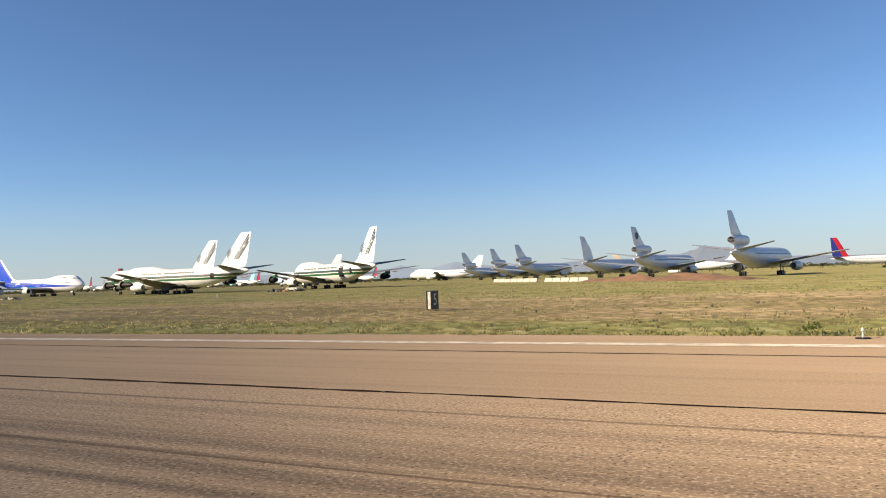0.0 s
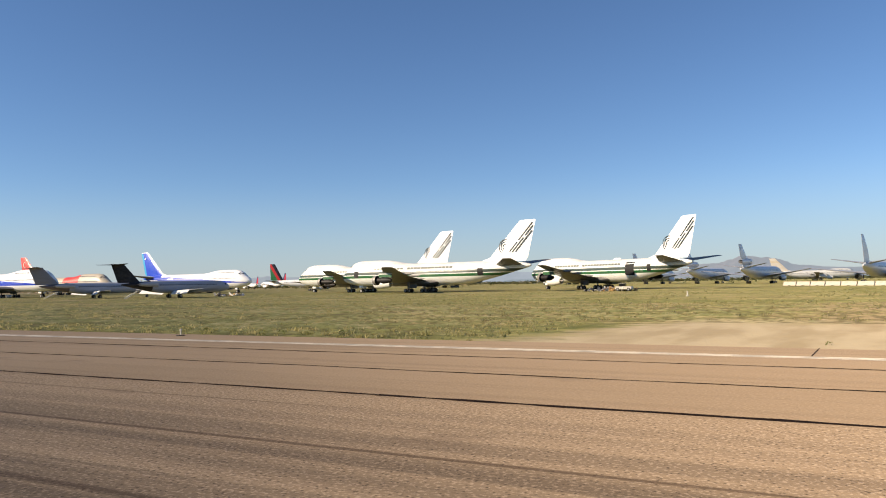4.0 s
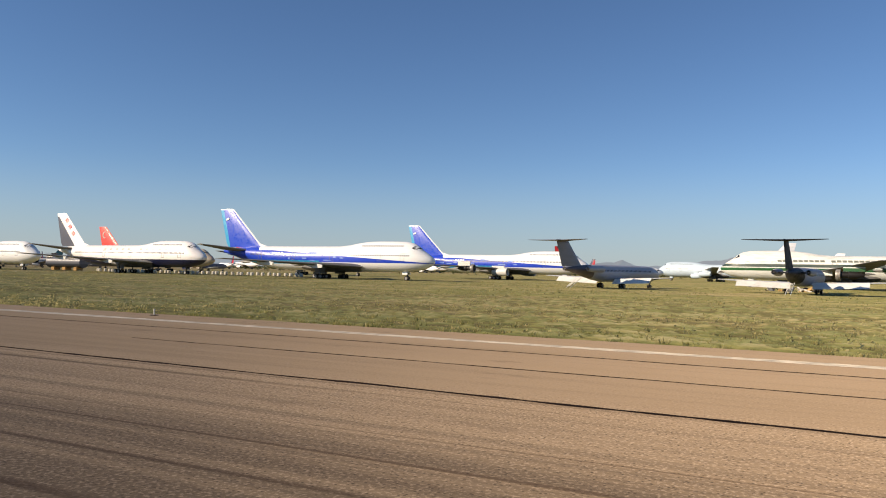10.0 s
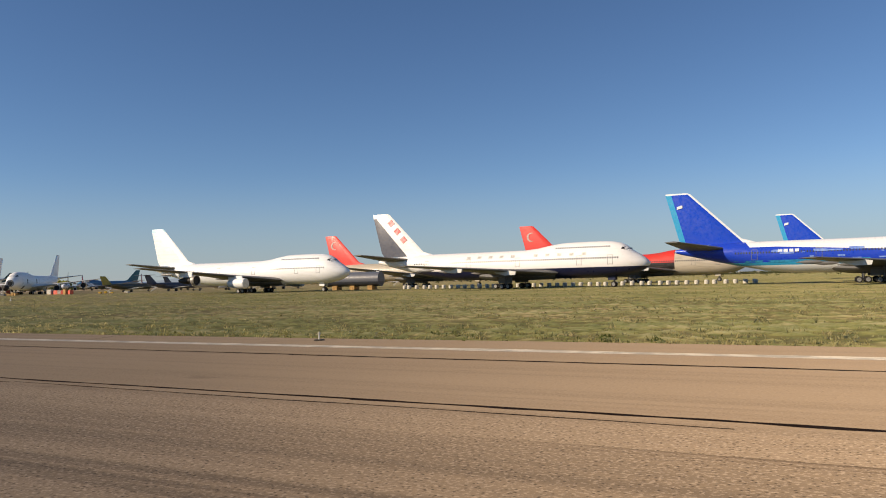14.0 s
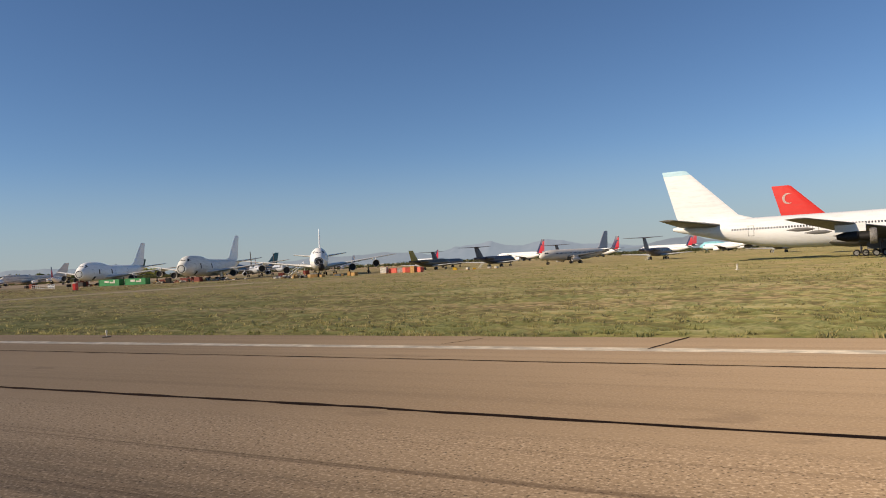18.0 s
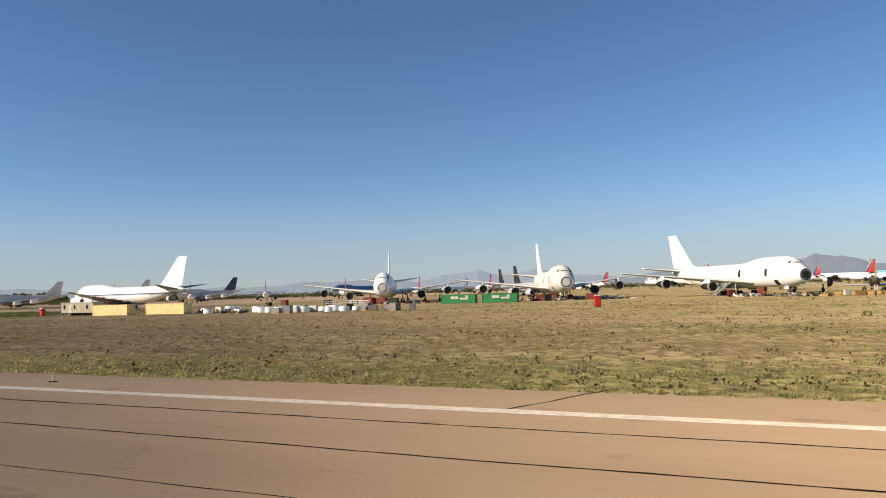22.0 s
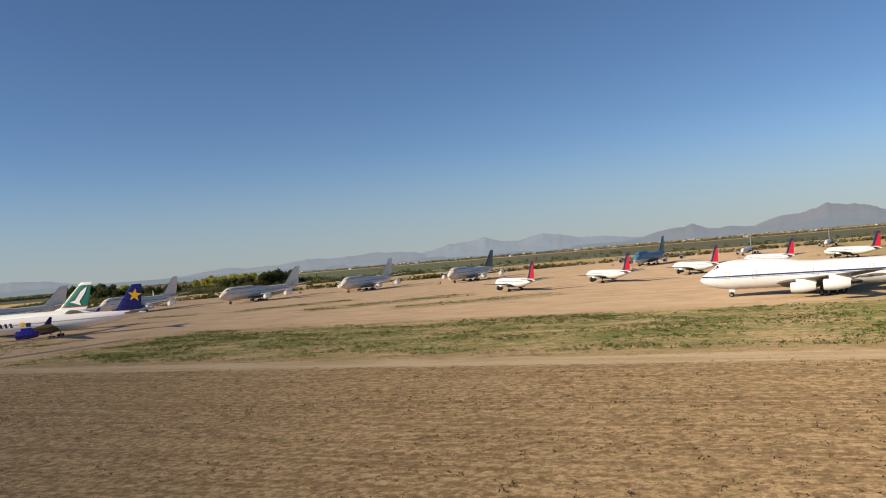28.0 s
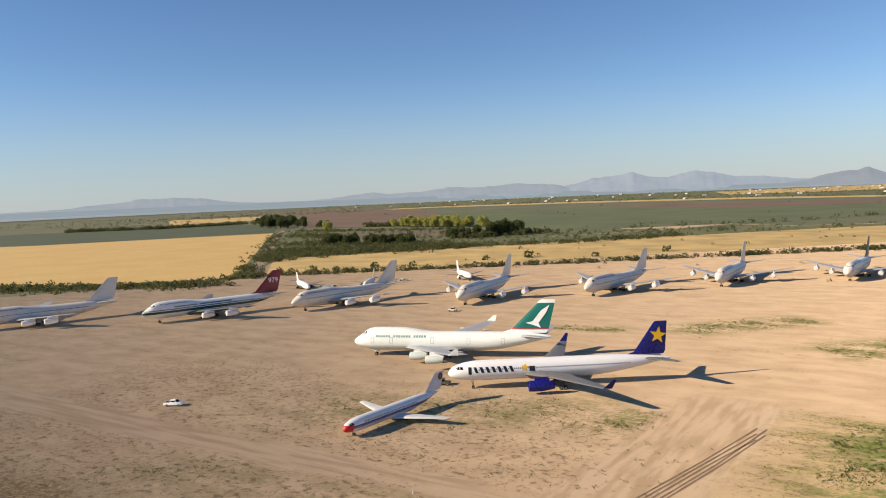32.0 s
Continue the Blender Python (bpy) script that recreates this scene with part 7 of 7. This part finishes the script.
def hummocks():
    """Low grassy hummocks between the runway's edge and the open ground."""
    r = random.Random(3)
    xs_ = np.arange(95.0, -905.0, -0.42)
    ys_ = [25.3]
    while ys_[-1] < 96:
        ys_.append(ys_[-1] + 0.34 + 0.014 * (ys_[-1] - 25))
    rows_, grow = [], []
    for x_ in xs_.tolist():
        e = runway_edge(x_) - 0.1
        much = 0.55 + 0.45 * min(1.0, max(0.0, (x_ + 720) / 160.0))
        for y_ in ys_:
            jx, jy = x_ + 0.2 * noise.noise((x_ * 3.1, y_ * 3.1, 4)), y_ + 0.15 * noise.noise((x_ * 3.1, y_ * 3.1, 8))
            a = 0.25 * noise.noise((jx * 0.7, jy * 0.7, 2)) + 0.3 * noise.noise((jx * 1.7, jy * 1.7, 6)) + 0.4 * noise.noise((jx * 0.07, jy * 0.13, 11)) + r.uniform(-0.5, 0.5)
            bare_ = min(1.0, max(0.0, (x_ + 90) / 8.0)) * min(1.0, max(0.0, (y_ - 30 - 3 * noise.noise((x_ * 0.2, 0, 3))) / 4.0)) * min(1.0, max(0.0, (72 - y_) / 12.0))
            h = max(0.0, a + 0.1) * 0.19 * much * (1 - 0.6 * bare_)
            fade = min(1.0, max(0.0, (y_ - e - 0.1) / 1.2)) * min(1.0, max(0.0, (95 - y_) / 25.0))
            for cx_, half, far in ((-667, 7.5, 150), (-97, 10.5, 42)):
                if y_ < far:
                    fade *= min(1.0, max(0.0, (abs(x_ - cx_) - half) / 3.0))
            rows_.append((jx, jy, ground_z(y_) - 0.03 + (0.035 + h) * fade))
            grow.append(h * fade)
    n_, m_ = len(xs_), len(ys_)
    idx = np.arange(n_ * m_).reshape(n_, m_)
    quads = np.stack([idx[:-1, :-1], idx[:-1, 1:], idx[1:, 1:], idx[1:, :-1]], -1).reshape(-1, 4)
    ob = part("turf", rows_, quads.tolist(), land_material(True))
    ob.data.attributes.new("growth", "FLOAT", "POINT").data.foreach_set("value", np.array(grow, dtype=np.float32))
    return tagged(ob, "hummocky turf of green and straw-coloured grass", "grass", kind="stuff")


hummocks()
x = nrng.uniform(-880, 90, 40000)
y = 25.5 + (1.6 * (x < -640)) + 50 * nrng.random(len(x)) ** 1.5
k = keep(x, y, 0.09, 0.2, -0.5, 0.35, 1.0) & off_tracks(x, y) & ((x > -420 - 280 * nrng.random(len(x))) | (y < 32 + 10 * nrng.random(len(x)))) & ((x < -86) | (y < 33) | (nrng.random(len(x)) < 0.25))
x, y = x[k], y[k]
x2 = nrng.uniform(-900, -640, 9000)
y2 = 27.2 + 12 * nrng.random(9000) ** 1.3
k = off_tracks(x2, y2)
x, y = np.concatenate([x, x2[k]]), np.concatenate([y, y2[k]])
big = nrng.random(len(x)) ** 2.2
tufts("grass", x, y, 0.05 + 0.15 * big, 0.2 + 0.5 * big, 11, green_blade, "short green-yellow grass in tussocks beside the runway", 0.6)
x = nrng.uniform(-900, 90, 9000)
y = 25.6 + (1.6 * (x < -640)) + 6.5 * nrng.random(len(x)) ** 1.4
k = keep(x, y, 0.35, 0.5, -0.35, 0.4, 51.0) & off_tracks(x, y)
x, y = x[k], y[k]
big = nrng.random(len(x)) ** 1.6
tufts("tussock_grass", x, y, 0.10 + 0.17 * big, 0.18 + 0.35 * big, 14, tussock_blade, "taller straw and green tussocks along the runway's edge", 0.45)
x = nrng.uniform(-900, 90, 36000)
y = 25.5 + (1.6 * (x < -640)) + 62 * nrng.random(len(x)) ** 1.25
k = keep(x, y, 0.06, 0.2, -0.3, 0.45, 5.0) & off_tracks(x, y)
x, y = x[k], y[k]
big = nrng.random(len(x)) ** 2.0
tufts("dry_grass", x, y, 0.05 + 0.16 * big, 0.2 + 0.5 * big, 10, dry_blade, "dry yellow grass in tussocks beside the runway", 0.6)
x = nrng.uniform(-760, 90, 26000)
y = nrng.uniform(70, 190, 26000)
k = keep(x, y, 0.04, 0.1, -0.35, 0.4, 9.0) & off_tracks(x, y)
x, y = x[k], y[k]
big = nrng.random(len(x)) ** 1.5
tufts("far_grass", x, y, 0.1 + 0.2 * big, 0.4 + 0.7 * big, 7, green_blade, "patchy grass between runway and parked jets", 0.6)
x = nrng.uniform(-1340, -690, 80000)
y = 27.5 + 165 * nrng.random(80000) ** 1.5
k = keep(x, y, 0.08, 0.14, -0.35, 0.6, 12.0) & off_tracks(x, y) & ((x < -850) | (nrng.random(len(x)) < 0.6))
x, y = x[k], y[k]
tufts("sparse_tufts", x, y, nrng.uniform(0.06, 0.18, len(x)), nrng.uniform(0.14, 0.4, len(x)), 6, brown_tuft, "sparse brown tufts on bare ground")
x, y = [nrng.uniform(-1120, -880, 52000), nrng.uniform(-915, -755, 420), nrng.uniform(-1240, -1140, 900)], [nrng.uniform(124, 190, 52000), 28 + 12 * nrng.random(420) ** 1.6, nrng.uniform(125, 160, 900)]
for (ax, ay), (bx, by), wide, much in APRON_GRASS:
    u, w = nrng.random(int(wide * 190 * much)), nrng.normal(0, 0.45 * wide, int(wide * 190 * much))
    d = Vector((bx - ax, by - ay)).normalized()
    x.append(ax + (bx - ax) * u - d.y * w)
    y.append(ay + (by - ay) * u + d.x * w)
x, y = np.concatenate(x), np.concatenate(y)
k = keep(x, y, 0.05, 0.10, -0.3, 0.4, 15.0) & keep(x, y, 0.25, 0.4, -0.6, 0.3, 41.0) & ((y > 176) | (x < -1075) | (nrng.random(len(x)) < np.interp(x, [-1075, -1030], [1.0, 0.6])))
x, y = x[k], y[k]
clumps("green_weeds", x, y, nrng.uniform(0.26, 0.85, len(x)) * nrng.uniform(0.55, 1.0, len(x)), 9, belt_leaf, "low green weeds in patches on the ground")
x = nrng.uniform(-910, 90, 520)
y = 25.2 + (1.7 * (x < -640)) + 2.4 * nrng.random(520) ** 2
clumps("edge_weeds", x, y, nrng.uniform(0.1, 0.4, 520) * nrng.uniform(0.5, 1.0, 520), 26, weed_leaf, "dark weeds along the runway's edge", 0.7)
x = nrng.uniform(-1340, -680, 84000)
y = 28.5 + 150 * nrng.random(84000) ** 1.35
k = keep(x, y, 0.05, 0.08, -0.45, 0.55, 21.0) & off_tracks(x, y) & ((x < -860) | (nrng.random(len(x)) < 0.5)) & ~((x < -1130) & (y > 175)) & ~((np.abs(x + 1147) < 15) & (y > 105)) & ~(np.abs(y - 115) < np.where(x < -1175, 7, 4.5))
x, y = x[k], y[k]
clumps("dry_weeds", x, y, nrng.uniform(0.2, 0.55, len(x)) * nrng.uniform(0.5, 1.0, len(x)), 7, brown_weed, "small brown weeds dotted over bare ground")
x = nrng.uniform(-1320, -1158, 9000)
y = nrng.uniform(78, 182, 9000)
k = keep(x, y, 0.05, 0.05, -0.4, 0.5, 33.0) & ~(np.abs(y - 115) < 7)
x, y = x[k], y[k]
clumps("dirt_weeds", x, y, nrng.uniform(0.2, 0.6, len(x)) * nrng.uniform(0.5, 1.0, len(x)), 8, brown_weed, "small brown weeds dotted over churned dirt")
x = nrng.uniform(-900, 90, 44000)
y = 27 + 80 * nrng.random(44000) ** 1.5
k = keep(x, y, 0.05, 0.1, -0.3, 0.6, 25.0) & off_tracks(x, y)
x, y = x[k], y[k]
clumps("grass_clumps", x, y, nrng.uniform(0.12, 0.4, len(x)), 9, olive_weed, "low olive clumps in the grass")


def weed_bush(x, y, size):
    ob = leaf_mesh("weed_bush", leaves(np.array([[0, 0, size * 0.35]]), np.array([size]), 70, 0.6, 0.55), bush_weed, "low green weed bush growing beside the runway", category="bush", kind="")
    tag = tagged(ob, "low green weed bush growing beside the runway", "bush", "weed bushes by the runway")
    ob.location = (x, y, ground_z(y))
    return tag


bush_weed = leafy("bush_weed_leaves", [(0.0, (0.33, 0.37, 0.19)), (0.6, (0.39, 0.44, 0.22)), (1.0, (0.48, 0.50, 0.28))], soft=True)
for bx, by, bs in ((-570.7, 25.6, 0.36), (-0.7, 26.2, 0.40), (-389.3, 26.3, 0.29), (-387.6, 26.2, 0.22), (-85.3, 24.7, 0.18), (-787.7, 41.8, 0.43), (-775.8, 42.3, 0.50), (-773.7, 43.2, 0.43), (-778.7, 35.5, 0.43), (-683.5, 93.5, 0.65), (-657.4, 45.7, 0.50), (-696.8, 29.2, 0.22), (-701.1, 30.6, 0.25)):
    weed_bush(bx, by, bs)


def along(pts, n, side):
    pts = np.asarray(pts, float)
    seg = np.hypot(*np.diff(pts, axis=0).T)
    cum = np.concatenate([[0], np.cumsum(seg)])
    u = nrng.uniform(0, cum[-1], n)
    return np.stack([np.interp(u, cum, pts[:, 0]), np.interp(u, cum, pts[:, 1])], 1) + nrng.normal(0, side, (n, 2))


bush = leafy("bush_leaves", [(0.0, (0.33, 0.35, 0.22)), (0.5, (0.39, 0.41, 0.26)), (1.0, (0.48, 0.48, 0.32))], soft=True)


def shrubs(name, xy, lo, hi, label, per=26):
    s = nrng.uniform(lo, hi, len(xy)) * nrng.uniform(0.6, 1.0, len(xy))
    c = np.column_stack([xy, -0.5 + s * 0.55])
    return leaf_mesh(name, leaves(c, s, per), bush, label)


HEDGE = [(-1900, 180), (-1700, 250), (-1566, 298), (-1540, 325), (-1516, 384), (-1433, 439), (-1332, 509), (-1139, 650), (-900, 780), (-500, 930), (0, 1050)]
shrubs("hedge_shrubs", along(HEDGE, 2300, 3.2), 1.3, 3.6, "line of dark desert shrubs behind the apron")
shrubs("near_brush", along([(-1900, 180), (-1700, 245), (-1585, 290), (-1535, 315), (-1500, 335)], 1100, 9), 1.6, 3.6, "thick green brush beside a field")
shrubs("field_edge_brush", along([(-1505, 368), (-1530, 385), (-1575, 430)], 90, 5), 2.0, 4.5, "brush along a field's edge")
shrubs("round_bushes", np.array([(-1507, 408), (-1494, 419), (-1483, 433), (-1476, 424), (-1520, 410), (-1462, 452), (-1440, 470), (-1405, 520), (-1380, 545), (-1330, 560), (-1290, 610)], float), 3.2, 5.2, "round desert bushes standing on dry grass", 60)
shrubs("lane_brush", along([(-1600, 470), (-1690, 560), (-1930, 800)], 170, 6), 1.6, 3.6, "loose brush beside a dirt lane")
bands = [along([(-1690, 570), (-1600, 590), (-1530, 650)], 900, 13), along([(-1760, 650), (-1640, 655), (-1560, 670)], 420, 12), along([(-1900, 800), (-1780, 770)], 160, 18), along([(-1990, 905), (-1880, 900), (-1700, 930)], 240, 14)]
bands += [along([(-1632, 512), (-1590, 555), (-1545, 600), (-1500, 640)], 900, 15), along([(-1500, 645), (-1410, 702), (-1330, 795)], 330, 9), along([(-1594, 474), (-1630, 520), (-1666, 561)], 240, 9)]
sparse = np.column_stack([nrng.uniform(-1960, -700, 5200), nrng.uniform(520, 1100, 5200)])
mid = np.interp(sparse[:, 0], [-1960, -1632, -1521, -1422, -1332, -1161, -700], [900, 690, 760, 800, 860, 960, 1080])
sparse = sparse[(np.abs(sparse[:, 1] - mid) < np.interp(sparse[:, 0], [-1960, -1640, -1450, -1161], [70, 170, 80, 35])) & (nrng.random(5200) < 0.55)]
shrubs("brush_land", np.concatenate(bands + [sparse]), 1.5, 4.2, "green brush scattered over a wash", 22)
shrubs("tree_belt", np.concatenate([along([(-2668, 920), (-2475, 1030), (-2420, 1170)], 260, 9), along([(-2200, 1110), (-2330, 1190), (-2400, 1230)], 170, 22), along([(-1925, 1013), (-1860, 1030)], 60, 6), along([(-1570, 760), (-1531, 847)], 90, 14)]), 3.5, 8.0, "belt of dense green desert trees behind fields", 40)
xy = np.column_stack([nrng.uniform(-1500, -300, 260), nrng.uniform(430, 1100, 260)])
shrubs("scattered_shrubs", xy, 1.0, 2.4, "scattered desert shrubs on dry grass")
xy = np.column_stack([nrng.uniform(-3600, 800, 3600), 1100 + 2900 * nrng.random(3600) ** 1.3])
xy = xy[(xy[:, 1] > 2250) | (xy[:, 0] < -2700) | (xy[:, 0] > -500) | (nrng.random(3600) < 0.06)]
xy = np.concatenate([xy, along([(-2760, 2200), (-2130, 2450), (-1606, 2420), (-1241, 2260), (-300, 2330)], 420, 30), along([(-1900, 2700), (-1600, 2780), (-1000, 2800)], 260, 25), along([(-3200, 1500), (-2700, 1900)], 160, 30), along([(-1440, 918), (-1266, 1043), (-1172, 1185)], 60, 4)])
shrubs("far_trees", xy, 2.2, 6.0, "far desert trees and brush on the plain", 14)
xy = np.column_stack([nrng.uniform(-1100, 500, 500), nrng.uniform(430, 900, 500)])
xy = xy[(xy[:, 0] > -820) | (xy[:, 1] > 720)]
shrubs("lot_brush", xy, 0.8, 1.8, "low brush behind the parked jets", 18)

# cottonwoods and dark trees
bark = plain("bark", (0.36, 0.30, 0.24), 0.9, 0, 0.3, 2.0)
yellow_leaf = leafy("yellow_green_leaves", [(0.0, (0.70, 0.71, 0.39)), (0.5, (0.80, 0.78, 0.46)), (1.0, (0.60, 0.63, 0.35))], soft=True)
dark_leaf = leafy("dark_green_leaves", [(0.0, (0.31, 0.36, 0.22)), (0.6, (0.37, 0.41, 0.25)), (1.0, (0.45, 0.47, 0.29))], soft=True)


def tree(name, height, mat, label, group):
    root = tagged(new(name), label, "tree", group)
    pieces = [rod((0, 0, 0), (0.15, 0.1, height * 0.45), height * 0.028, 7)]
    tips = []
    for i in range(9):
        a = i * 2.4 + nrng.uniform(-0.3, 0.3)
        b = (math.cos(a) * height * nrng.uniform(0.15, 0.3), math.sin(a) * height * nrng.uniform(0.15, 0.3), height * nrng.uniform(0.3, 0.85))
        pieces.append(rod((0.1, 0.05, height * nrng.uniform(0.15, 0.3)), b, height * 0.011, 5))
        tips.append(b)
    part("trunk", *join(*pieces), bark, root, "grey-brown trunk and limbs")
    tips.append((0, 0, height * 0.85))
    c = np.array(tips)
    leaf_mesh("crown", leaves(c, height * nrng.uniform(0.18, 0.3, len(c)), 90, 0.8), mat, "", root)
    return root


stock = [tree("cottonwood", 16.0, yellow_leaf, "yellow-green cottonwood tree in a grove", "cottonwood grove"), tree("cottonwood", 13.0, yellow_leaf, "yellow-green cottonwood tree in a grove", "cottonwood grove"),
         tree("dark_tree", 11.0, dark_leaf, "dark green tree by a field", "dark trees"), tree("dark_tree", 17.0, dark_leaf, "tall dark green tree by a field", "dark trees")]
spots = {0: along([(-1846, 1008), (-1755, 995), (-1662, 983)], 22, 5), 1: np.concatenate([along([(-1846, 1004), (-1662, 975)], 20, 7), along([(-1925, 915), (-1909, 908)], 3, 4)]),
         2: np.concatenate([along([(-1719, 665), (-1650, 668), (-1578, 672)], 16, 7), along([(-1597, 745), (-1559, 771)], 8, 6), along([(-1686, 651), (-1638, 669), (-1582, 679)], 16, 5), along([(-2026, 1011), (-1981, 1005)], 5, 5)]),
         3: np.concatenate([along([(-2164, 1011), (-2100, 985), (-2046, 982)], 14, 12), along([(-2230, 1120), (-2137, 1077)], 9, 10), along([(-2387, 1219), (-2260, 1140)], 9, 12), along([(-1555, 775), (-1531, 840)], 9, 8)])}
for i, src in enumerate(stock):
    for j, (px, py) in enumerate(spots[i].tolist()):
        m = Matrix.Translation((px, py, -0.5)) @ Matrix.Rotation(nrng.uniform(0, 6.28), 4, "Z")
        if j == 0:
            src.matrix_world = m
        else:
            c = copy_thing(src, m)
            c.scale = (nrng.uniform(0.75, 1.2),) * 3

# far houses of the plain
house_wall = plain("pale_house_wall", (0.80, 0.77, 0.71), 0.8, 0, 0.12)
house_roof = plain("pale_roof", (0.80, 0.78, 0.75), 0.7, 0, 0.15)


def house():
    root = tagged(new("house"), "small pale house far out on the plain", "house", "far houses")
    part("wall", *box(-7, 7, -4.5, 4.5, 0, 3.2), house_wall, root)
    part("roof", *rings([[(-7.5, -5, 3.2), (-7.5, 5, 3.2), (-7.5, 0, 5.0)], [(7.5, -5, 3.2), (7.5, 5, 3.2), (7.5, 0, 5.0)]]), house_roof, root, smooth=False)
    part("door", *box(-0.5, 0.5, -4.55, -4.503, 0, 2.1), dark, root)
    for xx in (-4, 4):
        part("window", *box(xx - 0.8, xx + 0.8, -4.55, -4.503, 1.0, 2.2), glass, root)
    return root


h0 = house()
h0.location = (-1500, 2650, -0.5)
for i in range(85):
    c = copy_thing(h0, Matrix.Translation((nrng.uniform(-3200, 200), nrng.uniform(2350, 3800), -0.5)) @ Matrix.Rotation(nrng.uniform(0, 3.1), 4, "Z"))

# the whole site in true metres
METRE = 0.898
for ob in list(scene.objects):
    if ob.parent is None and ob.type not in {"CAMERA", "LIGHT"}:
        ob.matrix_basis = Matrix.Scale(METRE, 4) @ ob.matrix_basis
